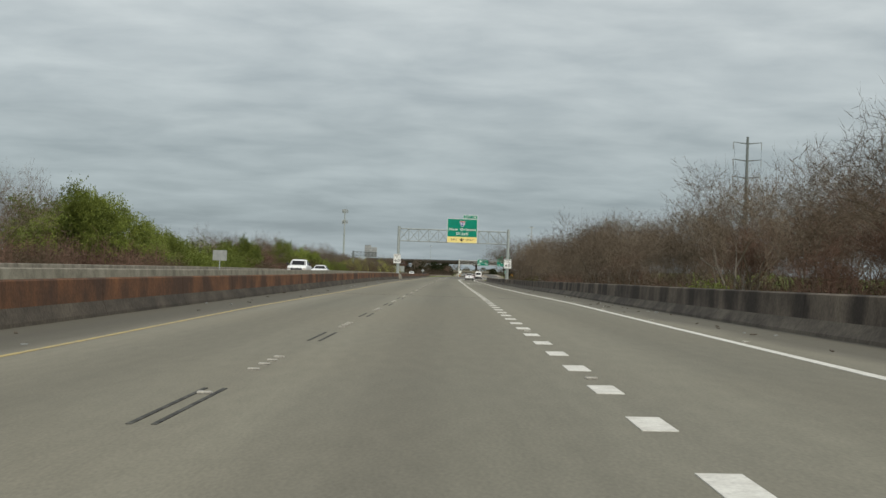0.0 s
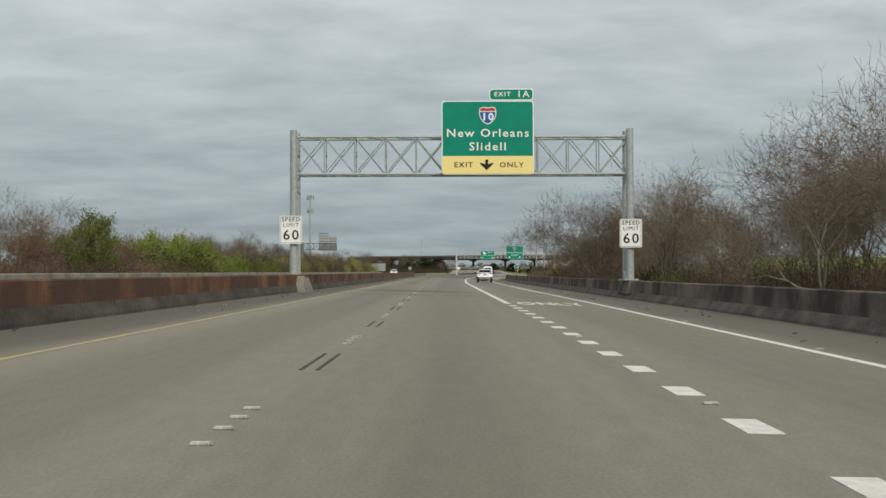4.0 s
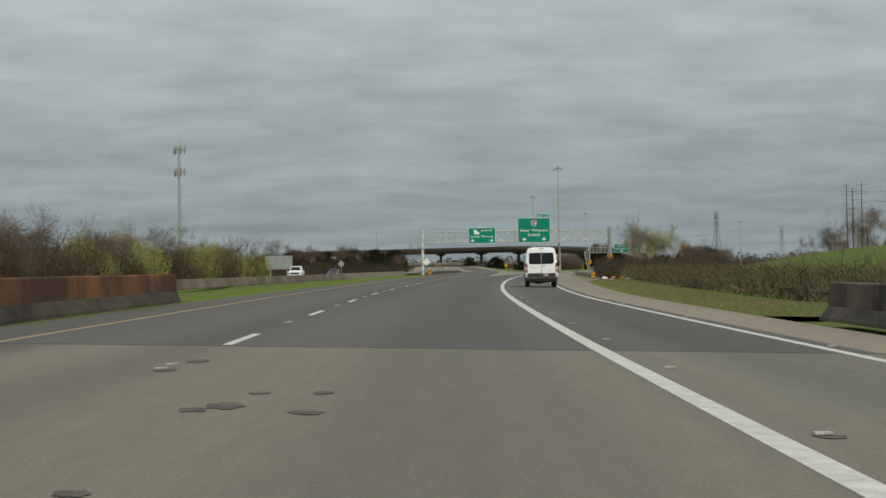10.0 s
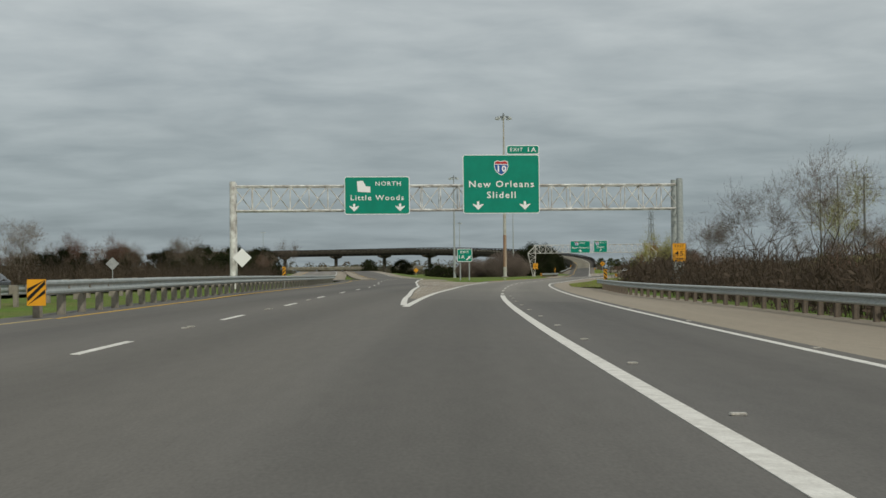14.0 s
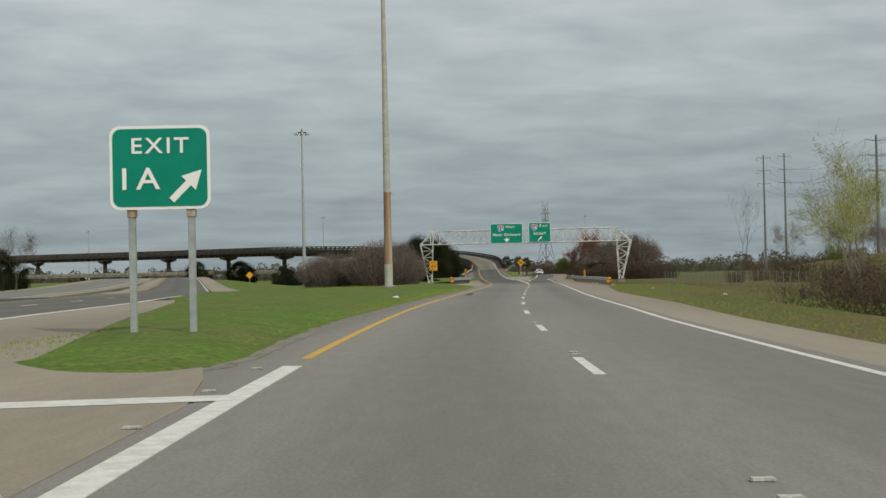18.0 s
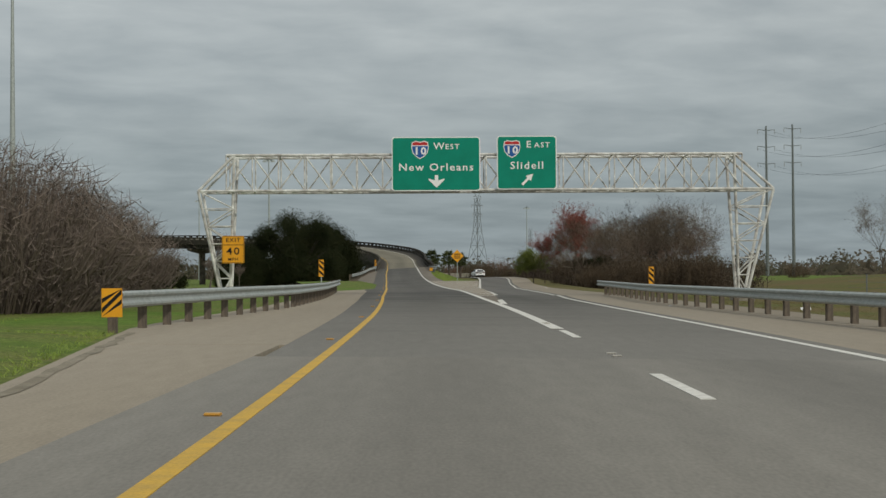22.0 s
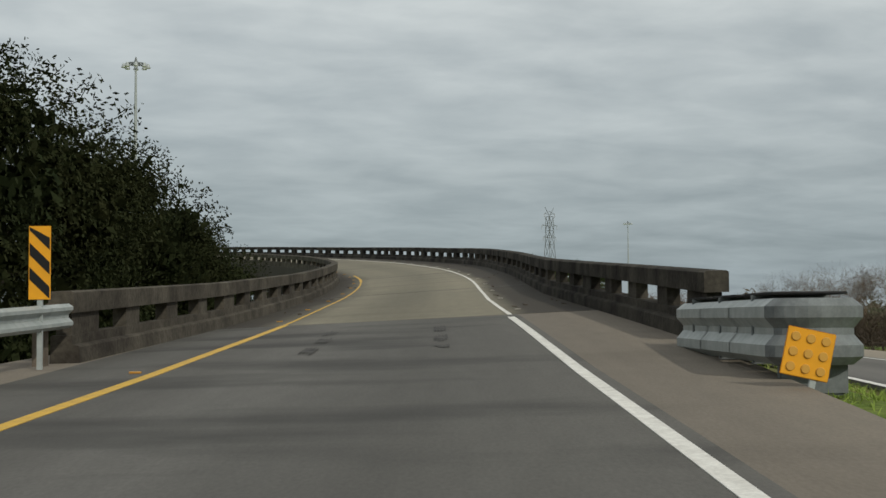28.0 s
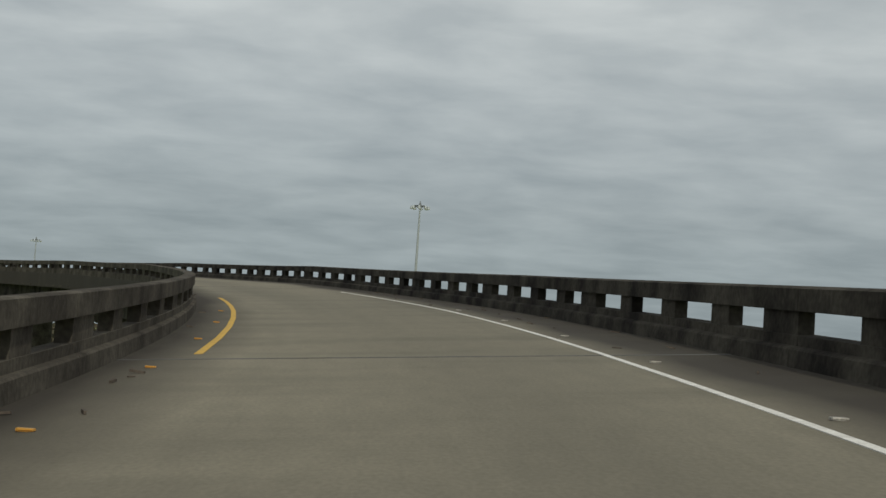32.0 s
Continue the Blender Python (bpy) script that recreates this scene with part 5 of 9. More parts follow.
def advisory(parent, x, y, z, w, h, top, number, label):
    p_ = empty("advisory_sign", Matrix.Translation((x, y, z)))
    p_.parent = parent
    p_["label"] = label
    rounded_panel("panel", w, h, SIGN_AMBER, p_, thick=0.012, r=0.05)
    flat("border", [(-w / 2 + .03, h * 0.16), (w / 2 - .03, h * 0.16), (w / 2 - .03, h * 0.18), (-w / 2 + .03, h * 0.18)], SIGN_BLACK, p_, -0.016)
    for z_ in (h / 2 - 0.035, -h / 2 + 0.035):
        flat("border", [(-w / 2 + .03, z_ - .008), (w / 2 - .03, z_ - .008), (w / 2 - .03, z_ + .008), (-w / 2 + .03, z_ + .008)], SIGN_BLACK, p_, -0.016)
    for sx in (-1, 1):
        flat("border", [(sx * (w / 2 - .043), -h / 2 + .03), (sx * (w / 2 - .028), -h / 2 + .03), (sx * (w / 2 - .028), h / 2 - .03), (sx * (w / 2 - .043), h / 2 - .03)], SIGN_BLACK, p_, -0.016)
    text_on(p_, top, 0, 0.34 * h, 0.20 * h, SIGN_BLACK, -0.02)
    text_on(p_, number, 0, -0.07 * h, 0.38 * h, SIGN_BLACK, -0.02, 1.05)
    text_on(p_, "MPH", 0, -0.36 * h, 0.15 * h, SIGN_BLACK, -0.02)


advisory(g2, 33.75, -0.3, 2.3, 0.95, 1.25, "EXIT", "45", "amber exit speed sign with black lettering")
dm = empty("warning_diamond", Matrix.Translation((4.0, -0.25, 2.2)))
dm.parent = g2
part("panel", bmesh.ops.create_cube and box(bmesh.new(), -0.45, -0.01, -0.45, 0.45, 0.0, 0.45, 0.004), SIGN_WHITE, dm).rotation_euler = (0, radians(45), 0)

# third gantry: white bracket frame with splayed legs
g3 = tagged(empty("sign_gantry", Matrix.Translation((72.2, 790.6, 0.0)) @ Matrix.Rotation(radians(-11.5), 4, "Z")), "white rust-spotted steel truss gantry with splayed legs and two green signs", "sign gantry")
HB = 13.3
truss(g3, -HB - 0.05, HB - 0.6, 5.35, 7.14, 0.0, 1.7, 20, WHITE_STEEL, 0.07, 0.04)
for sx in (-1, 1):
    x0, x1, xf = (HB - 1.0, HB + 1.0, HB - 0.45) if sx > 0 else (-HB + 0.35, -HB - 1.45, -HB - 0.2)
    for y in (0.0, 1.7):
        yf = 0.55 if y == 0 else 1.15
        part("leg_chord", tube(bmesh.new(), (x0, y, 7.14), (xf - sx * 0.25, yf, 0.1), 0.075, n=8), WHITE_STEEL, g3)
        part("leg_chord", tube(bmesh.new(), (x1, y, 5.35), (xf + sx * 0.2, yf, 0.1), 0.075, n=8), WHITE_STEEL, g3)
        part("knee", tube(bmesh.new(), (x0, y, 7.14), (x1, y, 5.35), 0.07, n=8), WHITE_STEEL, g3)
        part("knee", tube(bmesh.new(), (x0, y, 5.35), (x1, y, 5.35), 0.06, n=8), WHITE_STEEL, g3)
        for k in range(6):
            ta, tb_ = k / 6, (k + 1) / 6
            za, zb = 5.35 * (1 - ta) + 0.1 * ta, 5.35 * (1 - tb_) + 0.1 * tb_
            ina = Vector((x0, y, 5.35)).lerp(Vector((xf - sx * 0.25, yf, 0.1)), ta)
            outb = Vector((x1, y, 5.35)).lerp(Vector((xf + sx * 0.2, yf, 0.1)), tb_)
            outa = Vector((x1, y, 5.35)).lerp(Vector((xf + sx * 0.2, yf, 0.1)), ta)
            inb = Vector((x0, y, 5.35)).lerp(Vector((xf - sx * 0.25, yf, 0.1)), tb_)
            part("lacing", tube(bmesh.new(), ina if k % 2 else outa, outb if k % 2 else inb, 0.035, n=6), WHITE_STEEL, g3)
            part("lacing", tube(bmesh.new(), inb, outb, 0.03, n=6), WHITE_STEEL, g3)
    part("footing", box(bmesh.new(), xf - 0.5, 0.2, -0.5, xf + 0.5, 1.5, 0.12, 0.04), PALE, g3)
pc = green_panel(g3, "direction_sign", -2.85, 6.65, 4.45, 2.72)
pc.location.y = -0.2
shield(pc, -0.8, 0.72, 0.88)
text_on(pc, "W", 0.15, 0.88, 0.48, SIGN_WHITE)
text_on(pc, "EST", 0.82, 0.85, 0.37, SIGN_WHITE)
text_on(pc, "New Orleans", 0, -0.18, 0.52, SIGN_WHITE)
arrow_down(pc, 0.02, -0.92, 0.85, SIGN_WHITE)
pd = green_panel(g3, "direction_sign", 1.72, 6.70, 3.02, 2.70)
pd.location.y = -0.2
shield(pd, -0.75, 0.70, 0.86)
text_on(pd, "E", 0.10, 0.90, 0.48, SIGN_WHITE)
text_on(pd, "AST", 0.77, 0.87, 0.37, SIGN_WHITE)
text_on(pd, "Slidell", 0, -0.16, 0.52, SIGN_WHITE)
arrow_up_right(pd, 0.02, -0.85, 0.62, SIGN_WHITE)
advisory(g3, -13.0, -0.25, 2.42, 1.1, 1.36, "EXIT", "40", "amber exit speed sign with black lettering")

# cantilever gantry of the opposing roadway, seen from behind
g4 = tagged(empty("cantilever_gantry", Matrix.Translation((-29.6, 424.5, 0.0))), "grey steel cantilever gantry with the bare backs of two signs", "sign gantry")
pole_pair(g4, 0.0, -0.5, 7.2, 0.0, 1.3, 0.24, GALV_DULL)
truss(g4, 0.0, 7.0, 5.75, 7.0, 0.05, 1.25, 6, GALV_DULL, 0.06, 0.04)
for x0, x1, z0, z1, nm in ((3.35, 5.35, 5.5, 9.1, "sign_back"), (5.4, 7.1, 5.5, 8.5, "sign_back")):
    p_ = empty(nm); p_.parent = g4
    part("sheet", box(bmesh.new(), x0, 1.35, z0, x1, 1.38, z1, 0.005), SIGN_BACK, p_)
    for z in np.arange(z0 + 0.25, z1, 0.55):
        part("rib", box(bmesh.new(), x0 + 0.05, 1.27, z, x1 - 0.05, 1.35, z + 0.07), GALV_DULL, p_)
part("sign_back_small", box(bmesh.new(), 0.3, -0.3, 2.0, 1.3, -0.27, 3.3), SIGN_BACK, g4)

# ---- single signs ----
e1 = tagged(empty("exit_sign", Matrix.Translation((24.9, 626.4, 0.0)) @ Matrix.Rotation(radians(-9), 4, "Z")), "green exit 1A sign on two grey posts in grass", "road sign")
pe = green_panel(e1, "sign_panel", 0, 2.92, 1.62, 1.36)
text_on(pe, "EXIT", 0, 0.34, 0.36, SIGN_WHITE)
text_on(pe, "1A", -0.36, -0.2, 0.50, SIGN_WHITE)
arrow_up_right(pe, 0.42, -0.30, 0.55, SIGN_WHITE)
for x in (-0.48, 0.48):
    part("post", box(bmesh.new(), x - 0.055, 0.02, -0.6, x + 0.055, 0.13, 2.35, 0.01), WOOD_POST if False else GALV, e1)
    part("breakaway_hinge", box(bmesh.new(), x - 0.07, 0.0, 2.12, x + 0.07, 0.15, 2.26), RUST, e1)


def diamond(m, side, height, mat, label, lines=0, back=False):
    root = tagged(empty("warning_sign", m), label, "road sign")
    pn = part("panel", box(bmesh.new(), -side / 2, -0.01, -side / 2, side / 2, 0.0, side / 2, 0.003), mat, root)
    pn.matrix_basis = pose(0, 0, height, 0, 45, 0)
    pn["label"] = "square panel on its corner"
    for k in range(lines):
        z = height + (lines - 1) * 0.11 - k * 0.22
        part("writing_bar", box(bmesh.new(), -0.36, -0.016, z - 0.05, 0.36, -0.011, z + 0.05), SIGN_BLACK, root)
    part("post", box(bmesh.new(), -0.035, 0.002, -0.6, 0.035, 0.05, height + 0.3), GALV, root)
    return root


diamond(Matrix.Translation((93.4, 881.0, 0.35)) @ Matrix.Rotation(radians(-12), 4, "Z"), 1.05, 2.98, SIGN_AMBER, "amber diamond warning sign on a steel post in the gore grass", 3)
diamond(stand(870, -47.0, -0.4, 0, False), 1.0, 2.3, SIGN_AMBER, "amber diamond warning sign on a steel post in the grass", 0)
diamond(Matrix.Translation((-12.5, 630, -0.3)), 1.0, 2.7, SIGN_BACK, "bare back of a diamond sign on a post", 0)
bb = tagged(empty("sign_back_board", Matrix.Translation((-22.2, 598.0, 0.0))), "bare back of a large sign on two steel posts", "road sign")
part("sheet", box(bmesh.new(), -2.45, 0.0, 1.45, 2.45, 0.03, 3.9, 0.005), SIGN_BACK, bb)
for x in (-1.5, 1.5):
    part("post", box(bmesh.new(), x - 0.09, -0.12, -0.9, x + 0.09, 0.0, 3.85), GALV, bb)
for z in np.arange(1.6, 3.85, 0.32):
    part("rib", box(bmesh.new(), -2.4, -0.05, z, 2.4, 0.0, z + 0.05), GALV, bb)
b2 = tagged(empty("median_sign", Matrix.Translation((-24.5, 150.0, -0.6))), "small bare sign back on a post behind the median", "road sign")
part("sheet", box(bmesh.new(), -0.75, 0, 2.3, 0.75, 0.03, 3.4), SIGN_BACK, b2)
part("post", box(bmesh.new(), -0.05, 0.03, -1.2, 0.05, 0.1, 3.3), GALV, b2)


# ---- high mast lights, towers and poles ----
def lattice_pts(w0, w1, z0, z1):
    return [[Vector((sx * w / 2, sy * w / 2, z)) for sx, sy in ((-1, -1), (1, -1), (1, 1), (-1, 1))] for w, z in ((w0, z0), (w1, z1))]


def high_mast(x, y, zbase, ztop, label, rusty=0.0, r0=0.33, n=8):
    root = tagged(empty("high_mast_light", Matrix.Translation((x, y, zbase))), label, "street lamp", "high mast lights")
    h = ztop - zbase
    zr = rusty
    if rusty:
        part("lower_shaft", tube(bmesh.new(), (0, 0, 0.35), (0, 0, 1.9), r0, r0 * 0.99, n=16), POLE_PAINT, root, "pale peeling pole paint")
        part("rusted_shaft", tube(bmesh.new(), (0, 0, 1.9), (0, 0, zr), r0 * 0.985, r0 * 0.86, n=16), RUST, root, "rusted brown steel shaft")
        part("upper_shaft", tube(bmesh.new(), (0, 0, zr), (0, 0, h - 0.5), r0 * 0.86, 0.10, n=16), POLE_PAINT, root)
    else:
        part("shaft", tube(bmesh.new(), (0, 0, 0.1), (0, 0, h - 0.5), r0, 0.10, n=14), GALV, root)
    bm = bmesh.new()
    tube(bm, (0, 0, -0.5), (0, 0, 0.32), 0.62, 0.55, n=18)
    part("footing", bm, PALE, root)
    part("base_flange", tube(bmesh.new(), (0, 0, 0.3), (0, 0, 0.37), 0.5, n=16), POLE_PAINT, root)
    bm = bmesh.new()
    ring = bmesh.ops.create_circle(bm, segments=24, radius=0.85)
    part("head_ring", tube(bmesh.new(), (0, 0, h - 0.75), (0, 0, h - 0.62), 0.85, 0.85, n=20, cap=False), GALV_DULL, root)
    bm.free()
    part("head_cap", tube(bmesh.new(), (0, 0, h - 0.6), (0, 0, h), 0.22, 0.05, n=10), GALV_DULL, root)
    for k in range(n):
        a = 2 * math.pi * k / n
        c = Vector((math.cos(a), math.sin(a), 0))
        part("head_arm", tube(bmesh.new(), c * 0.1 + Vector((0, 0, h - 0.68)), c * 0.95 + Vector((0, 0, h - 0.68)), 0.035, n=6), GALV_DULL, root)
        lum = part("luminaire", tube(bmesh.new(), c * 1.15 + Vector((0, 0, h - 1.05)), c * 1.15 + Vector((0, 0, h - 0.68)), 0.27, 0.12, n=12), GALV, root)
        part("lens", tube(bmesh.new(), c * 1.15 + Vector((0, 0, h - 1.10)), c * 1.15 + Vector((0, 0, h - 1.05)), 0.22, 0.25, n=12), SIGN_WHITE, lum)
    return root


high_mast(39.8, 702.3, 0.05, 26.9, "tall high mast light, its pale steel pole rusted brown low down", 7.05, 0.30)
high_mast(46.0, 842.7, -0.5, 26.7, "tall grey steel high mast light in the grass")
high_mast(89.6, 1035.8, -0.4, 27.9, "tall grey steel high mast light beside the ramp")
high_mast(223.8, 1275.4, -0.4, 29.6, "tall grey steel high mast light beyond the trees")
high_mast(84.9, 1194.8, -0.4, 27.4, "tall grey steel high mast light beyond the curving ramp")
high_mast(-20.0, 1330.0, -0.4, 27.5, "tall grey steel high mast light far beyond the flyover")

ct = tagged(empty("cell_tower", Matrix.Translation((-51.7, 672.2, -0.5))), "grey monopole cell tower with two tiers of antennas", "cell tower")
part("shaft", tube(bmesh.new(), (0, 0, 0), (0, 0, 30.6), 0.55, 0.22, n=16), GALV, ct)
for zt, rr in ((30.2, 1.7), (25.0, 1.55)):
    tier = empty("antenna_tier", Matrix.Translation((0, 0, zt))); tier.parent = ct
    for k in range(3):
        a, b_ = 2 * math.pi * k / 3 + 0.4, 2 * math.pi * (k + 1) / 3 + 0.4
        p, q = Vector((rr * math.cos(a), rr * math.sin(a), 0)), Vector((rr * math.cos(b_), rr * math.sin(b_), 0))
        part("mount_rail", tube(bmesh.new(), p, q, 0.05, n=6), GALV_DULL, tier)
        part("mount_arm", tube(bmesh.new(), (0, 0, 0), (p + q) / 2, 0.06, n=6), GALV_DULL, tier)
        for u in (0.12, 0.5, 0.88):
            c = p.lerp(q, u)
            part("antenna", box(bmesh.new(), c.x - 0.14, c.y - 0.08, -0.9, c.x + 0.14, c.y + 0.08, 0.9, 0.02), SIGN_BACK, tier)
    part("whip", tube(bmesh.new(), (0.4, 0, 0), (0.4, 0, 2.4), 0.03, n=5), GALV_DULL, tier)


def lattice_tower(x, y, h, w, label):
    root = tagged(empty("transmission_tower", Matrix.Translation((x, y, -0.5)) @ Matrix.Rotation(0.5, 4, "Z")), label, "pylon")
    levels = [(0, w), (0.2 * h, w * 0.72), (0.38 * h, w * 0.5), (0.54 * h, w * 0.33), (0.68 * h, w * 0.24), (0.8 * h, w * 0.22), (0.92 * h, w * 0.2)]
    cs = [(-1, -1), (1, -1), (1, 1), (-1, 1)]
    for (z0, w0), (z1, w1) in zip(levels[:-1], levels[1:]):
        for k in range(4):
            a, b = cs[k], cs[(k + 1) % 4]
            A0, A1 = Vector((a[0] * w0 / 2, a[1] * w0 / 2, z0)), Vector((a[0] * w1 / 2, a[1] * w1 / 2, z1))
            B0, B1 = Vector((b[0] * w0 / 2, b[1] * w0 / 2, z0)), Vector((b[0] * w1 / 2, b[1] * w1 / 2, z1))
            part("leg", bar(bmesh.new(), A0, A1, 0.2), GALV_DULL, root)
            part("brace", bar(bmesh.new(), A0, B1, 0.11), GALV_DULL, root)
            part("brace", bar(bmesh.new(), B0, A1, 0.11), GALV_DULL, root)
            part("brace", bar(bmesh.new(), A1, B1, 0.11), GALV_DULL, root)
    for z, L in ((0.74, 3.2), (0.84, 3.8), (0.94, 2.6)):
        for sx in (-1, 1):
            part("crossarm", bar(bmesh.new(), (0, 0, z * h), (sx * L, 0, z * h + 0.2), 0.16), GALV_DULL, root)
            part("crossarm", bar(bmesh.new(), (0, 0, z * h + 1.1), (sx * L, 0, z * h + 0.2), 0.1), GALV_DULL, root)
            part("insulator", tube(bmesh.new(), (sx * L, 0, z * h + 0.2), (sx * L, 0, z * h - 1.2), 0.09, n=6), SIGN_BACK, root)
    for sx in (-1, 1):
        part("peak", bar(bmesh.new(), (0, 0, 0.92 * h), (sx * 2.2, 0, h), 0.12), GALV_DULL, root)
    return root


lattice_tower(232.2, 1384.5, 42.6, 9.5, "grey lattice steel transmission tower far off")
lattice_tower(420.0, 1900.0, 44.0, 9.5, "grey lattice steel transmission tower beyond the grass bank")


def utility_pole(x, y, h, label, arms=3, r=0.5, span=2.6):
    root = tagged(empty("utility_pole", Matrix.Translation((x, y, -0.5))), label, "utility pole", "steel transmission poles")
    part("shaft", tube(bmesh.new(), (0, 0, 0), (0, 0, h), r, r * 0.45, n=12), GALV_DULL, root)
    for k in range(arms):
        z = h - 1.0 - k * 0.11 * h
        for sx in (-1, 1):
            part("arm", tube(bmesh.new(), (0, 0, z - 0.3), (sx * span, 0, z), 0.12, 0.06, n=6), GALV_DULL, root)
            part("insulator", tube(bmesh.new(), (sx * span, 0, z), (sx * span, 0, z - 1.3), 0.08, n=6), SIGN_BACK, root)
    return root


POLES = [(234.8, 1082.9, 43.0), (242.6, 1082.3, 43.5), (174.0, 884.0, 30.0), (54.5, 260.0, 29.0), (190.0, 880.0, 42.0), (120.0, 560.0, 30.0)]
for x, y, h in POLES:
    utility_pole(x, y, h, "tall grey steel transmission pole with short arms")


def cable(a, b, sag, label="thin dark power line between the poles"):
    n = 14
    cu = bpy.data.curves.new("power_line", "CURVE")
    cu.dimensions, cu.bevel_depth, cu.bevel_resolution = "3D", 0.022, 0
    sp = cu.splines.new("POLY")
    sp.points.add(n)
    a, b = Vector(a), Vector(b)
    for i in range(n + 1):
        t = i / n
        p = a.lerp(b, t) - Vector((0, 0, sag * 4 * t * (1 - t)))
        sp.points[i].co = (*p, 1)
    cu.materials.append(RUBBER)
    tmp = bpy.data.objects.new("power_line", cu)
    me = bpy.data.meshes.new_from_object(tmp)
    bpy.data.objects.remove(tmp)
    if not me.materials:
        me.materials.append(RUBBER)
    return tagged(new("power_line", me), label, "power line", "power lines")


for k in range(3):
    for sx in (-2.6, 2.6):
        cable((174 + sx, 884, 28.5 - k * 3.3), (234.8 + sx, 1082.9, 40.7 - k * 4.7), 5)
        cable((120 + sx, 560, 28.5 - k * 3.3), (174 + sx, 884, 28.5 - k * 3.3), 6)
        cable((54.5 + sx, 260, 27.5 - k * 3.2), (120 + sx, 560, 28.5 - k * 3.3), 6)

wall = tagged(empty("bridge_rail_far"), "pale concrete bridge rail far along the exit road", "barrier", kind="structure")
sweep("rail_length", [(0, 0), (0, 0.9), (-0.25, 0.9), (-0.25, 0)], 1000, 1060, T((1000, 8), (1060, 52)), PALE, wall, step=6, grade=False)
# wire fence before the grass bank
fence = tagged(empty("wire_fence"), "low wire fence on thin steel posts along the bank", "fence", kind="structure")
bm = tube(bmesh.new(), (0, 0, -0.3), (0, 0, 1.3), 0.035, n=6)
post0 = obj("fence_post", bm, GALV_DULL, fence)
FD = 21.0
for i, s_ in enumerate(np.arange(632, 800, 3.0)):
    p = at(s_, FD, 0, False)
    m = Matrix.Translation((p.x, p.y, ground_height(np.array([p.x]), np.array([p.y]))[0][0]))
    if i:
        shared("fence_post", post0.data, fence, m)
    else:
        post0.matrix_basis = m
for hgt in (0.3, 0.6, 0.9, 1.2):
    pts = []
    for s_ in np.arange(632, 801, 3.0):
        p = at(s_, FD, 0, False)
        pts.append(Vector((p.x, p.y, ground_height(np.array([p.x]), np.array([p.y]))[0][0] + hgt)))
    bm = bmesh.new()
    for a, b in zip(pts[:-1], pts[1:]):
        bar(bm, a, b, 0.012)
    obj("fence_wire", bm, GALV_DULL, fence)
# litter
tyre = tagged(empty("blown_tyre", stand(672.5, 14.2, -0.30, 65, False)), "black shredded truck tyre lying in the grass", "tyre")
bm = bmesh.new()
for k in range(14):
    a0, a1 = radians(200 + k * 10), radians(210 + k * 10)
    for r0_ in (0.0,):
        tube(bm, (0.9 * math.cos(a0), 0.02 * k, 0.45 + 0.25 * math.sin(a0)), (0.9 * math.cos(a1), 0.02 * k + 0.02, 0.45 + 0.25 * math.sin(a1)), 0.16, 0.15, n=8)
part("tread", bm, RUBBER, tyre)
rl = random.Random(5)
for k in range(26):
    s_, d_ = (rl.uniform(482, 492), rl.uniform(8.6, 11.5)) if k < 14 else (rl.uniform(640, 860), rl.choice((-1, 1)) * rl.uniform(7.5, 11))
    if k >= 14 and d_ < 0:
        d_ = LEFT_B(s_) - rl.uniform(0.3, 2.0)
    p = at(s_, d_, 0, False)
    z_ = ground_height(np.array([p.x]), np.array([p.y]))[0][0]
    w_ = rl.uniform(0.06, 0.22) if k >= 14 else rl.uniform(0.15, 0.5)
    bm = bmesh.new()
    r_ = bmesh.ops.create_icosphere(bm, subdivisions=1, radius=w_)
    for v in bm.verts:
        v.co *= rl.uniform(0.6, 1.1)
        v.co.z *= 0.45
    lt = obj("litter", bm, SIGN_WHITE if rl.random() < 0.5 else SIGN_BACK)
    lt.matrix_basis = Matrix.Translation((p.x, p.y, max(z_, p.z - 0.02) + w_ * 0.25))
    tagged(lt, "crumpled pale piece of litter beside the road", "litter", "roadside litter")

# ---- plants ----
BARK = material("grey_bark", (0.115, 0.095, 0.075), 0.95, col2=(0.06, 0.048, 0.038), scale=3, fine=0.25, bscale=20, stretch=(2, 2, 0.5))
TWIG = material("bare_twigs", (0.165, 0.132, 0.098), 0.95, rand=0.3, col2=(0.10, 0.075, 0.055), scale=0.6)
TWIG_RED = material("reddish_twigs", (0.175, 0.105, 0.078), 0.95, rand=0.2, col2=(0.11, 0.068, 0.05), scale=0.6)
TWIG_GREY = material("grey_twigs", (0.175, 0.14, 0.115), 0.95, rand=0.12, col2=(0.12, 0.095, 0.08), scale=0.6)
BUD_GREEN = material("fresh_green_leaves", (0.16, 0.19, 0.035), 0.8, rand=0.25, col2=(0.10, 0.13, 0.028), scale=0.8)
BUD_PALE = material("pale_yellow_green_leaves", (0.30, 0.29, 0.085), 0.8, rand=0.2, col2=(0.20, 0.20, 0.06), scale=0.8)
BUD_RED = material("red_maple_buds", (0.24, 0.065, 0.045), 0.8, rand=0.15, col2=(0.14, 0.045, 0.035), scale=0.8)
OAK_LEAF = material("dark_oak_leaves", (0.014, 0.020, 0.008), 0.9, spec=0.05, rand=0.15, col2=(0.027, 0.029, 0.012), scale=0.7)
OAK_BARK = material("dark_oak_bark", (0.045, 0.038, 0.03), 0.95, col2=(0.025, 0.02, 0.016), scale=3, fine=0.25, stretch=(2, 2, 0.5))
SCRUB = material("brown_scrub", (0.11, 0.080, 0.052), 0.95, rand=0.3, col2=(0.06, 0.045, 0.03), scale=0.8)
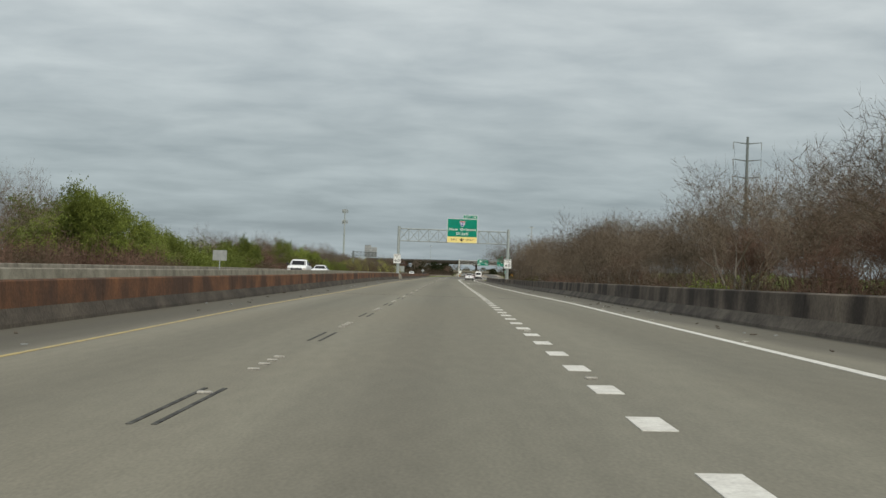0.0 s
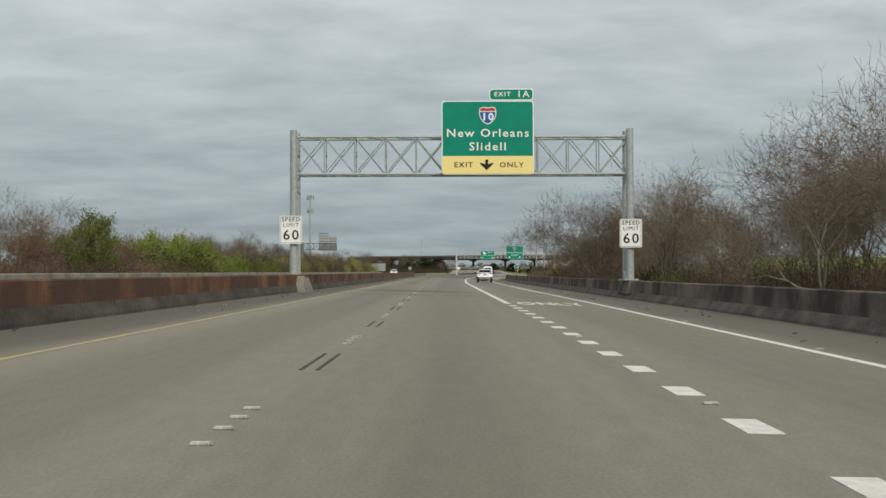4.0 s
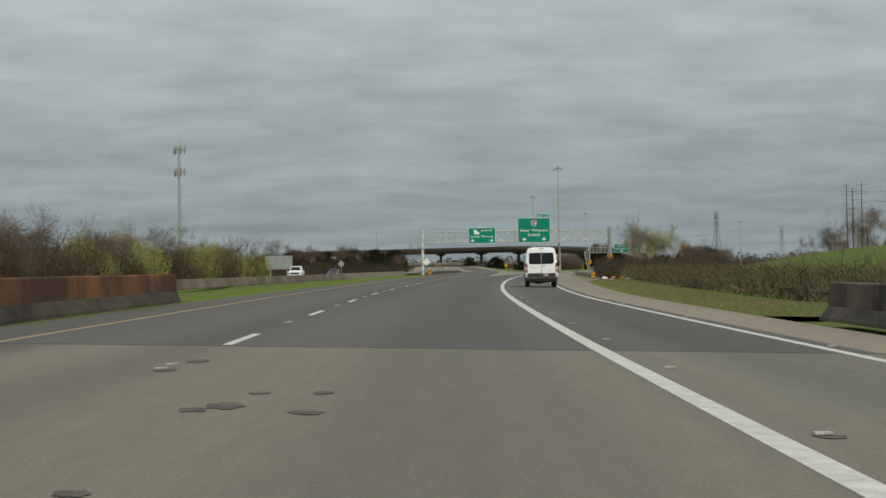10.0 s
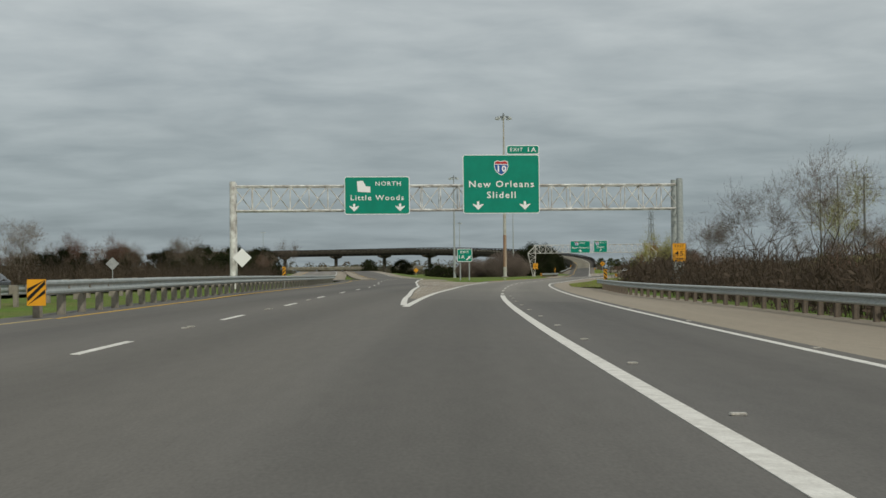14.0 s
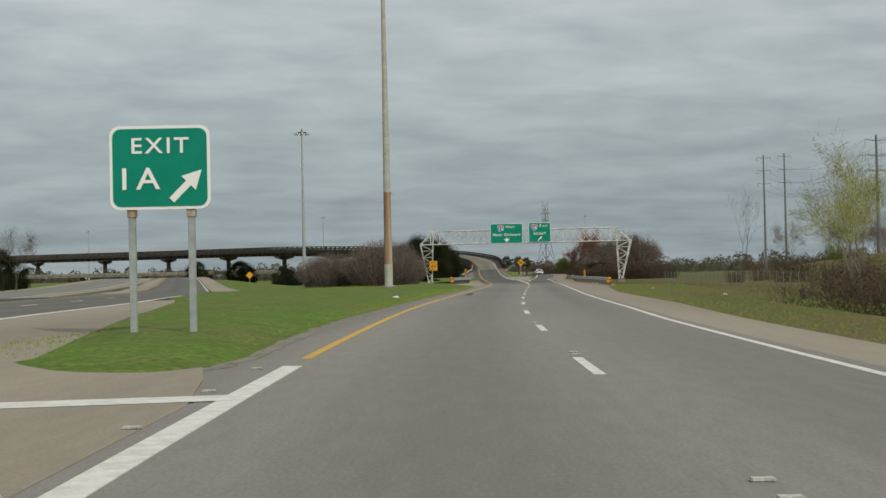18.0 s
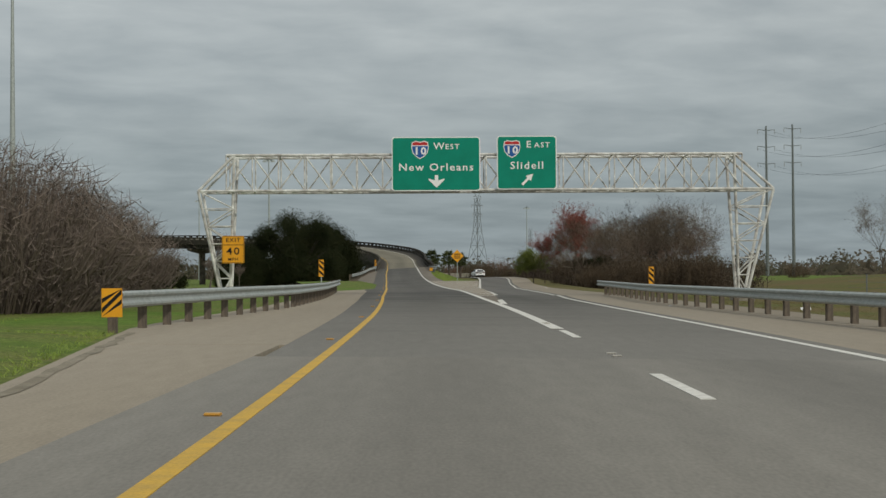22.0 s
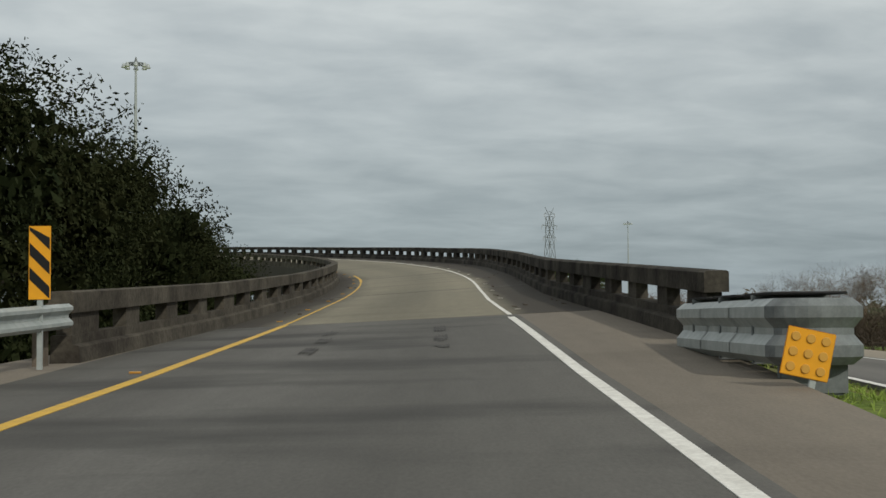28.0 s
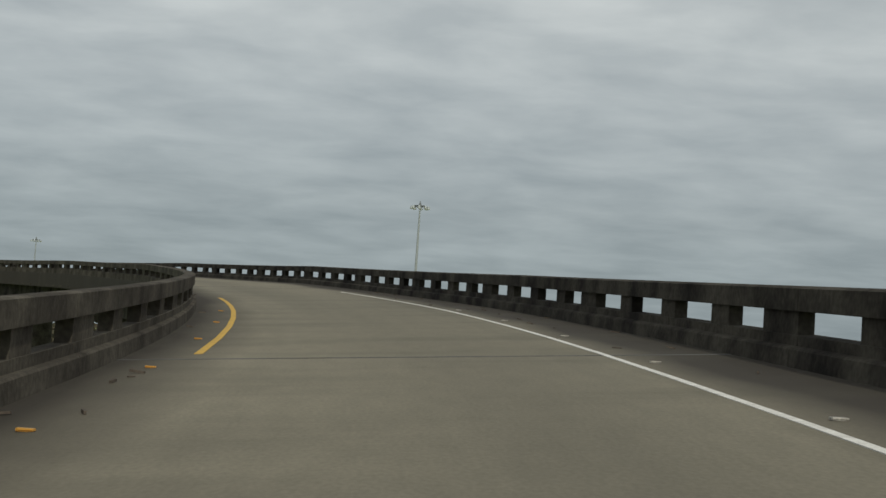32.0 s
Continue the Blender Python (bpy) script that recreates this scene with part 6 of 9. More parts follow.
TWIG_GREEN = material("greenish_scrub", (0.12, 0.125, 0.04), 0.95, rand=0.25, col2=(0.08, 0.07, 0.03), scale=0.8)


class Pen:
    """Collects tapered limbs, ribbons and leaves as plain lists."""

    def __init__(self):
        self.v, self.f = [], []

    def limb(self, a, b, ra, rb, n=4):
        d = (b - a).normalized()
        u = d.orthogonal().normalized()
        w = d.cross(u)
        i = len(self.v)
        for p, r in ((a, ra), (b, rb)):
            for k in range(n):
                t = 2 * math.pi * k / n
                self.v.append(tuple(p + r * (math.cos(t) * u + math.sin(t) * w)))
        for k in range(n):
            self.f.append((i + k, i + (k + 1) % n, i + n + (k + 1) % n, i + n + k))

    def ribbon(self, a, b, w, rng):
        u = (b - a).cross(Vector((rng.uniform(-1, 1), rng.uniform(-1, 1), rng.uniform(-1, 1))))
        if u.length < 1e-5:
            return
        u.normalize()
        i = len(self.v)
        self.v += [tuple(a - u * w), tuple(a + u * w), tuple(b)]
        self.f.append((i, i + 1, i + 2))

    def leaf(self, p, k, rng):
        a = Vector((rng.gauss(0, 1), rng.gauss(0, 1), rng.gauss(0, 1))).normalized()
        b = a.orthogonal().normalized()
        i = len(self.v)
        self.v += [tuple(p - a * k), tuple(p + b * k * 0.5), tuple(p + a * k), tuple(p - b * k * 0.5)]
        self.f.append((i, i + 1, i + 2, i + 3))


def tree_meshes(seed, h, trunk_r, spread, kids=(7, 5, 5, 4), lean=0.0, leaf=0, leaf_size=0.05, fork=0.3, droop=0.0, twig_w=0.012):
    rng = random.Random(seed)
    wood, crown = Pen(), Pen()

    def grow(p, d, length, r, lvl):
        n = 4 if lvl == 0 else 3 if lvl < 3 else 1
        pts = [p]
        for k in range(n):
            jit = 0.16 if lvl == 0 else 0.28
            d = (d + Vector((rng.gauss(0, jit), rng.gauss(0, jit), rng.gauss(0, jit * 0.5) + (0.10 if lvl in (1, 2) else 0) - droop * lvl * 0.05))).normalized()
            q = p + d * (length / n)
            r2 = r * (0.80 if lvl == 0 else 0.72)
            if lvl < 3:
                (wood if lvl < 2 else crown).limb(p, q, r, r2, 6 if lvl == 0 else 4 if lvl == 1 else 3)
            else:
                crown.ribbon(p, q, max(r, twig_w), rng)
            p, r = q, r2
            pts.append(p)
        if lvl >= len(kids):
            for _ in range(leaf):
                crown.leaf(pts[-1] + Vector((rng.gauss(0, .16), rng.gauss(0, .16), rng.gauss(0, .16))), leaf_size * rng.uniform(0.6, 1.4), rng)
            return
        for k in range(kids[lvl]):
            t = fork + (1 - fork) * (k + rng.random()) / kids[lvl] if lvl == 0 else 0.25 + 0.75 * (k + rng.random()) / kids[lvl]
            i = min(int(t * n), n - 1)
            q = pts[i].lerp(pts[i + 1], t * n - i)
            az = rng.uniform(0, 2 * math.pi)
            side = Vector((math.cos(az), math.sin(az), 0))
            up = 0.75 if lvl == 0 else 0.25
            nd = (d * 0.55 + side * spread * rng.uniform(0.7, 1.25) + Vector((0, 0, up))).normalized()
            ln = length * (0.58 if lvl == 0 else 0.55) * rng.uniform(0.7, 1.2) * (1.15 - 0.45 * t if lvl == 0 else 1)
            grow(q, nd, ln, max(r * 0.62, 0.010), lvl + 1)

    grow(Vector((0, 0, -0.4)), Vector((lean, 0, 1)).normalized(), h * 0.72, trunk_r, 0)
    return wood, crown


def make_tree(name, label, seed, h, trunk_r, spread, bark, twig, **kw):
    w, c = tree_meshes(seed, h, trunk_r, spread, **kw)
    root = tagged(empty(name), label, "tree")
    raw("trunk", w.v, w.f, bark, root)
    raw("crown", c.v, c.f, twig, root)
    return root


def ground_z(x, y):
    z, _, _ = ground_height(np.array([float(x)]), np.array([float(y)]))
    return float(z[0])


PROTO = Matrix.Translation((0, -400, -300))


def plant(proto, s, d, scale, rng, group="", flat_=False, label=""):
    p = at(s, d, 0, False)
    m = Matrix.Translation((p.x, p.y, ground_z(p.x, p.y) - 0.05)) @ Matrix.Rotation(rng.uniform(0, 6.28), 4, "Z") @ Matrix.Diagonal((*(scale * rng.uniform(0.9, 1.1) for _ in range(2)), scale, 1))
    used = proto.get("used", 0)
    if not used:
        proto.matrix_basis = m
        proto["used"] = 1
        t = proto
    else:
        t = copy_thing(proto, Matrix())
        t.matrix_basis = m
    if group:
        t["group"] = group
    if label:
        t["label"] = label
    return t


def fork_tree(name, label, seed, h, trunk_r, bark, twig, splay=0.5, depth=6, twigs=4, lean=0.0, leaf=0, leaf_size=0.05, low=0.2, sag=0.0, twig_w=0.008, wide=0.85):
    """A tree whose limbs fork again and again into a fan of fine twigs."""
    rng = random.Random(seed)
    wood, crown = Pen(), Pen()

    def spray(p, d, ln):
        q = p
        for _ in range(2):
            d = (d + Vector((rng.gauss(0, .3), rng.gauss(0, .3), rng.gauss(0, .25) - sag * 0.25))).normalized()
            e = q + d * ln * 0.5
            crown.ribbon(q, e, twig_w, rng)
            for _k in range(2):
                o = (d + Vector((rng.gauss(0, .6), rng.gauss(0, .6), rng.gauss(0, .5)))).normalized()
                m_ = q.lerp(e, rng.random())
                crown.ribbon(m_, m_ + o * ln * rng.uniform(0.2, 0.5), twig_w * 0.8, rng)
                for _l in range(leaf):
                    crown.leaf(m_ + o * ln * rng.uniform(0.1, 0.5) + Vector((rng.gauss(0, .06), rng.gauss(0, .06), rng.gauss(0, .06))), leaf_size * rng.uniform(0.6, 1.4), rng)
            q = e

    def branch(p, d, ln, r, lvl):
        n = 3 if lvl < 3 else 2
        for k in range(n):
            d = (d + Vector((rng.gauss(0, .13), rng.gauss(0, .13), rng.gauss(0, .08) + 0.07 - sag * 0.04 * lvl))).normalized()
            q = p + d * (ln / n)
            r2 = r * 0.88
            (wood if lvl < 3 else crown).limb(p, q, r, r2, 7 if lvl == 0 else 5 if lvl < 3 else 3)
            if lvl > 1:
                for _ in range(twigs if lvl > 2 else 1):
                    az = rng.uniform(0, 6.283)
                    o = (d * 0.7 + Vector((math.cos(az), math.sin(az), rng.uniform(-0.3, 0.7)))).normalized()
                    spray(p.lerp(q, rng.random()), o, h * rng.uniform(0.05, 0.11))
            p, r = q, r2
        if lvl >= depth:
            spray(p, d, h * 0.10)
            return
        kids = 3 if lvl == 0 or rng.random() < 0.35 else 2
        az0 = rng.uniform(0, 6.283)
        u = d.orthogonal().normalized()
        w = d.cross(u)
        for k in range(kids):
            az = az0 + 6.283 * k / kids + rng.gauss(0, .35)
            t = splay * rng.uniform(0.55, 1.25)
            nd = (d * math.cos(t) + (u * math.cos(az) + w * math.sin(az)) * math.sin(t)).normalized()
            branch(p, nd, ln * rng.uniform(0.68, 0.95), r * (0.72 if kids == 2 else 0.62), lvl + 1)

    branch(Vector((0, 0, -0.3)), Vector((lean, 0, 1)).normalized(), h * low, trunk_r, 0)
    # bring the whole tree to its height, a little wider than it grew
    kz = h / max(v[2] for v in crown.v)
    kx = kz * wide
    for pen in (wood, crown):
        pen.v = [(x * kx, y * kx, z * kz) for x, y, z in pen.v]
    root = tagged(empty(name), label, "tree")
    raw("trunk", wood.v, wood.f, bark, root)
    raw("crown", crown.v, crown.f, twig, root)
    return root


PALE_BARK = material("pale_grey_bark", (0.21, 0.185, 0.155), 0.95, col2=(0.10, 0.085, 0.07), scale=2.5, fine=0.25, bscale=20, stretch=(2, 2, 0.5))
bare = [fork_tree(nm, lb, sd, 10.0, 0.19, bk, TWIG, splay=sp, lean=le, twigs=2)
        for nm, sd, sp, le, bk, lb in (("bare_tree", 1, 0.52, 0.0, BARK, "leafless grey-brown tree with a dense twiggy crown"), ("bare_tree", 2, 0.62, 0.15, BARK, "spreading leafless tree with crooked dark limbs"),
                                   ("pale_limbed_tree", 3, 0.40, 0.05, PALE_BARK, "slender leafless tree with a pale trunk"), ("pale_limbed_tree", 4, 0.68, 0.3, PALE_BARK, "leaning leafless tree with pale forked limbs"))]
redt = [fork_tree("budding_tree", "leafless tree with reddish-brown twigs in bud", 11, 9.4, 0.11, BARK, TWIG_RED, splay=0.5, low=0.15, twigs=3)]
willow = [fork_tree("willow_tree", "spreading tree with thin fresh green leaves", sd, 8.5, 0.15, BARK, BUD_GREEN, splay=0.6, depth=5, twigs=5, leaf=3, leaf_size=0.075, sag=0.5) for sd in (21, 22)]
palet = [fork_tree("budding_tree", "slender pale-limbed tree in pale yellow-green bud", 31, 8.8, 0.11, PALE_BARK, BUD_PALE, splay=0.5, depth=5, twigs=3, leaf=1, leaf_size=0.03, lean=0.25)]
maple = [fork_tree("maple_tree", "red maple tree in bud with dark limbs", 41, 9.4, 0.11, BARK, BUD_RED, splay=0.45, depth=5, twigs=5, leaf=2, leaf_size=0.055)]
grey_sapling = fork_tree("young_tree", "small leafless grey tree with a soft dense crown", 47, 5.2, 0.09, PALE_BARK, TWIG_GREY, splay=0.42, depth=5, twigs=6, low=0.24, wide=0.75)
snag = fork_tree("bare_tree", "old leafless oak with thick crooked dark limbs", 46, 10.4, 0.27, OAK_BARK, OAK_BARK, splay=0.62, depth=5, twigs=3, low=0.2, twig_w=0.012)
lonely = fork_tree("bare_tree", "thin leafless tree leaning beside the fence", 51, 11.2, 0.13, BARK, TWIG_GREY, splay=0.38, depth=5, twigs=1, lean=0.1, low=0.26, wide=0.7)
cypress = make_tree("cypress_tree", "slim leafless cypress with a pointed crown", 61, 8.5, 0.16, 0.55, BARK, TWIG_GREY, kids=(26, 5, 3), fork=0.12)


def make_shrub(name, label, seed, r, h, mat, stems, leafy=0, leaf_size=0.06, dome=False):
    rng = random.Random(seed)
    pen = Pen()
    for _ in range(stems):
        az, q = rng.uniform(0, 6.283), math.sqrt(rng.random())
        spread_ = 0.62 if dome else 0.8
        base = Vector((math.cos(az) * r * q * spread_, math.sin(az) * r * q * spread_, -0.1))
        hh = h * (math.sqrt(max(0.05, 1 - 0.85 * q * q)) if dome else rng.uniform(0.5, 1.0))
        top = Vector((math.cos(az) * r * q, math.sin(az) * r * q, hh)) + Vector((rng.gauss(0, .15), rng.gauss(0, .15), rng.gauss(0, .12)))
        mid_ = base.lerp(top, 0.5) + Vector((rng.gauss(0, .12), rng.gauss(0, .12), 0))
        pen.ribbon(base, mid_, 0.02, rng)
        pen.ribbon(mid_, top, 0.014, rng)
        for _k in range(7):
            t = rng.uniform(0.15, 1.0)
            p = base.lerp(top, t)
            q_ = p + Vector((rng.gauss(0, .30), rng.gauss(0, .30), rng.uniform(-0.05, 0.5)))
            pen.ribbon(p, q_, 0.013, rng)
            for _l in range(leafy):
                pen.leaf(p.lerp(q_, rng.uniform(0.3, 1.1)), leaf_size * rng.uniform(0.6, 1.4), rng)
    root = tagged(empty(name), label, "shrub")
    raw("brush", pen.v, pen.f, mat, root)
    return root


scrub = [make_shrub("scrub_bush", "brown tangled leafless scrub bush", 71, 2.4, 3.2, SCRUB, 260, 1, 0.04),
         make_shrub("scrub_bush", "dark tangled scrub bush with dead leaves", 72, 2.7, 2.7, SCRUB, 260, 2, 0.04, dome=True),
         make_shrub("scrub_bush", "reddish brown leafless scrub bush", 76, 2.2, 3.6, TWIG_RED, 240, 0, 0.06)]
green_scrub = [make_shrub("green_bush", "scrubby rounded bush in fresh green leaf", 73, 2.6, 3.4, TWIG_GREEN, 260, 3, 0.08, dome=True),
               make_shrub("green_bush", "scrubby bush with thin bright green leaves", 77, 2.3, 3.8, BUD_GREEN, 220, 3, 0.075, dome=True)]
pale_scrub = [make_shrub("pale_bush", "pale yellow-green budding bush", 74, 2.3, 3.4, BUD_PALE, 230, 1, 0.06, dome=True)]
dome_bush = make_shrub("dome_bush", "large rounded leafless grey-brown bush in the grass", 75, 4.6, 4.5, TWIG_GREY, 2600, 0, dome=True)



def make_oak(seed, fine=1350, big=170):
    """Evergreen oak: short trunk, wide limbs, a lumpy crown of small leaves."""
    rng = random.Random(seed)
    wood, leaves = Pen(), Pen()
    lumps = []
    wood.limb(Vector((0, 0, -0.4)), Vector((0.1, 0, 1.6)), 0.38, 0.3, 8)
    for k in range(22):
        az, el = rng.uniform(0, 6.283), rng.uniform(0.05, 1.35)
        q = Vector((math.cos(az) * math.cos(el) * 4.3, math.sin(az) * math.cos(el) * 4.3, 2.5 + math.sin(el) * 4.4))
        wood.limb(Vector((0.1, 0, 1.5)), q * 0.55 + Vector((0, 0, 0.6)), 0.16, 0.09, 5)
        wood.limb(q * 0.55 + Vector((0, 0, 0.6)), q, 0.09, 0.03, 4)
        lumps.append((q, rng.uniform(1.0, 1.75)))
    for az in np.arange(0, 6.28, 0.48):
        lumps.append((Vector((math.cos(az) * 3.9, math.sin(az) * 3.9, rng.uniform(1.6, 2.6))), 1.4))
        lumps.append((Vector((math.cos(az + .2) * 3.6, math.sin(az + .2) * 3.6, rng.uniform(0.7, 1.2))), 1.2))
    for _ in range(14):
        az, el = rng.uniform(0, 6.283), rng.uniform(-0.2, 1.4)
        k = rng.uniform(0.8, 2.4)
        lumps.append((Vector((math.cos(az) * math.cos(el) * k, math.sin(az) * math.cos(el) * k, 2.6 + math.sin(el) * k)), 1.5))
    for q, r in lumps:
        for _ in range(fine):
            d = Vector((rng.gauss(0, 1), rng.gauss(0, 1), rng.gauss(0, 1))).normalized()
            leaves.leaf(q + d * r * rng.uniform(0.6, 1.15), rng.uniform(0.035, 0.078) * (1 if fine > 300 else 2.2), rng)
        for _ in range(big):
            d = Vector((rng.gauss(0, 1), rng.gauss(0, 1), rng.gauss(0, 1))).normalized()
            leaves.leaf(q + d * r * rng.uniform(0.05, 0.55), 0.22 if fine > 300 else 0.32, rng)
        for _ in range(44 if fine > 300 else 0):
            d = (Vector((rng.gauss(0, 1), rng.gauss(0, 1), rng.gauss(0, 1))).normalized() + Vector((0, 0, 0.3))).normalized()
            tip = q + d * r * rng.uniform(1.05, 1.2)
            leaves.ribbon(q + d * r * 0.9, tip, 0.012, rng)
            for _k in range(7):
                leaves.leaf((q + d * r * 0.95).lerp(tip, rng.random()) + Vector((rng.gauss(0, .06), rng.gauss(0, .06), rng.gauss(0, .06))), rng.uniform(0.035, 0.07), rng)
    root = tagged(empty("oak_tree"), "dense dark evergreen oak with a rounded lumpy crown", "tree")
    raw("trunk", wood.v, wood.f, OAK_BARK, root)
    raw("crown", leaves.v, leaves.f, OAK_LEAF, root)
    return root


oaks = [make_oak(81), make_oak(82)]
far_oaks = [make_oak(83, 170, 60), make_oak(84, 170, 60)]


def make_palm(seed):
    rng = random.Random(seed)
    wood, leaves = Pen(), Pen()
    for k in range(6):
        wood.limb(Vector((0, 0, k * 0.7 - 0.3)), Vector((0, 0, (k + 1) * 0.7 - 0.3)), 0.24, 0.22, 8)
    top = Vector((0, 0, 4.0))
    for k in range(62):
        az, el = rng.uniform(0, 6.283), rng.uniform(-0.9, 1.4)
        d = Vector((math.cos(az) * math.cos(el), math.sin(az) * math.cos(el), math.sin(el)))
        hub = top + d * 0.9
        side = d.cross(Vector((0, 0, 1))).normalized() if abs(d.z) < 0.98 else Vector((1, 0, 0))
        for j in range(11):
            a = (j - 5) * 0.26
            tip = hub + (d * math.cos(a) + side * math.sin(a)) * 0.95 + Vector((0, 0, -0.25 * abs(a)))
            leaves.ribbon(hub, tip, 0.11, rng)
        leaves.ribbon(top, hub, 0.04, rng)
    root = tagged(empty("palm_tree"), "dark green fan palm beside the ramp", "tree")
    raw("trunk", wood.v, wood.f, BARK, root)
    raw("fronds", leaves.v, leaves.f, material("palm_green", (0.045, 0.065, 0.022), 0.7, rand=0.15, col2=(0.08, 0.085, 0.03), scale=1), root)
    return root


palm = make_palm(91)
rg = random.Random(7)
# woods right of the deck
def plant_at(proto, x, y, scale, rng, group="", label=""):
    """A plant at a world place."""
    t = plant(proto, 300, 0, scale, rng, group, label=label)
    t.matrix_basis = Matrix.Translation((x, y, ground_z(x, y) - 0.05)) @ Matrix.Rotation(rng.uniform(0, 6.28), 4, "Z") @ Matrix.Diagonal((scale, scale, scale, 1))
    return t


s = -40.0
while s < 306:
    plant(rg.choice(bare + redt), s, rg.uniform(11.5, 14.5), rg.choice((0.6, 0.7, 0.8, 0.95)) * rg.uniform(0.95, 1.08), rg, "woods on the right")
    plant(rg.choice(bare + redt), s + rg.uniform(-2, 2), rg.uniform(15.0, 21), rg.choice((0.75, 0.85, 1.0)) * rg.uniform(0.95, 1.08), rg, "woods on the right")
    if rg.random() < 0.5:
        plant(rg.choice(bare), s + rg.uniform(-3, 3), rg.uniform(20, 28), rg.uniform(0.9, 1.15), rg, "woods on the right")
    s += rg.uniform(4.6, 7.6)
rx = random.Random(77)
for k in range(9):
    plant(rx.choice(bare + redt), rx.uniform(272, 308), rx.uniform(11.5, 20), rx.uniform(0.68, 0.9), rx, "woods on the right")
s = -20.0
while s < 312:
    plant(rg.choice(scrub if rg.random() < 0.9 else green_scrub), s, rg.uniform(10.2, 12.0), rg.uniform(0.65, 1.0), rg, "scrub on the right")
    plant(rg.choice(scrub), s + 2.5, rg.uniform(13, 18), rg.uniform(0.95, 1.25), rg, "scrub on the right")
    s += rg.uniform(5.0, 7.0)
for x_, y_, k in ((14.6, 134.9, 1.0), (16.8, 137.5, 0.8), (19.0, 191.0, 0.95), (13.3, 307.5, 1.0), (16.4, 315.0, 0.85), (13.0, 60.0, 0.85), (13.0, 40.0, 0.95), (13.0, 222.0, 1.0), (13.5, 172.0, 0.9), (13.5, 258.0, 1.05), (15.0, 266.0, 1.0), (14.0, 274.0, 0.88), (13.4, 102.0, 0.8), (14.5, 82.0, 0.8)):
    plant_at(bare[1] if k > 0.86 else bare[0], x_, y_, k, rg, "woods on the right")
for _ in range(9):
    plant(rg.choice(green_scrub + scrub), rg.uniform(318, 345), rg.uniform(14, 22), rg.uniform(0.5, 0.75), rg, "scrub on the right")
# woods beyond the opposing roadway
s = 0.0
while s < 470:
    k = rg.random()
    plant(rg.choice(willow) if k < 0.42 and s < 330 else rg.choice(bare + redt if s < 330 else bare), s, rg.uniform(-41, -33), rg.uniform(0.75, 1.0) * (0.75 if s > 370 else 1.0), rg, "woods on the left")
    plant(rg.choice(bare + redt), s + 3, rg.uniform(-70, -48), rg.uniform(0.85, 1.1), rg, "woods on the left")
    s += rg.uniform(6.5, 10)
s = 20.0
while s < 560:
    off = max(0, s - 380) * 0.062
    patch_ = math.sin(s / 23.0) + 0.6 * math.sin(s / 9.0)
    kinds = (green_scrub if patch_ > 0.1 else scrub) if s < 360 else pale_scrub + scrub[:2]
    plant(rg.choice(kinds), s, rg.uniform(-34, -30.5) - off, rg.uniform(1.1, 1.5), rg, "scrub on the left")
    if rg.random() < 0.5:
        plant(rg.choice(kinds + scrub[:2]), s + 1.5, rg.uniform(-39, -35) - off, rg.uniform(1.3, 1.8), rg, "scrub on the left")
    if s > 370:
        plant(rg.choice(palet + bare), s, rg.uniform(-52, -40), rg.uniform(0.6, 0.85), rg, "trees behind the cantilever gantry")
    s += rg.uniform(4.6, 6.4)
for s_, d_, k in ((118, -34, 1.2), (127, -36, 1.25), (136, -35, 1.1), (262, -35, 1.1), (300, -36, 1.0)):
    plant(rg.choice(willow), s_, d_, k, rg, "woods on the left")
for _ in range(16):
    plant(rg.choice(pale_scrub), rg.uniform(395, 480), rg.uniform(-46, -37), rg.uniform(0.9, 1.3), rg, "pale bushes on the left")
# darker groves beyond the median, towards the cell tower
for _ in range(34):
    plant(rg.choice(redt + bare), rg.uniform(560, 800), rg.uniform(-115, -68), rg.uniform(0.7, 1.05), rg, "grove by the cell tower")
for _ in range(26):
    plant(rg.choice(far_oaks), rg.uniform(660, 830), rg.uniform(-105, -70), rg.uniform(0.45, 0.75), rg, "dark trees by the cell tower")
# right of the second gantry
for s_, d_, k in ((508, 12.5, .8), (522, 13.5, .95), (530, 18, .9), (545, 14, .8), (556, 19, .9), (574, 17, .85), (628, 20, .8)):
    plant(palet[0] if k > 0.88 else rg.choice(bare), s_, d_, k, rg, "trees right of the second gantry")
for _ in range(46):
    q = rg.uniform(385, 640)
    plant(rg.choice(scrub), q, rg.uniform(10.5, 24), rg.uniform(0.45, 0.85) if q > 470 else rg.uniform(0.28, 0.5), rg, "scrub on the grass bank")
for _ in range(14):
    plant(rg.choice(scrub), rg.uniform(612, 676), rg.uniform(15, 24), rg.uniform(0.5, 0.85), rg, "scrub on the grass bank")
for s_, d_, k in ((667, 15.0, 0.98), (661, 14.2, .8), (673, 17.5, .85)):
    plant(palet[0], s_, d_, k, rg, "trees right of the second gantry")
for s_, d_, k in ((655, 13.6, 0.7), (662, 14.6, 0.8), (670, 15.6, 0.8), (676, 17.0, 0.7), (650, 15.0, 0.9), (664, 18.0, 1.0)):
    plant(rg.choice(scrub), s_, d_, k, rg, "scrub on the grass bank")
plant(lonely, 452, 24, 0.55, rg, label="small leafless tree standing in the scrub")
for s_, d_, k in ((762, 25, 1.0), (740, 29, 0.5)):
    plant(lonely, s_, d_, k, rg)
for s_, d_, k in ((762.5, 24.5, 0.55), (748, 28, 1.0), (776, 30, 0.8)):
    plant(scrub[0], s_, d_, k, rg)
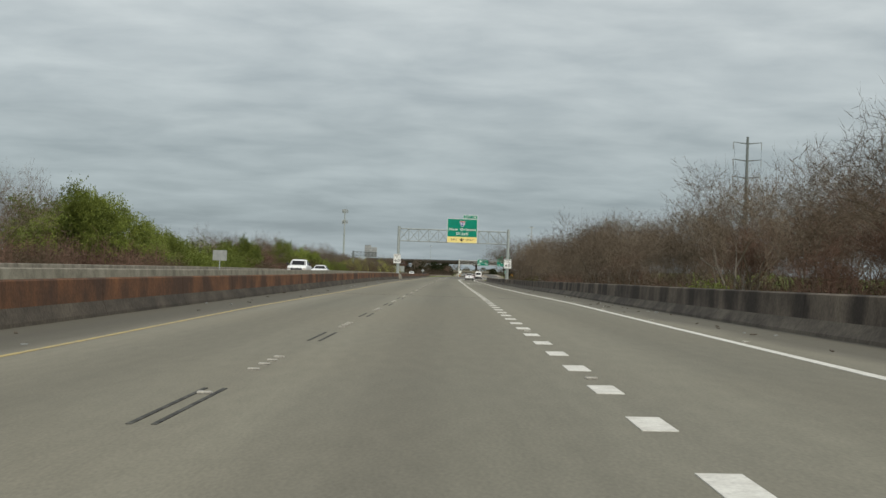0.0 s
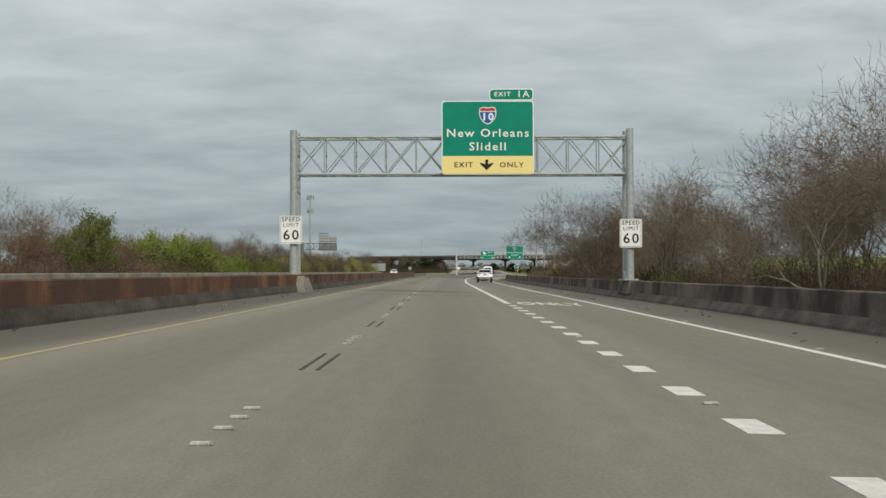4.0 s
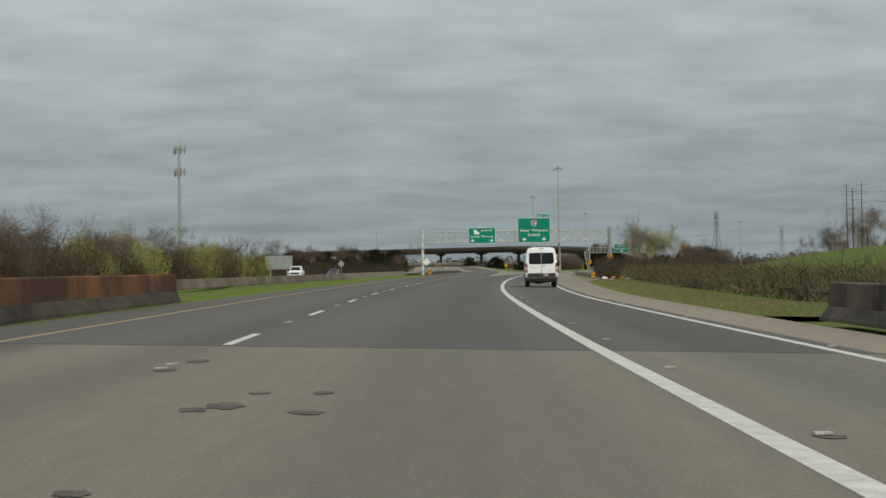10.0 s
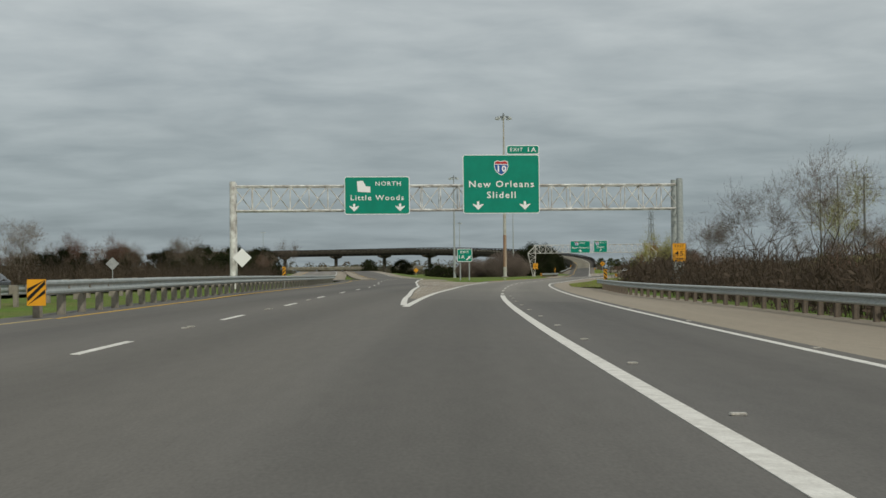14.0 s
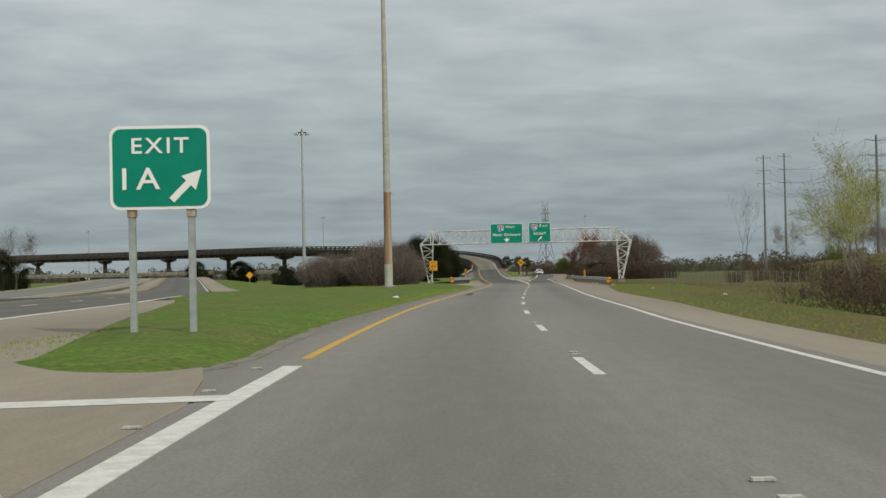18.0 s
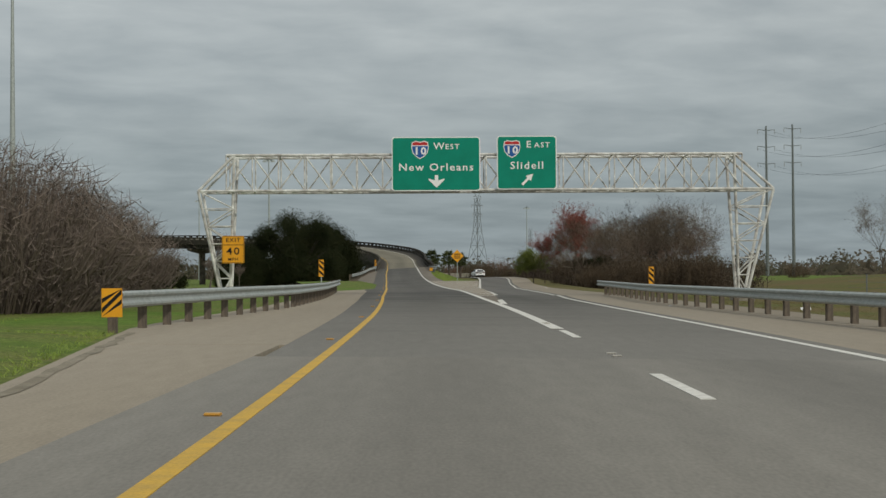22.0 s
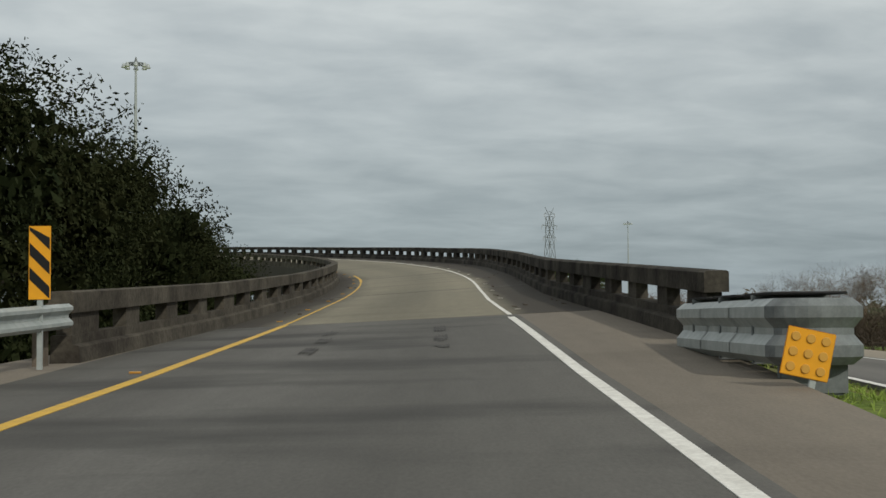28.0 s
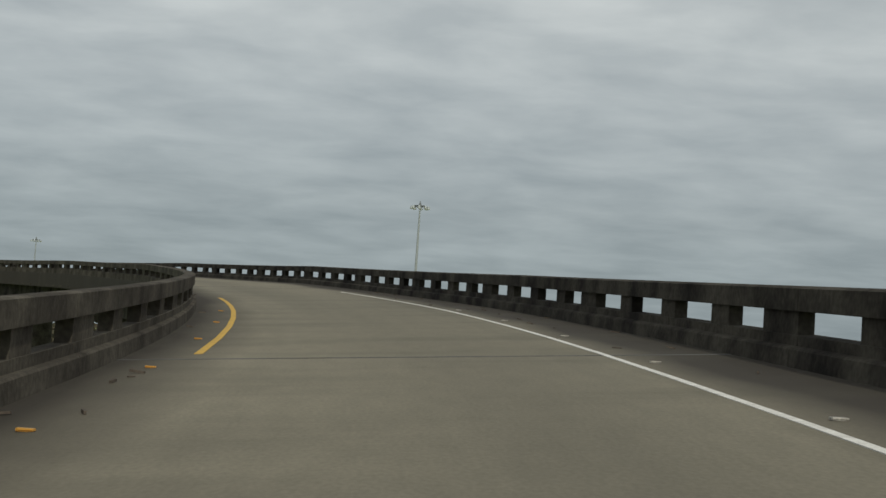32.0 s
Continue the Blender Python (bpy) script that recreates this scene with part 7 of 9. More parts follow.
for _ in range(80):
    q = rg.uniform(690, 960)
    plant(rg.choice(green_scrub + green_scrub + scrub + bare), q, rg.uniform(66, 115), rg.uniform(0.8, 1.5), rg, "hedge along the bank's crest")
# grove beside the eastbound exit
for _ in range(30):
    q = rg.uniform(858, 948)
    plant(rg.choice(bare + redt), q, SHLD_R(q) + rg.uniform(5, 18), rg.uniform(0.72, 0.98), rg, "grove beside the exit road")
for x_, y_, k in ((108.7, 882.6, 1.12), (110.5, 886.5, 0.95), (106.5, 888.5, 0.75)):
    plant_at(maple[0], x_, y_, k, rg, "grove beside the exit road")
for x_, y_, k in ((112.1, 872.0, 1.0), (113.5, 865.5, 0.9), (116.0, 876.5, 0.95)):
    plant_at(snag, x_, y_, k, rg, "grove beside the exit road")
for q, e_, k in ((862, 5.0, .36), (870, 6.5, .42), (884, 5.5, .4), (897, 5.0, .34), (912, 6.0, .4), (926, 5.5, .38)):
    plant(rg.choice(far_oaks), q, SHLD_R(q) + e_, k, rg, "dark evergreen clumps beside the exit road", label="low dark evergreen oak growing among the bare scrub")
plant_at(willow[0], 107.0, 894.5, 0.62, rg, "grove beside the exit road")
for _ in range(64):
    q = rg.uniform(852, 1000)
    plant(rg.choice(scrub[:2]), q, SHLD_R(q) + rg.uniform(3.6, 15), rg.uniform(0.7, 1.2) * (0.8 if q > 930 else 1), rg, "scrub beside the exit road")
for _ in range(12):
    q = rg.uniform(935, 1015)
    plant(rg.choice(bare), q, SHLD_R(q) + rg.uniform(3.5, 12), rg.uniform(0.45, 0.62), rg, "low trees beside the exit road")
# left of the ramp
for s_, d_, k in ((773, -15.6, 1.22), (783, -15.0, 1.0), (791, -17.5, 0.85), (777, -22.5, 0.95)):
    plant(dome_bush, s_, d_, k, rg, "rounded bushes in the grass")
for s_, d_, k in ((931, -16.0, 1.38), (940, -13.8, 1.25), (955, -12.3, 1.15), (980, -11.8, 1.08), (926, -24, 0.82), (950, -24, 0.85)):
    plant(rg.choice(oaks), s_, d_, k, rg, "oaks beside the ramp")
for s_, d_, k in ((990, -40, .8), (985, -52, .75), (980, -63, .8), (992, -75, .7)):
    plant(rg.choice(far_oaks), s_, d_, k, rg, "dark trees beyond the ramp")
for x_, y_, k in ((-3.5, 818, 1.0), (-10.5, 824, 1.05), (-18, 820, 1.1), (-27, 826, 1.05), (-37, 822, 1.1), (-48, 828, 1.0), (48, 905, 0.5), (52, 912, 0.45)):
    plant_at(rg.choice(far_oaks), x_, y_, k, rg, "dark trees beyond the opposing road")
for _ in range(24):
    plant_at(rg.choice(redt + bare), rg.uniform(-80, -4), rg.uniform(832, 872), rg.uniform(0.78, 0.98), rg, "grove beyond the opposing road")
for s_, d_, k in ((906, -25.5, .95),):
    plant(cypress, s_, d_, k, rg, "cypresses in the grass")
for s_, d_, k in ((898, -29, .8), (904, -25.0, .9), (892, -36, .7), (913, -22.5, .7)):
    plant(grey_sapling, s_, d_, k, rg, "small grey trees in the grass")
for s_, d_, k in ((990, 9.3, 0.98), (997, 14.3, 0.98), (1004, 18.5, 0.95)):
    plant(palm, s_, d_, k, rg, "palms beside the ramp")
for _ in range(14):
    plant(rg.choice(scrub), rg.uniform(1000, 1100), rg.uniform(20, 60), rg.uniform(1.0, 1.5), rg, "scrub beyond the ramp")


# far woods all round
def far_woods():
    rng = random.Random(17)
    pen = Pen()
    for _ in range(3000):
        a = rng.uniform(0, 1)
        if a < 0.62:
            x, y = rng.uniform(-900, 900), rng.uniform(1330, 1700)
        elif a < 0.8:
            x, y = rng.uniform(-420, -130), rng.uniform(200, 1350)
        else:
            x, y = rng.uniform(260, 620), rng.uniform(200, 1350)
        h = rng.uniform(5, 11)
        r = rng.uniform(3.5, 7)
        c = Vector((x, y, -0.5))
        for _k in range(72):
            az, z = rng.uniform(0, 6.283), rng.random() ** 1.3
            k = math.sqrt(max(0.0, 1 - z ** 2.2)) * rng.uniform(0.6, 1.05)
            q = c + Vector((math.cos(az) * r * k, math.sin(az) * r * k, z * h))
            pen.leaf(q, rng.uniform(0.5, 1.1), rng)
        for _k in range(5):
            pen.leaf(c + Vector((rng.gauss(0, r * .35), rng.gauss(0, r * .35), h * rng.uniform(0.15, 0.5))), r * rng.uniform(0.3, 0.5), rng)
    ob = raw("far_woods", pen.v, pen.f, material("far_wood_foliage", (0.085, 0.068, 0.048), 0.95, col2=(0.05, 0.055, 0.03), scale=0.02))
    return tagged(ob, "distant brown and dark green woods along the horizon", "woods", kind="stuff")


far_woods()


# grass tufts beside the paving
def grass_tufts():
    rng = random.Random(23)
    pen = Pen()
    zones = [(622, 752, lambda s: LEFT_B(s) - 0.1, lambda s: max(LEFT_B(s) - 5.5, GORE_L(s) + 5.2 if s < 712 else -99), 24000), (622, 760, lambda s: LEFT_B(s) - 4, lambda s: max(LEFT_B(s) - 16, GORE_L(s) + 5.4 if s < 712 else -99), 9000),
             (590, 735, lambda s: SHLD_R(s) + 0.1, lambda s: SHLD_R(s) + 6, 9000), (386, 505, lambda s: main_l(s) - 0.1, lambda s: main_l(s) - 2.6, 9000),
             (812, 880, lambda s: LEFT_B(s) - 0.2, lambda s: LEFT_B(s) - 8, 9000), (878, 925, lambda s: 2.85, lambda s: 6.5, 9000), (380, 470, lambda s: SHLD_R(s), lambda s: SHLD_R(s) + 3, 3500)]
    for s0, s1, f0, f1, n in zones:
        ss = np.array([rng.uniform(s0, s1) for _ in range(n)])
        tt = np.array([rng.random() ** 1.4 for _ in range(n)])
        P_ = [at(a, f0(a) + (f1(a) - f0(a)) * t, 0, False) for a, t in zip(ss, tt)]
        zs_, _, _ = ground_height(np.array([p.x for p in P_]), np.array([p.y for p in P_]))
        for p, z in zip(P_, zs_):
            b = Vector((p.x, p.y, max(z, p.z) - 0.02))
            hh = rng.uniform(0.04, 0.12)
            pen.ribbon(b, b + Vector((rng.gauss(0, .05), rng.gauss(0, .05), hh)), 0.007, rng)
            pen.ribbon(b, b + Vector((rng.gauss(0, .06), rng.gauss(0, .06), hh * 0.8)), 0.007, rng)
    ob = raw("grass_tufts", pen.v, pen.f, material("grass_blades", (0.20, 0.31, 0.05), 0.9, col2=(0.26, 0.26, 0.08), scale=0.25, amount=0.5))
    tagged(ob, "uneven green grass tufts along the paving", "grass", kind="stuff")
    # clover flowers
    pen = Pen()
    for _ in range(700):
        s_ = rng.uniform(630, 735)
        d_ = LEFT_B(s_) - rng.uniform(1.5, 13)
        p = at(s_, d_, 0, False)
        if noise.noise(Vector((p.x * 0.25, p.y * 0.25, 0))) > 0.05:
            z = ground_z(p.x, p.y)
            for _k in range(2):
                pen.leaf(Vector((p.x, p.y, z + rng.uniform(0.05, 0.11))), 0.012, rng)
    ob = raw("clover_flowers", pen.v, pen.f, SIGN_WHITE)
    tagged(ob, "small white clover flowers scattered in the grass", "flowers", kind="stuff")



def dry_grass():
    rng = random.Random(29)
    pen = Pen()
    n = 15000
    ss = [rng.uniform(640, 835) for _ in range(n)]
    P_ = [at(a, SHLD_R(a) + 0.5 + rng.random() ** 0.9 * (13 if a < 735 else 9), 0, False) for a in ss]
    zs_, _, _ = ground_height(np.array([p.x for p in P_]), np.array([p.y for p in P_]))
    for p, z in zip(P_, zs_):
        b = Vector((p.x, p.y, z - 0.02))
        for _ in range(2):
            pen.ribbon(b, b + Vector((rng.gauss(0, .12), rng.gauss(0, .12), rng.uniform(0.03, 0.10))), 0.008, rng)
    ob = raw("dry_grass", pen.v, pen.f, material("dry_grass_blades", (0.20, 0.17, 0.07), 0.95, rand=0.2, col2=(0.10, 0.10, 0.035), scale=0.12, amount=0.6))
    tagged(ob, "dry brown grass on the verge below the bank", "grass", kind="stuff")


dry_grass()

grass_tufts()

# ---- vehicles: each stands with its rear bumper at y = 0, facing along +y ----
PAINT = material("car_paint", (0.88, 0.89, 0.89), 0.25, col2=(0.82, 0.83, 0.82), scale=1.2, fine=0.02)
PAINT_DARK = material("dark_car_paint", (0.03, 0.032, 0.036), 0.25, col2=(0.05, 0.05, 0.052), scale=1.5)
GLASS_DARK = material("tinted_glass", (0.012, 0.013, 0.015), 0.06, col2=(0.016, 0.017, 0.019), scale=2.0)
CLADDING = material("black_trim_plastic", (0.035, 0.036, 0.038), 0.62, col2=(0.055, 0.054, 0.052), scale=4.0, fine=0.03)
TYRE_M = material("tyre_rubber", (0.022, 0.022, 0.022), 0.85, col2=(0.045, 0.043, 0.04), scale=6.0, fine=0.02)
RIM_M = material("alloy_rim", (0.30, 0.30, 0.31), 0.35, 0.8, col2=(0.20, 0.20, 0.20), scale=5.0)
CHROME = material("chrome_trim", (0.62, 0.63, 0.64), 0.18, 1.0, col2=(0.52, 0.53, 0.54), scale=4.0)
SILVER_M = material("silver_plastic", (0.42, 0.42, 0.41), 0.45, 0.2, col2=(0.34, 0.34, 0.33), scale=4.0)
LAMP_RED = material("red_lamp_lens", (0.26, 0.006, 0.008), 0.2, col2=(0.16, 0.004, 0.005), scale=9.0)
LAMP_CLEAR = material("clear_lamp_lens", (0.62, 0.60, 0.56), 0.15, col2=(0.42, 0.36, 0.32), scale=14.0)
PLATE_M = material("plate_white", (0.66, 0.65, 0.58), 0.4, col2=(0.55, 0.55, 0.50), scale=8.0)
SEAM = material("panel_gap", (0.05, 0.05, 0.052), 0.8, col2=(0.07, 0.07, 0.07), scale=8.0)

PW = 3.6


class Shell:
    """A body given by level slices: height, half width, rear end, rear corner, front end, front corner."""

    def __init__(self, slices):
        a = np.array(slices, float)
        self.z, self.v = a[:, 0], a[:, 1:]

    def level(self, z):
        return [float(np.interp(z, self.z, self.v[:, k])) for k in range(5)]

    def side(self, sgn, y, z, lift=0.006):
        w, yr, cr, yf, cf = self.level(z)
        x = w
        if y < yr + cr:
            q = min(1.0, max(0.0, (yr + cr - y) / cr))
            x = w * (1 - q ** PW) ** (1 / PW)
        elif y > yf - cf:
            q = min(1.0, max(0.0, (y - yf + cf) / cf))
            x = w * (1 - q ** PW) ** (1 / PW)
        return Vector((sgn * (x + lift), y, z))

    def rear(self, x, z, lift=0.006):
        w, yr, cr, yf, cf = self.level(z)
        q = min(0.9995, abs(x) / w)
        return Vector((x, yr + cr - cr * (1 - q ** PW) ** (1 / PW) - lift, z))

    def front(self, x, z, lift=0.006):
        w, yr, cr, yf, cf = self.level(z)
        q = min(0.9995, abs(x) / w)
        return Vector((x, yf - cf + cf * (1 - q ** PW) ** (1 / PW) + lift, z))

    def outline(self, z, side_pts):
        w, yr, cr, yf, cf = self.level(z)
        out = []
        angs = [radians(a) for a in (-90, -84, -76, -66, -54, -40, -24, -8, 8, 24, 40, 54, 66, 76, 84, 90)]
        e = 2 / PW
        for a in angs:
            s_, c_ = math.sin(a), math.cos(a)
            out.append((w * math.copysign(abs(s_) ** e, s_), yr + cr - cr * max(0, c_) ** e))
        for k in range(1, side_pts):
            out.append((w, yr + cr + (yf - cf - yr - cr) * k / side_pts))
        for a in reversed(angs):
            s_, c_ = math.sin(a), math.cos(a)
            out.append((w * math.copysign(abs(s_) ** e, s_), yf - cf + cf * max(0, c_) ** e))
        for k in range(side_pts - 1, 0, -1):
            out.append((-w, yr + cr + (yf - cf - yr - cr) * k / side_pts))
        return out

    def mesh(self, name, z0, z1, mat, root, axles=(), arch=0.42, hub=0.36, label="", step=0.035, cap=True, side_pts=56):
        zs = sorted(set([z0, z1] + [float(q) for q in self.z if z0 < q < z1] + [float(q) for q in np.arange(z0 + step, z1 - 0.01, step)]))
        verts, faces = [], []
        n = None
        for z in zs:
            o = self.outline(z, side_pts)
            n = len(o)
            verts += [(x, y, z) for x, y in o]
        for i in range(len(zs) - 1):
            for k in range(n):
                j = (k + 1) % n
                f = (i * n + k, i * n + j, (i + 1) * n + j, (i + 1) * n + k)
                c = [sum(verts[q][m] for q in f) / 4 for m in range(3)]
                if any((c[1] - y) ** 2 + (c[2] - hub) ** 2 < arch ** 2 for y in axles) and abs(c[0]) > 0.6:
                    continue
                faces.append(f)
        if cap:
            faces.append(tuple(range((len(zs) - 1) * n, len(zs) * n)))
            faces.append(tuple(reversed(range(n))))
        return raw(name, verts, faces, mat, root, label, smooth=True)

    def patch(self, name, face, rows, mat, root, label="", cols=10, lift=0.007, per=4, sgn=1):
        """A panel lying on the shell; rows give height and its two ends at that height."""
        fn = {"rear": lambda a, z, l: self.rear(a, z, l), "front": lambda a, z, l: self.front(a, z, l),
              "side": lambda a, z, l: self.side(sgn, a, z, l)}[face]
        rr = []
        for (za, a0, a1), (zb, b0, b1) in zip(rows, rows[1:]):
            for k in range(per):
                t = k / per
                rr.append((za + (zb - za) * t, a0 + (b0 - a0) * t, a1 + (b1 - a1) * t))
        rr.append(rows[-1])
        verts, faces = [], []
        for z, a, b in rr:
            verts += [fn(a + (b - a) * k / cols, z, lift) for k in range(cols + 1)]
        m, n = len(rr), cols + 1
        flipped = (face == "rear") != (sgn > 0 and face == "side")
        for i in range(m - 1):
            for k in range(cols):
                f = (i * n + k, i * n + k + 1, (i + 1) * n + k + 1, (i + 1) * n + k)
                faces.append(f)
        # turned-in rim
        rim = [k for k in range(n)] + [i * n + cols for i in range(1, m)] + [(m - 1) * n + k for k in range(cols - 1, -1, -1)] + [i * n for i in range(m - 2, 0, -1)]
        base = len(verts)
        k2 = 0
        for q in rim:
            i, k = divmod(q, n)
            z, a, b = rr[i]
            verts.append(fn(a + (b - a) * k / cols, z, -0.012))
        for k in range(len(rim)):
            j = (k + 1) % len(rim)
            faces.append((rim[k], rim[j], base + j, base + k))
        ob = raw(name, verts, faces, mat, root, label)
        return ob


def tyre_mesh(r, w):
    prof = [(r * 0.66, -w * 0.46), (r * 0.80, -w * 0.5), (r * 0.93, -w * 0.49), (r * 0.99, -w * 0.40), (r, -w * 0.2), (r, w * 0.2),
            (r * 0.99, w * 0.40), (r * 0.93, w * 0.49), (r * 0.80, w * 0.5), (r * 0.66, w * 0.46)]
    n, verts, faces = 32, [], []
    for k in range(n):
        a = 2 * math.pi * k / n
        verts += [(x, q * math.cos(a), q * math.sin(a)) for q, x in prof]
    p = len(prof)
    for k in range(n):
        j = (k + 1) % n
        for i in range(p):
            faces.append((k * p + i, j * p + i, j * p + (i + 1) % p, k * p + (i + 1) % p))
    return verts, faces


def wheel(root, x, y, r, w, spokes=5):
    sg = 1 if x > 0 else -1
    vs, fs = tyre_mesh(r, w)
    vs = [(sg * a + x, b + y, c + r) for a, b, c in vs]
    hub = empty("wheel")
    hub.parent = root
    raw("tyre", vs, fs, TYRE_M, hub, smooth=True)
    bm = bmesh.new()
    face = x + sg * w * 0.40
    tube(bm, (x - sg * w * 0.3, y, r), (face - sg * 0.05, y, r), r * 0.66, n=28)
    tube(bm, (face - sg * 0.05, y, r), (face + sg * 0.01, y, r), r * 0.13, n=12)
    for k in range(spokes):
        a = 2 * math.pi * k / spokes + 0.3
        bar(bm, (face - sg * 0.005, y, r), (face - sg * 0.0, y + r * 0.64 * math.cos(a), r + r * 0.64 * math.sin(a)), 0.035, r * 0.20)
    obj("rim", bm, RIM_M, hub)


def arch_trim(root, shell, y, hub, r, mat, width=0.07, z_low=0.3):
    for sg in (-1, 1):
        verts, faces = [], []
        n = 28
        for k in range(n + 1):
            a = math.pi * (-0.12 + 1.24 * k / n)
            for q, lift in ((r - 0.03, -0.05), (r - 0.02, 0.018), (r + width * 0.8, 0.020), (r + width, -0.01)):
                yy, z = y + q * math.cos(a), hub + q * math.sin(a)
                verts.append(shell.side(sg, yy, max(z_low - 0.08, z), lift))
        for k in range(n):
            for i in range(3):
                faces.append((k * 4 + i, (k + 1) * 4 + i, (k + 1) * 4 + i + 1, k * 4 + i + 1))
        raw("wheel_arch_trim", verts, faces, mat, root, smooth=True)


def underside(root, w, y0, y1, z0, z1):
    bm = bmesh.new()
    box(bm, -w, y0, z0, w, y1, z1, 0.04)
    tube(bm, (0.2, y0 - 0.05, z0 + 0.02), (0.2, y0 + 1.6, z0 + 0.02), 0.06, n=8)
    box(bm, -0.45, y0 + 0.15, z0 - 0.07, 0.1, y0 + 0.6, z0 + 0.05, 0.05)
    obj("underbody", bm, TYRE_M, root)


def plate_bars(root, x, y, z, w, h, mat_frame):
    bm = bmesh.new()
    box(bm, x - w / 2 - 0.015, y - 0.008, z - h / 2 - 0.015, x + w / 2 + 0.015, y + 0.012, z + h / 2 + 0.015, 0.004)
    pl = obj("number_plate", bm, mat_frame, root)
    bm = box(bmesh.new(), x - w / 2, y - 0.013, z - h / 2, x + w / 2, y - 0.008, z + h / 2)
    obj("plate_face", bm, PLATE_M, pl)
    for k in (-1, 1):
        bm = box(bmesh.new(), x + k * w * 0.24 - w * 0.17, y - 0.017, z - h * 0.22, x + k * w * 0.24 + w * 0.17, y - 0.0135, z + h * 0.2)
        obj("plate_bar", bm, SEAM, pl)


def door_mirror(root, x, y, z, w=0.2, h=0.16, chrome=False):
    sg = 1 if x > 0 else -1
    bm = bmesh.new()
    r = bmesh.ops.create_uvsphere(bm, u_segments=14, v_segments=10, radius=0.5)
    for v in r["verts"]:
        v.co = Vector((math.copysign(abs(v.co.x * 2) ** 0.6, v.co.x) * w / 2, v.co.y * 0.16 if v.co.y > 0 else v.co.y * 0.05, math.copysign(abs(v.co.z * 2) ** 0.6, v.co.z) * h / 2))
        v.co += Vector((x + sg * (0.08 + w / 2), y, z))
    bar(bm, (x - sg * 0.04, y + 0.02, z - h * 0.25), (x + sg * 0.12, y + 0.02, z - h * 0.2), 0.05, 0.05)
    mir = obj("door_mirror", bm, CLADDING, root, smooth=True)
    bm = box(bmesh.new(), x + sg * (0.08 + w / 2) - w * 0.4, y - 0.034, z - h * 0.36, x + sg * (0.08 + w / 2) + w * 0.4, y - 0.026, z + h * 0.36, 0.003)
    obj("mirror_glass", bm, GLASS_DARK, mir)


def seam_line(name, shell, face, pts, root, width=0.008, mat=None, sgn=1, lift=0.002):
    """A panel gap drawn as a narrow ribbon lying on the shell."""
    fn = {"rear": lambda a, z: shell.rear(a, z, lift), "side": lambda a, z: shell.side(sgn, a, z, lift)}[face]
    dense = []
    for (a0, z0), (a1, z1) in zip(pts, pts[1:]):
        n = max(2, int(math.hypot(a1 - a0, z1 - z0) / 0.06))
        dense += [(a0 + (a1 - a0) * k / n, z0 + (z1 - z0) * k / n) for k in range(n)]
    dense.append(pts[-1])
    verts, faces = [], []
    for i, (a, z) in enumerate(dense):
        p, q = dense[max(0, i - 1)], dense[min(len(dense) - 1, i + 1)]
        L = math.hypot(q[0] - p[0], q[1] - p[1]) or 1
        nx, nz = -(q[1] - p[1]) / L * width / 2, (q[0] - p[0]) / L * width / 2
        verts += [fn(a + nx, z + nz), fn(a - nx, z - nz)]
    for i in range(len(dense) - 1):
        faces.append((2 * i, 2 * i + 2, 2 * i + 3, 2 * i + 1))
    return raw(name, verts, faces, mat or SEAM, root)


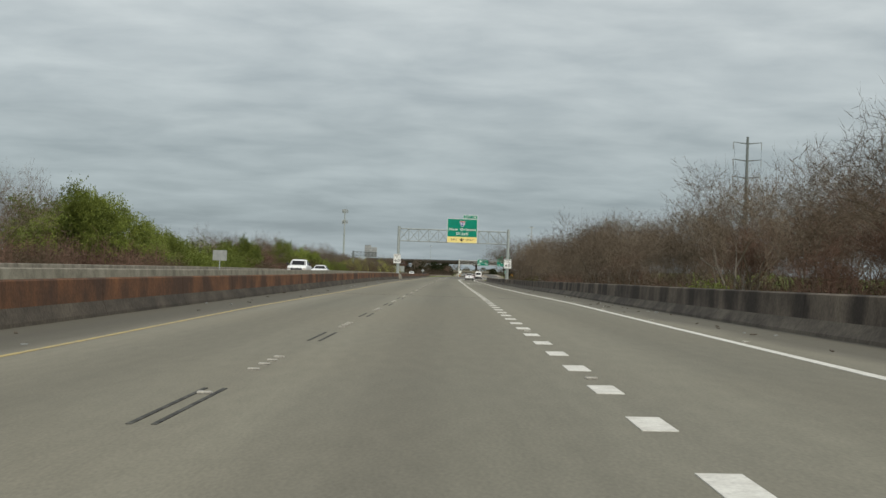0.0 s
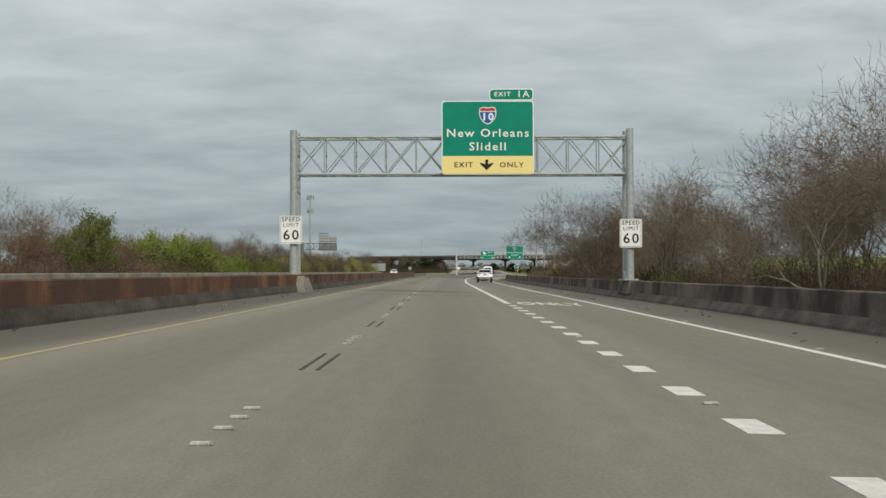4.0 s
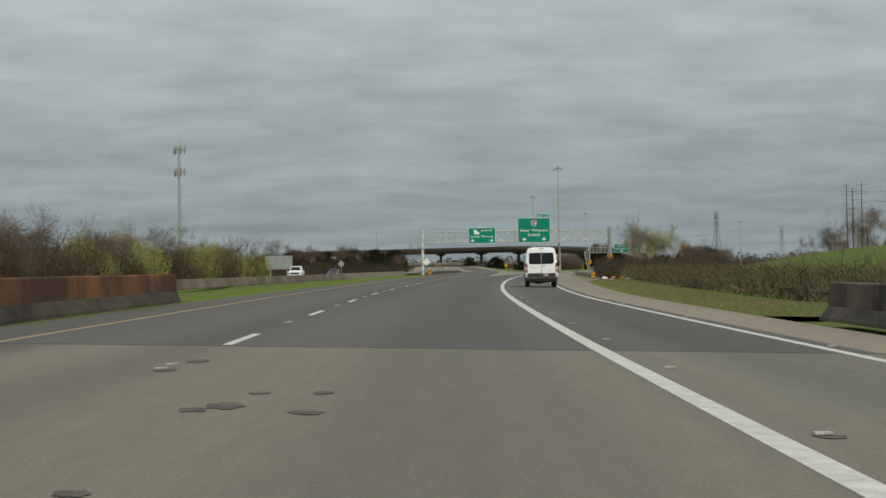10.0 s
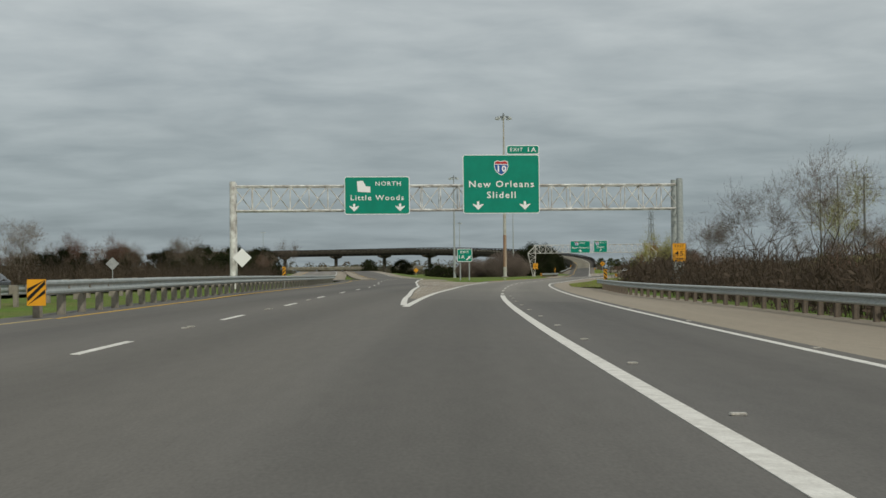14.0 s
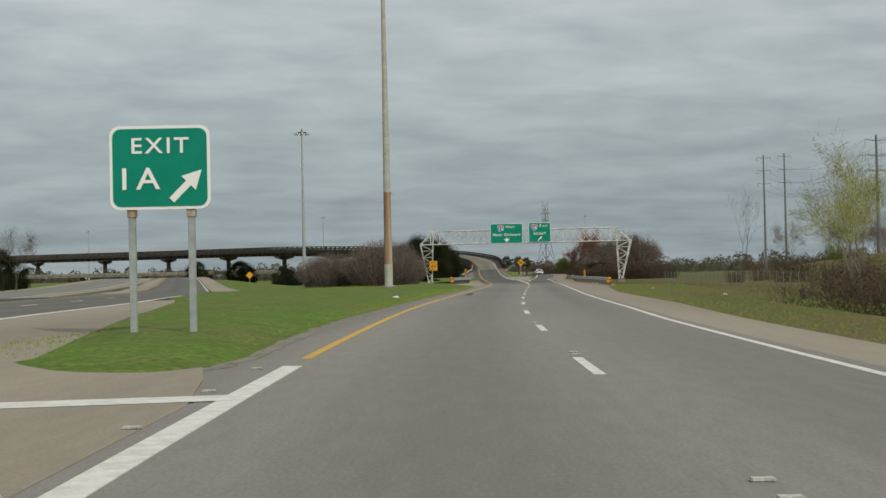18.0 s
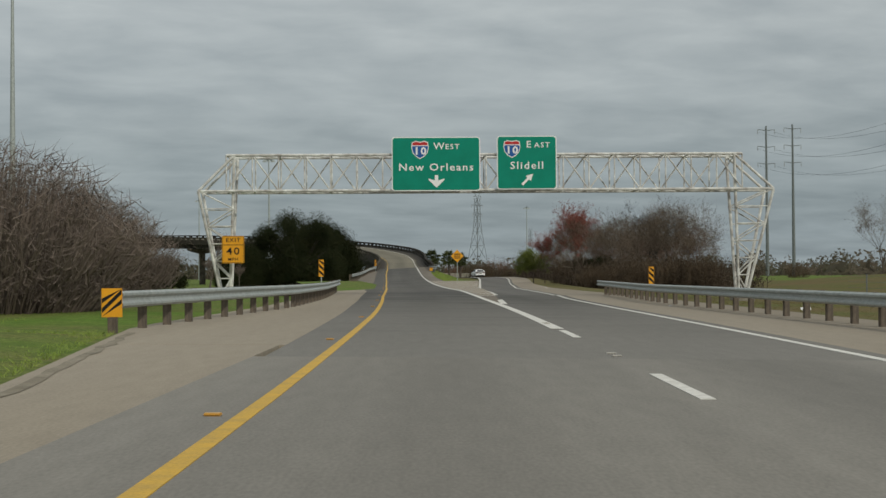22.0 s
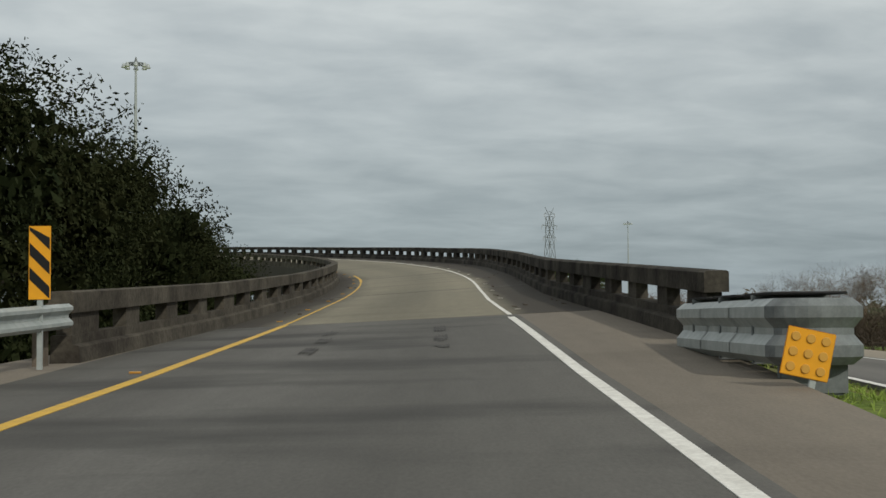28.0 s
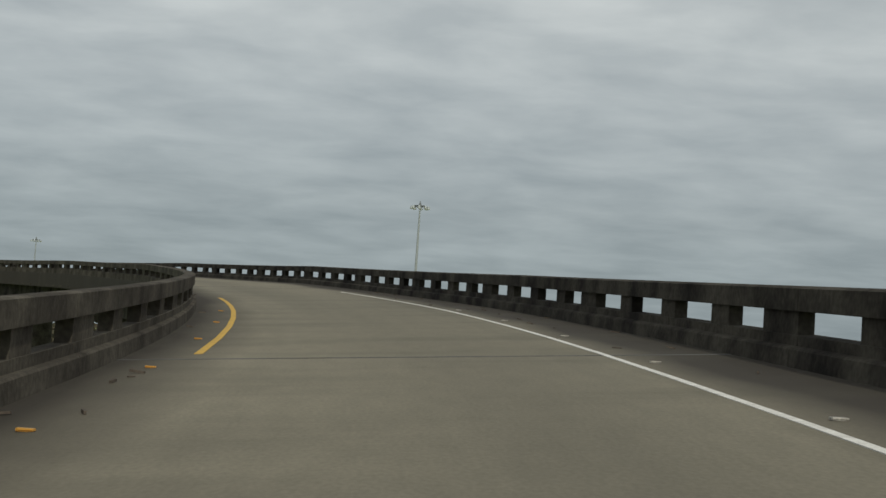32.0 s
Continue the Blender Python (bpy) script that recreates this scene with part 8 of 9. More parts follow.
def sport_utility(m, label, group=""):
    root = tagged(empty("sport_utility_car", m), label, "car", group=group)
    sh = Shell([(0.30, .90, .14, .30, 4.52, .6), (0.45, .93, .03, .34, 4.68, .7), (0.60, .945, 0.0, .36, 4.74, .8), (0.70, .948, .02, .38, 4.75, .85),
                (0.76, .948, .09, .40, 4.74, .88), (0.90, .948, .11, .42, 4.66, .9), (1.02, .946, .11, .44, 4.48, .9), (1.09, .94, .12, .44, 4.15, .8),
                (1.14, .92, .15, .46, 3.50, .6), (1.20, .88, .20, .46, 3.25, .5), (1.32, .805, .30, .46, 2.95, .45), (1.44, .735, .40, .46, 2.66, .4),
                (1.50, .700, .45, .46, 2.48, .4), (1.545, .665, .36, .46, 2.30, .4), (1.585, .58, .46, .46, 2.05, .45), (1.61, .42, .75, .4, 1.78, .4),
                (1.62, .15, 1.0, .2, 1.5, .2)])
    axles = (1.03, 3.80)
    sh.mesh("body_shell", 0.52, 1.62, PAINT, root, axles, 0.40, 0.365)
    sh.mesh("lower_cladding", 0.30, 0.52, CLADDING, root, axles, 0.40, 0.365, label="dark plastic sill and bumper cladding")
    underside(root, 0.62, 0.35, 4.3, 0.24, 0.5)
    for y in axles:
        arch_trim(root, sh, y, 0.365, 0.40, CLADDING)
        for x in (-0.80, 0.80):
            wheel(root, x, y, 0.365, 0.235)
    sh.patch("rear_window", "rear", [(1.205, -.70, .70), (1.235, -.765, .765), (1.32, -.735, .735), (1.43, -.665, .665), (1.485, -.61, .61), (1.497, -.55, .55)], GLASS_DARK, root, "dark tinted rear window", cols=20)
    sh.patch("roof_spoiler", "rear", [(1.512, -.64, .64), (1.528, -.65, .65), (1.543, -.62, .62)], PAINT, root, cols=16, lift=0.012)
    for sg in (-1, 1):
        a, b = sorted((sg * .40, sg * .93))
        lamp = [(1.045, sg * .80, sg * .925), (1.065, sg * .52, sg * .935), (1.095, sg * .42, sg * .932), (1.12, sg * .46, sg * .925), (1.15, sg * .68, sg * .905), (1.162, sg * .82, sg * .90)]
        sh.patch("tail_lamp", "rear", lamp, LAMP_RED, root, "red tail lamp wrapping the corner", cols=14, lift=0.014)
        sh.patch("tail_lamp", "side", [(1.06, .34, .46), (1.11, .32, .54), (1.15, .34, .57)], LAMP_RED, root, "red tail lamp wrapping the corner", cols=8, lift=0.014, sgn=sg)
        sh.patch("reflector_surround", "rear", [(.57, sg * .58, sg * .925), (.60, sg * .58, sg * .93), (.69, sg * .76, sg * .935), (.71, sg * .80, sg * .93)], CLADDING, root, cols=8, lift=0.010)
        sh.patch("bumper_lamp", "rear", [(.60, sg * .69, sg * .91), (.65, sg * .71, sg * .92), (.685, sg * .80, sg * .915)], LAMP_RED, root, "low red bumper lamp", cols=8, lift=0.016)
        sh.patch("rear_side_window", "side", [(1.165, .86, 1.75), (1.20, .78, 1.74), (1.34, .90, 1.71), (1.43, 1.1, 1.69), (1.46, 1.35, 1.68)], GLASS_DARK, root, "dark tinted side window", cols=8, sgn=sg)
        sh.patch("front_side_window", "side", [(1.165, 1.83, 3.02), (1.20, 1.82, 2.90), (1.34, 1.79, 2.52), (1.455, 1.77, 2.22)], GLASS_DARK, root, "dark tinted side window", cols=8, sgn=sg)
        sh.patch("window_chrome", "side", [(1.148, .78, 3.0), (1.160, .78, 3.0)], CHROME, root, cols=14, per=1, sgn=sg)
        seam_line("door_seam", sh, "side", [(1.78, 1.15), (1.80, .95), (1.78, .55)], root, sgn=sg)
        seam_line("door_seam", sh, "side", [(2.98, 1.12), (3.02, .9), (2.96, .55)], root, sgn=sg)
        seam_line("door_seam", sh, "side", [(.84, 1.14), (1.1, .96), (1.38, .82), (1.46, .55)], root, sgn=sg)
        for y in (1.30, 2.18):
            bm = bmesh.new()
            p = sh.side(sg, y, 0.99, 0.02)
            bar(bm, p, p + Vector((0, 0.2, 0.0)), 0.035, 0.035)
            obj("door_handle", bm, PAINT, root)
        door_mirror(root, sg * 0.93, 2.78, 1.17, 0.24, 0.18)
        bm = bmesh.new()
        for k in range(8):
            ya, yb = 0.75 + k * 0.2, 0.95 + k * 0.2
            bar(bm, (sg * .575, ya, 1.585 + .02 * math.sin(k / 8 * 3.1)), (sg * .575, yb, 1.585 + .02 * math.sin((k + 1) / 8 * 3.1)), 0.028)
        obj("roof_rail", bm, CLADDING, root)
        sh.patch("head_lamp", "front", [(.62, sg * .60, sg * .85), (.75, sg * .55, sg * .88), (.82, sg * .6, sg * .88)], LAMP_CLEAR, root, cols=6)
        sh.patch("sill_strip", "side", [(.545, 1.52, 3.3), (.575, 1.50, 3.3)], CLADDING, root, cols=10, per=2, lift=0.012, sgn=sg)
    sh.patch("chrome_strip", "rear", [(1.085, -.42, .42), (1.105, -.44, .44)], CHROME, root, cols=12, per=1, lift=0.012)
    sh.patch("bumper_panel", "rear", [(.50, -.86, .86), (.56, -.80, .80), (.615, -.60, .60), (.645, -.52, .52)], CLADDING, root, "dark grey lower bumper", cols=14, lift=0.008)
    sh.patch("skid_plate", "rear", [(.385, -.66, .66), (.42, -.70, .70), (.49, -.66, .66), (.535, -.55, .55)], SILVER_M, root, "dull silver skid plate", cols=14, lift=0.022)
    seam_line("tailgate_seam", sh, "rear", [(-.69, 1.02), (-.685, .90), (-.62, .80), (-.5, .765), (.5, .765), (.62, .80), (.685, .90), (.69, 1.02)], root)
    sh.patch("windscreen", "front", [(1.17, -.80, .80), (1.32, -.72, .72), (1.46, -.64, .64)], GLASS_DARK, root, cols=12)
    p = sh.rear(0, 0.955, 0.02)
    plate_bars(root, 0.0, p.y, p.z, 0.31, 0.16, CLADDING)
    bm = bmesh.new()
    r = bmesh.ops.create_uvsphere(bm, u_segments=16, v_segments=8, radius=0.5)
    bmesh.ops.scale(bm, vec=(0.17, 0.03, 0.075), verts=r["verts"])
    p = sh.rear(0, 1.14, 0.008)
    bmesh.ops.translate(bm, vec=p, verts=r["verts"])
    obj("emblem", bm, CHROME, root, smooth=True)
    sh.patch("badge_bar", "rear", [(.985, -.62, -.38), (1.005, -.62, -.38)], CHROME, root, cols=4, per=1, lift=0.006)
    bm = bmesh.new()
    tube(bm, (.55, .02, .36), (.55, .25, .36), 0.05, n=14)
    box(bm, .42, -0.005, .325, .68, .06, .40, .02)
    obj("exhaust_tip", bm, CHROME, root)
    bm = bmesh.new()
    tube(bm, (0, .68, 1.60), (0, .54, 1.76), 0.012, 0.004, n=6)
    box(bm, -0.03, .64, 1.58, 0.03, .78, 1.63, 0.008)
    obj("antenna", bm, CLADDING, root)
    bm = bmesh.new()
    bar(bm, (-0.05, .20, 1.235), (.42, .22, 1.225), 0.018)
    obj("rear_wiper", bm, CLADDING, root)
    return root


def panel_van(m, label):
    root = tagged(empty("panel_van", m), label, "van")
    sh = Shell([(0.36, .97, .06, .12, 5.25, .6), (0.50, 1.01, 0.0, .14, 5.45, .8), (0.60, 1.02, 0.0, .14, 5.52, .85), (0.64, 1.025, .02, .14, 5.54, .85),
                (0.66, 1.03, .09, .10, 5.55, .85), (0.90, 1.03, .09, .10, 5.54, .85), (1.10, 1.025, .09, .10, 5.42, .85), (1.26, 1.02, .092, .10, 5.10, .8),
                (1.36, 1.01, .095, .10, 4.80, .7), (1.60, .985, .10, .10, 4.45, .6), (1.90, .95, .115, .11, 4.10, .5), (2.15, .915, .135, .12, 3.80, .5),
                (2.34, .875, .16, .14, 3.50, .5), (2.44, .83, .19, .18, 3.28, .5), (2.50, .74, .25, .22, 3.05, .5), (2.54, .55, .40, .25, 2.75, .5),
                (2.555, .25, .7, .2, 2.3, .3)])
    axles = (1.12, 4.42)
    sh.mesh("body_shell", 0.66, 2.555, PAINT, root, axles, 0.45, 0.37, step=0.04)
    sh.mesh("bumper_and_sill", 0.36, 0.66, CLADDING, root, axles, 0.45, 0.37, label="dark grey plastic bumper and sill")
    underside(root, 0.70, 0.4, 4.9, 0.30, 0.56)
    bm = bmesh.new()
    box(bm, -0.03, -0.06, 0.36, 0.03, 0.3, 0.44, 0.01)
    box(bm, 0.55, -0.02, 0.33, 0.65, 0.2, 0.52, 0.01)
    obj("tow_hook", bm, TYRE_M, root)
    for y in axles:
        arch_trim(root, sh, y, 0.37, 0.45, CLADDING, 0.08, 0.36)
        for x in (-0.86, 0.86):
            wheel(root, x, y, 0.365, 0.225, 8)
    sh.patch("rear_bumper_step", "rear", [(.515, -.80, .80), (.545, -.86, .86), (.625, -.86, .86), (.648, -.84, .84)], CLADDING, root, cols=12, lift=0.05)
    for sg in (-1, 1):
        door = empty("rear_door")
        door.parent = root
        a, b = sg * .012, sg * .90
        sh.patch("door_skin", "rear", [(.90, sg * .012, sg * .865), (1.1, sg * .012, sg * .865), (1.9, sg * .012, sg * .83), (2.25, sg * .012, sg * .79), (2.36, sg * .012, sg * .74), (2.385, sg * .012, sg * .66)], PAINT, door, cols=10, lift=0.010)
        sh.patch("lower_trim", "rear", [(.672, sg * .012, sg * .88), (.895, sg * .012, sg * .87)], CLADDING, door, "dark grey lower door panel", cols=8, lift=0.014)
        sh.patch("door_window", "rear", [(1.47, sg * .02, sg * .64), (1.485, sg * .02, sg * .70), (1.55, sg * .02, sg * .765), (1.62, sg * .02, sg * .785), (2.08, sg * .02, sg * .765), (2.16, sg * .02, sg * .74), (2.18, sg * .02, sg * .70)], GLASS_DARK, door, "dark tinted rear window", cols=10, lift=0.016)
        for z in (.78, 1.02, 2.02):
            p = sh.rear(sg * .93, z, 0.0)
            bm = bmesh.new()
            box(bm, p.x - .05, p.y - .03, z - .05, p.x + .05, p.y + .03, z + .05, .012)
            tube(bm, (p.x, p.y - .035, z - .045), (p.x, p.y - .035, z + .045), .014, n=8)
            obj("hinge", bm, PAINT if z > 1 else SILVER_M, door)
        lampe = empty("tail_lamp")
        lampe.parent = root
        for nm, z0, z1, mt in (("brake_lens", 1.30, 1.52, LAMP_RED), ("reversing_lens", 1.13, 1.298, LAMP_CLEAR), ("turn_lens", 0.93, 1.128, LAMP_RED)):
            sh.patch(nm, "rear", [(z0, sg * .895, sg * 1.005), (z1, sg * .89, sg * .997)], mt, lampe, cols=5, per=3, lift=0.03)
            sh.patch(nm, "side", [(z0, .11, .20), (z1, .11, .20)], mt, lampe, cols=4, per=3, lift=0.012, sgn=sg)
        sh.patch("side_band", "side", [(.68, 1.62, 3.92), (.90, 1.58, 3.95)], CLADDING, root, "dark grey plastic side band", cols=12, lift=0.016, sgn=sg)
        sh.patch("side_band", "side", [(.67, .20, .64), (.90, .20, .70)], CLADDING, root, "dark grey plastic side band", cols=6, lift=0.016, sgn=sg)
        sh.patch("sill_panel", "side", [(.47, 1.62, 3.92), (.64, 1.60, 3.92)], PAINT, root, cols=10, lift=0.012, sgn=sg)
        sh.patch("cab_window", "side", [(1.36, 3.42, 4.42), (1.42, 3.40, 4.44), (1.62, 3.38, 4.22), (1.90, 3.36, 3.88), (2.02, 3.36, 3.7)], GLASS_DARK, root, "dark cab side window", cols=8, sgn=sg)
        sh.patch("cargo_recess", "side", [(1.42, .50, 3.2), (1.46, .46, 3.22), (1.98, .5, 3.22), (2.03, .6, 3.2)], PAINT, root, cols=14, lift=0.009, sgn=sg)
        sh.patch("track_rail", "side", [(1.30, .30, 2.05), (1.322, .30, 2.05)], SILVER_M, root, cols=10, per=1, lift=0.008, sgn=sg)
        seam_line("roof_seam", sh, "side", [(.35, 2.24), (2.2, 2.24), (3.1, 2.20)], root, 0.014, sgn=sg)
        seam_line("roof_seam", sh, "side", [(.35, 2.06), (2.2, 2.06), (3.2, 2.04)], root, 0.012, sgn=sg)
        seam_line("door_seam", sh, "side", [(3.30, 2.05), (3.28, 1.4), (3.28, .72)], root, sgn=sg)
        seam_line("door_seam", sh, "side", [(4.52, 1.36), (4.50, 1.0), (4.0, .95)], root, sgn=sg)
        seam_line("door_seam", sh, "side", [(2.08, 2.0), (2.08, .92)], root, sgn=sg)
        bm = bmesh.new()
        p = sh.side(sg, 3.42, 1.18, 0.02)
        bar(bm, p, p + Vector((0, .17, 0.0)), 0.045, 0.04)
        obj("door_handle", bm, CLADDING, root)
        door_mirror(root, sg * 1.0, 4.22, 1.52, 0.22, 0.40)
        sh.patch("head_lamp", "front", [(.9, sg * .65, sg * .95), (1.12, sg * .7, sg * .95)], LAMP_CLEAR, root, cols=5)
        sh.patch("bumper_reflector", "rear", [(.565, sg * .64, sg * .78), (.605, sg * .64, sg * .78)], LAMP_RED, root, cols=4, per=1, lift=0.062)
    seam_line("door_seam", sh, "rear", [(0, .68), (0, 1.6), (0, 2.38)], root, 0.018, lift=0.018)
    sh.patch("high_brake_lamp", "rear", [(2.425, -.17, .17), (2.455, -.15, .15)], LAMP_RED, root, "red high brake lamp", cols=6, per=2, lift=0.016)
    sh.patch("windscreen", "front", [(1.40, -.88, .88), (1.90, -.84, .84), (2.10, -.8, .8)], GLASS_DARK, root, cols=10)
    bm = bmesh.new()
    p = sh.rear(0.16, 1.36, 0.03)
    box(bm, .08, p.y - .025, 1.335, .25, p.y + .01, 1.375, .008)
    obj("door_handle", bm, CLADDING, root)
    p = sh.rear(.25, .80, 0.022)
    plate_bars(root, .27, p.y, .80, .31, .155, CLADDING)
    for x0, x1, z in ((-.66, -.49, 1.275), (-.66, -.27, 1.225), (.45, .58, 1.06)):
        sh.patch("badge_bar", "rear", [(z, x0, x1), (z + .022, x0, x1)], SILVER_M, root, cols=4, per=1, lift=0.016)
    return root


def sedan(m, label, paint, group="", hatch=0.0):
    root = tagged(empty("sedan", m), label, "car", group=group)
    sh = Shell([(0.22, .84, .10, .3, 4.5, .6), (0.40, .88, .01, .34, 4.68, .7), (0.55, .90, 0, .36, 4.72, .8), (0.72, .905, .04, .38, 4.70, .8), (0.86, .90, .06, .4, 4.5, .8),
                (0.95, .88, .08, .4, 3.9, .7), (1.00, .855, .35 - hatch, .35, 3.35, .5), (1.06, .82, .62 - hatch, .35, 3.12, .45), (1.22, .735, .98 - hatch, .32, 2.80, .4), (1.36, .65, 1.32 - hatch, .3, 2.48, .4),
                (1.42, .55, 1.50 - hatch, .3, 2.25, .35), (1.45, .3, 1.7, .2, 2.05, .2)])
    axles = (1.0, 3.75)
    sh.mesh("body_shell", 0.30, 1.45, paint, root, axles, 0.36, 0.32, step=0.05, side_pts=36)
    sh.mesh("sill", 0.22, 0.30, CLADDING, root, axles, 0.36, 0.32, side_pts=36)
    underside(root, 0.55, 0.35, 4.3, 0.18, 0.4)
    for y in axles:
        for x in (-0.76, 0.76):
            wheel(root, x, y, 0.32, 0.21)
    sh.patch("rear_window", "rear", [(1.04, -.62, .62), (1.2, -.6, .6), (1.36, -.54, .54)], GLASS_DARK, root, cols=10)
    sh.patch("windscreen", "front", [(1.02, -.74, .74), (1.2, -.68, .68), (1.36, -.58, .58)], GLASS_DARK, root, cols=10)
    for sg in (-1, 1):
        sh.patch("tail_lamp", "rear", [(.74, sg * .50, sg * .87), (.86, sg * .48, sg * .86)], LAMP_RED, root, cols=6, lift=0.012)
        sh.patch("head_lamp", "front", [(.60, sg * .5, sg * .84), (.72, sg * .5, sg * .85)], LAMP_CLEAR, root, cols=6, lift=0.012)
        sh.patch("side_window", "side", [(1.0, 1.05, 3.1), (1.06, 1.05, 3.0), (1.2, 1.3, 2.68), (1.35, 1.65, 2.4)], GLASS_DARK, root, cols=10, sgn=sg)
        door_mirror(root, sg * .86, 2.85, 1.0, 0.18, 0.13)
    sh.patch("bumper_panel", "rear", [(.30, -.7, .7), (.42, -.62, .62)], CLADDING, root, cols=8, lift=0.01)
    p = sh.rear(0, .66, 0.015)
    plate_bars(root, 0, p.y, .66, .31, .155, CLADDING)
    return root


def pickup(m, label):
    root = tagged(empty("pickup_truck", m), label, "truck")
    low = Shell([(0.42, .93, .05, .12, 5.5, .5), (0.60, .98, 0, .12, 5.7, .6), (0.95, 1.0, .05, .1, 5.72, .6), (1.12, .99, .06, .1, 5.6, .6), (1.20, .97, .07, .1, 5.3, .6), (1.24, .9, .08, .1, 4.6, .5)])
    axles = (1.25, 4.75)
    low.mesh("body_shell", 0.5, 1.24, PAINT, root, axles, 0.45, 0.4, step=0.06, side_pts=36)
    low.mesh("bumper_and_sill", 0.42, 0.5, CHROME, root, axles, 0.45, 0.4, side_pts=36)
    cab = Shell([(1.22, .93, 1.85, .15, 4.25, .4), (1.3, .91, 1.88, .15, 4.05, .4), (1.6, .84, 1.98, .15, 3.65, .35), (1.80, .78, 2.1, .15, 3.35, .3), (1.88, .68, 2.25, .2, 3.1, .3), (1.90, .4, 2.5, .2, 2.8, .2)])
    cab.mesh("cab", 1.22, 1.90, PAINT, root, step=0.06, side_pts=24)
    cab.patch("rear_window", "rear", [(1.36, -.7, .7), (1.74, -.66, .66)], GLASS_DARK, root, cols=8)
    cab.patch("windscreen", "front", [(1.3, -.8, .8), (1.76, -.68, .68)], GLASS_DARK, root, cols=8)
    underside(root, 0.62, 0.4, 5.0, 0.32, 0.6)
    bm = box(bmesh.new(), -.82, .16, 1.235, .82, 1.8, 1.246)
    obj("bed_liner", bm, TYRE_M, root)
    low.patch("grille", "front", [(.72, -.6, .6), (1.0, -.62, .62)], CLADDING, root, cols=8)
    for y in axles:
        for x in (-.86, .86):
            wheel(root, x, y, 0.4, 0.26, 6)
    for sg in (-1, 1):
        cab.patch("side_window", "side", [(1.32, 2.1, 3.95), (1.6, 2.15, 3.6), (1.76, 2.25, 3.35)], GLASS_DARK, root, cols=8, sgn=sg)
        low.patch("head_lamp", "front", [(.82, sg * .65, sg * .95), (1.0, sg * .66, sg * .95)], LAMP_CLEAR, root, cols=5)
        low.patch("tail_lamp", "rear", [(.82, sg * .86, sg * .97), (1.12, sg * .86, sg * .96)], LAMP_RED, root, cols=5)
        door_mirror(root, sg * .95, 3.75, 1.42, 0.24, 0.26)
    return root


TURN = Matrix.Rotation(math.pi, 4, "Z")
SIZE = Matrix.Diagonal((0.92, 0.92, 0.92, 1))
sport_utility(stand(291.6, 3.74) @ SIZE, "clean white sport utility car with dark rear window and red lamps")
panel_van(stand(427.0, 3.82) @ SIZE, "white high-roof panel van with dark rear windows and grey bumper")
pickup(stand(150.0, -17.2) @ TURN, "white pickup truck on the opposing roadway")
sedan(stand(172.0, -17.2) @ TURN, "silver white sedan on the opposing roadway", PAINT)
pickup(Matrix.Translation((-15.2, 551.7, -0.1)) @ TURN, "white pickup truck on the far opposing roadway")
sedan(Matrix.Translation((-10.6, 566.0, -0.1)) @ TURN, "dark sedan on the far opposing roadway", PAINT_DARK)
sedan(stand(985.0, 17.4, 0, 0, False), "white hatchback car driving away on the lower road", PAINT, hatch=0.75)


# ---- thickets that close the woods ----
def thicket(name, n, zone, hts, mat, label, seed):
    """Thin leafless stems standing close together; zone gives a place along and across."""
    rng = random.Random(seed)
    pen = Pen()
    sd_ = [zone(rng) for _ in range(n)]
    P_ = [at(a, d, 0, False) for a, d in sd_]
    zs_, _, _ = ground_height(np.array([p.x for p in P_]), np.array([p.y for p in P_]))
    for p, z in zip(P_, zs_):
        h = rng.uniform(*hts)
        a = Vector((p.x, p.y, z - 0.1))
        b = a + Vector((rng.gauss(0, .25), rng.gauss(0, .25), h * 0.5))
        c = b + Vector((rng.gauss(0, .45), rng.gauss(0, .45), h * 0.5))
        pen.ribbon(a, b + (b - a) * 0.3, 0.035, rng)
        pen.ribbon(b, c, 0.024, rng)
        for _ in range(5):
            t = rng.uniform(0.2, 1.0)
            q = a.lerp(b, t * 2) if t < 0.5 else b.lerp(c, t * 2 - 1)
            pen.ribbon(q, q + Vector((rng.gauss(0, .5), rng.gauss(0, .5), rng.uniform(0.1, 1.0))), 0.018, rng)
        for _ in range(3):
            t = rng.uniform(0.0, 0.6)
            pen.leaf(a.lerp(c, t) + Vector((rng.gauss(0, .3), rng.gauss(0, .3), 0)), rng.uniform(0.08, 0.2), rng)
    ob = raw(name, pen.v, pen.f, mat)
    return tagged(ob, label, "thicket", kind="stuff")


THICK = material("thicket_stems", (0.075, 0.056, 0.039), 0.95, rand=0.25, col2=(0.04, 0.03, 0.021), scale=0.3)
THICK_PALE = material("pale_thicket_stems", (0.15, 0.135, 0.07), 0.95, rand=0.25, col2=(0.10, 0.075, 0.05), scale=0.05)
THICK_OLIVE = material("olive_thicket_stems", (0.072, 0.066, 0.030), 0.95, rand=0.25, col2=(0.055, 0.039, 0.027), scale=0.04)
thicket("thicket", 7000, lambda r: (r.uniform(-40, 310), r.uniform(10.3, 26)), (1.2, 3.4), THICK, "dense brown thicket of thin leafless stems behind the barrier", 301)
thicket("thicket", 9000, lambda r: (lambda s: (s, -30.5 - max(0, s - 385) * 0.062 - 40 * r.random() ** 1.5))(r.uniform(20, 560)), (1.2, 3.2), THICK_OLIVE, "pale brown thicket of thin stems beyond the opposing roadway", 302)
thicket("thicket", 4500, lambda r: (lambda s: (s, SHLD_R(s) + r.uniform(3.2, 20)))(r.uniform(852, 944)), (1.0, 3.2), THICK, "dense brown thicket of thin stems beside the exit road", 303)

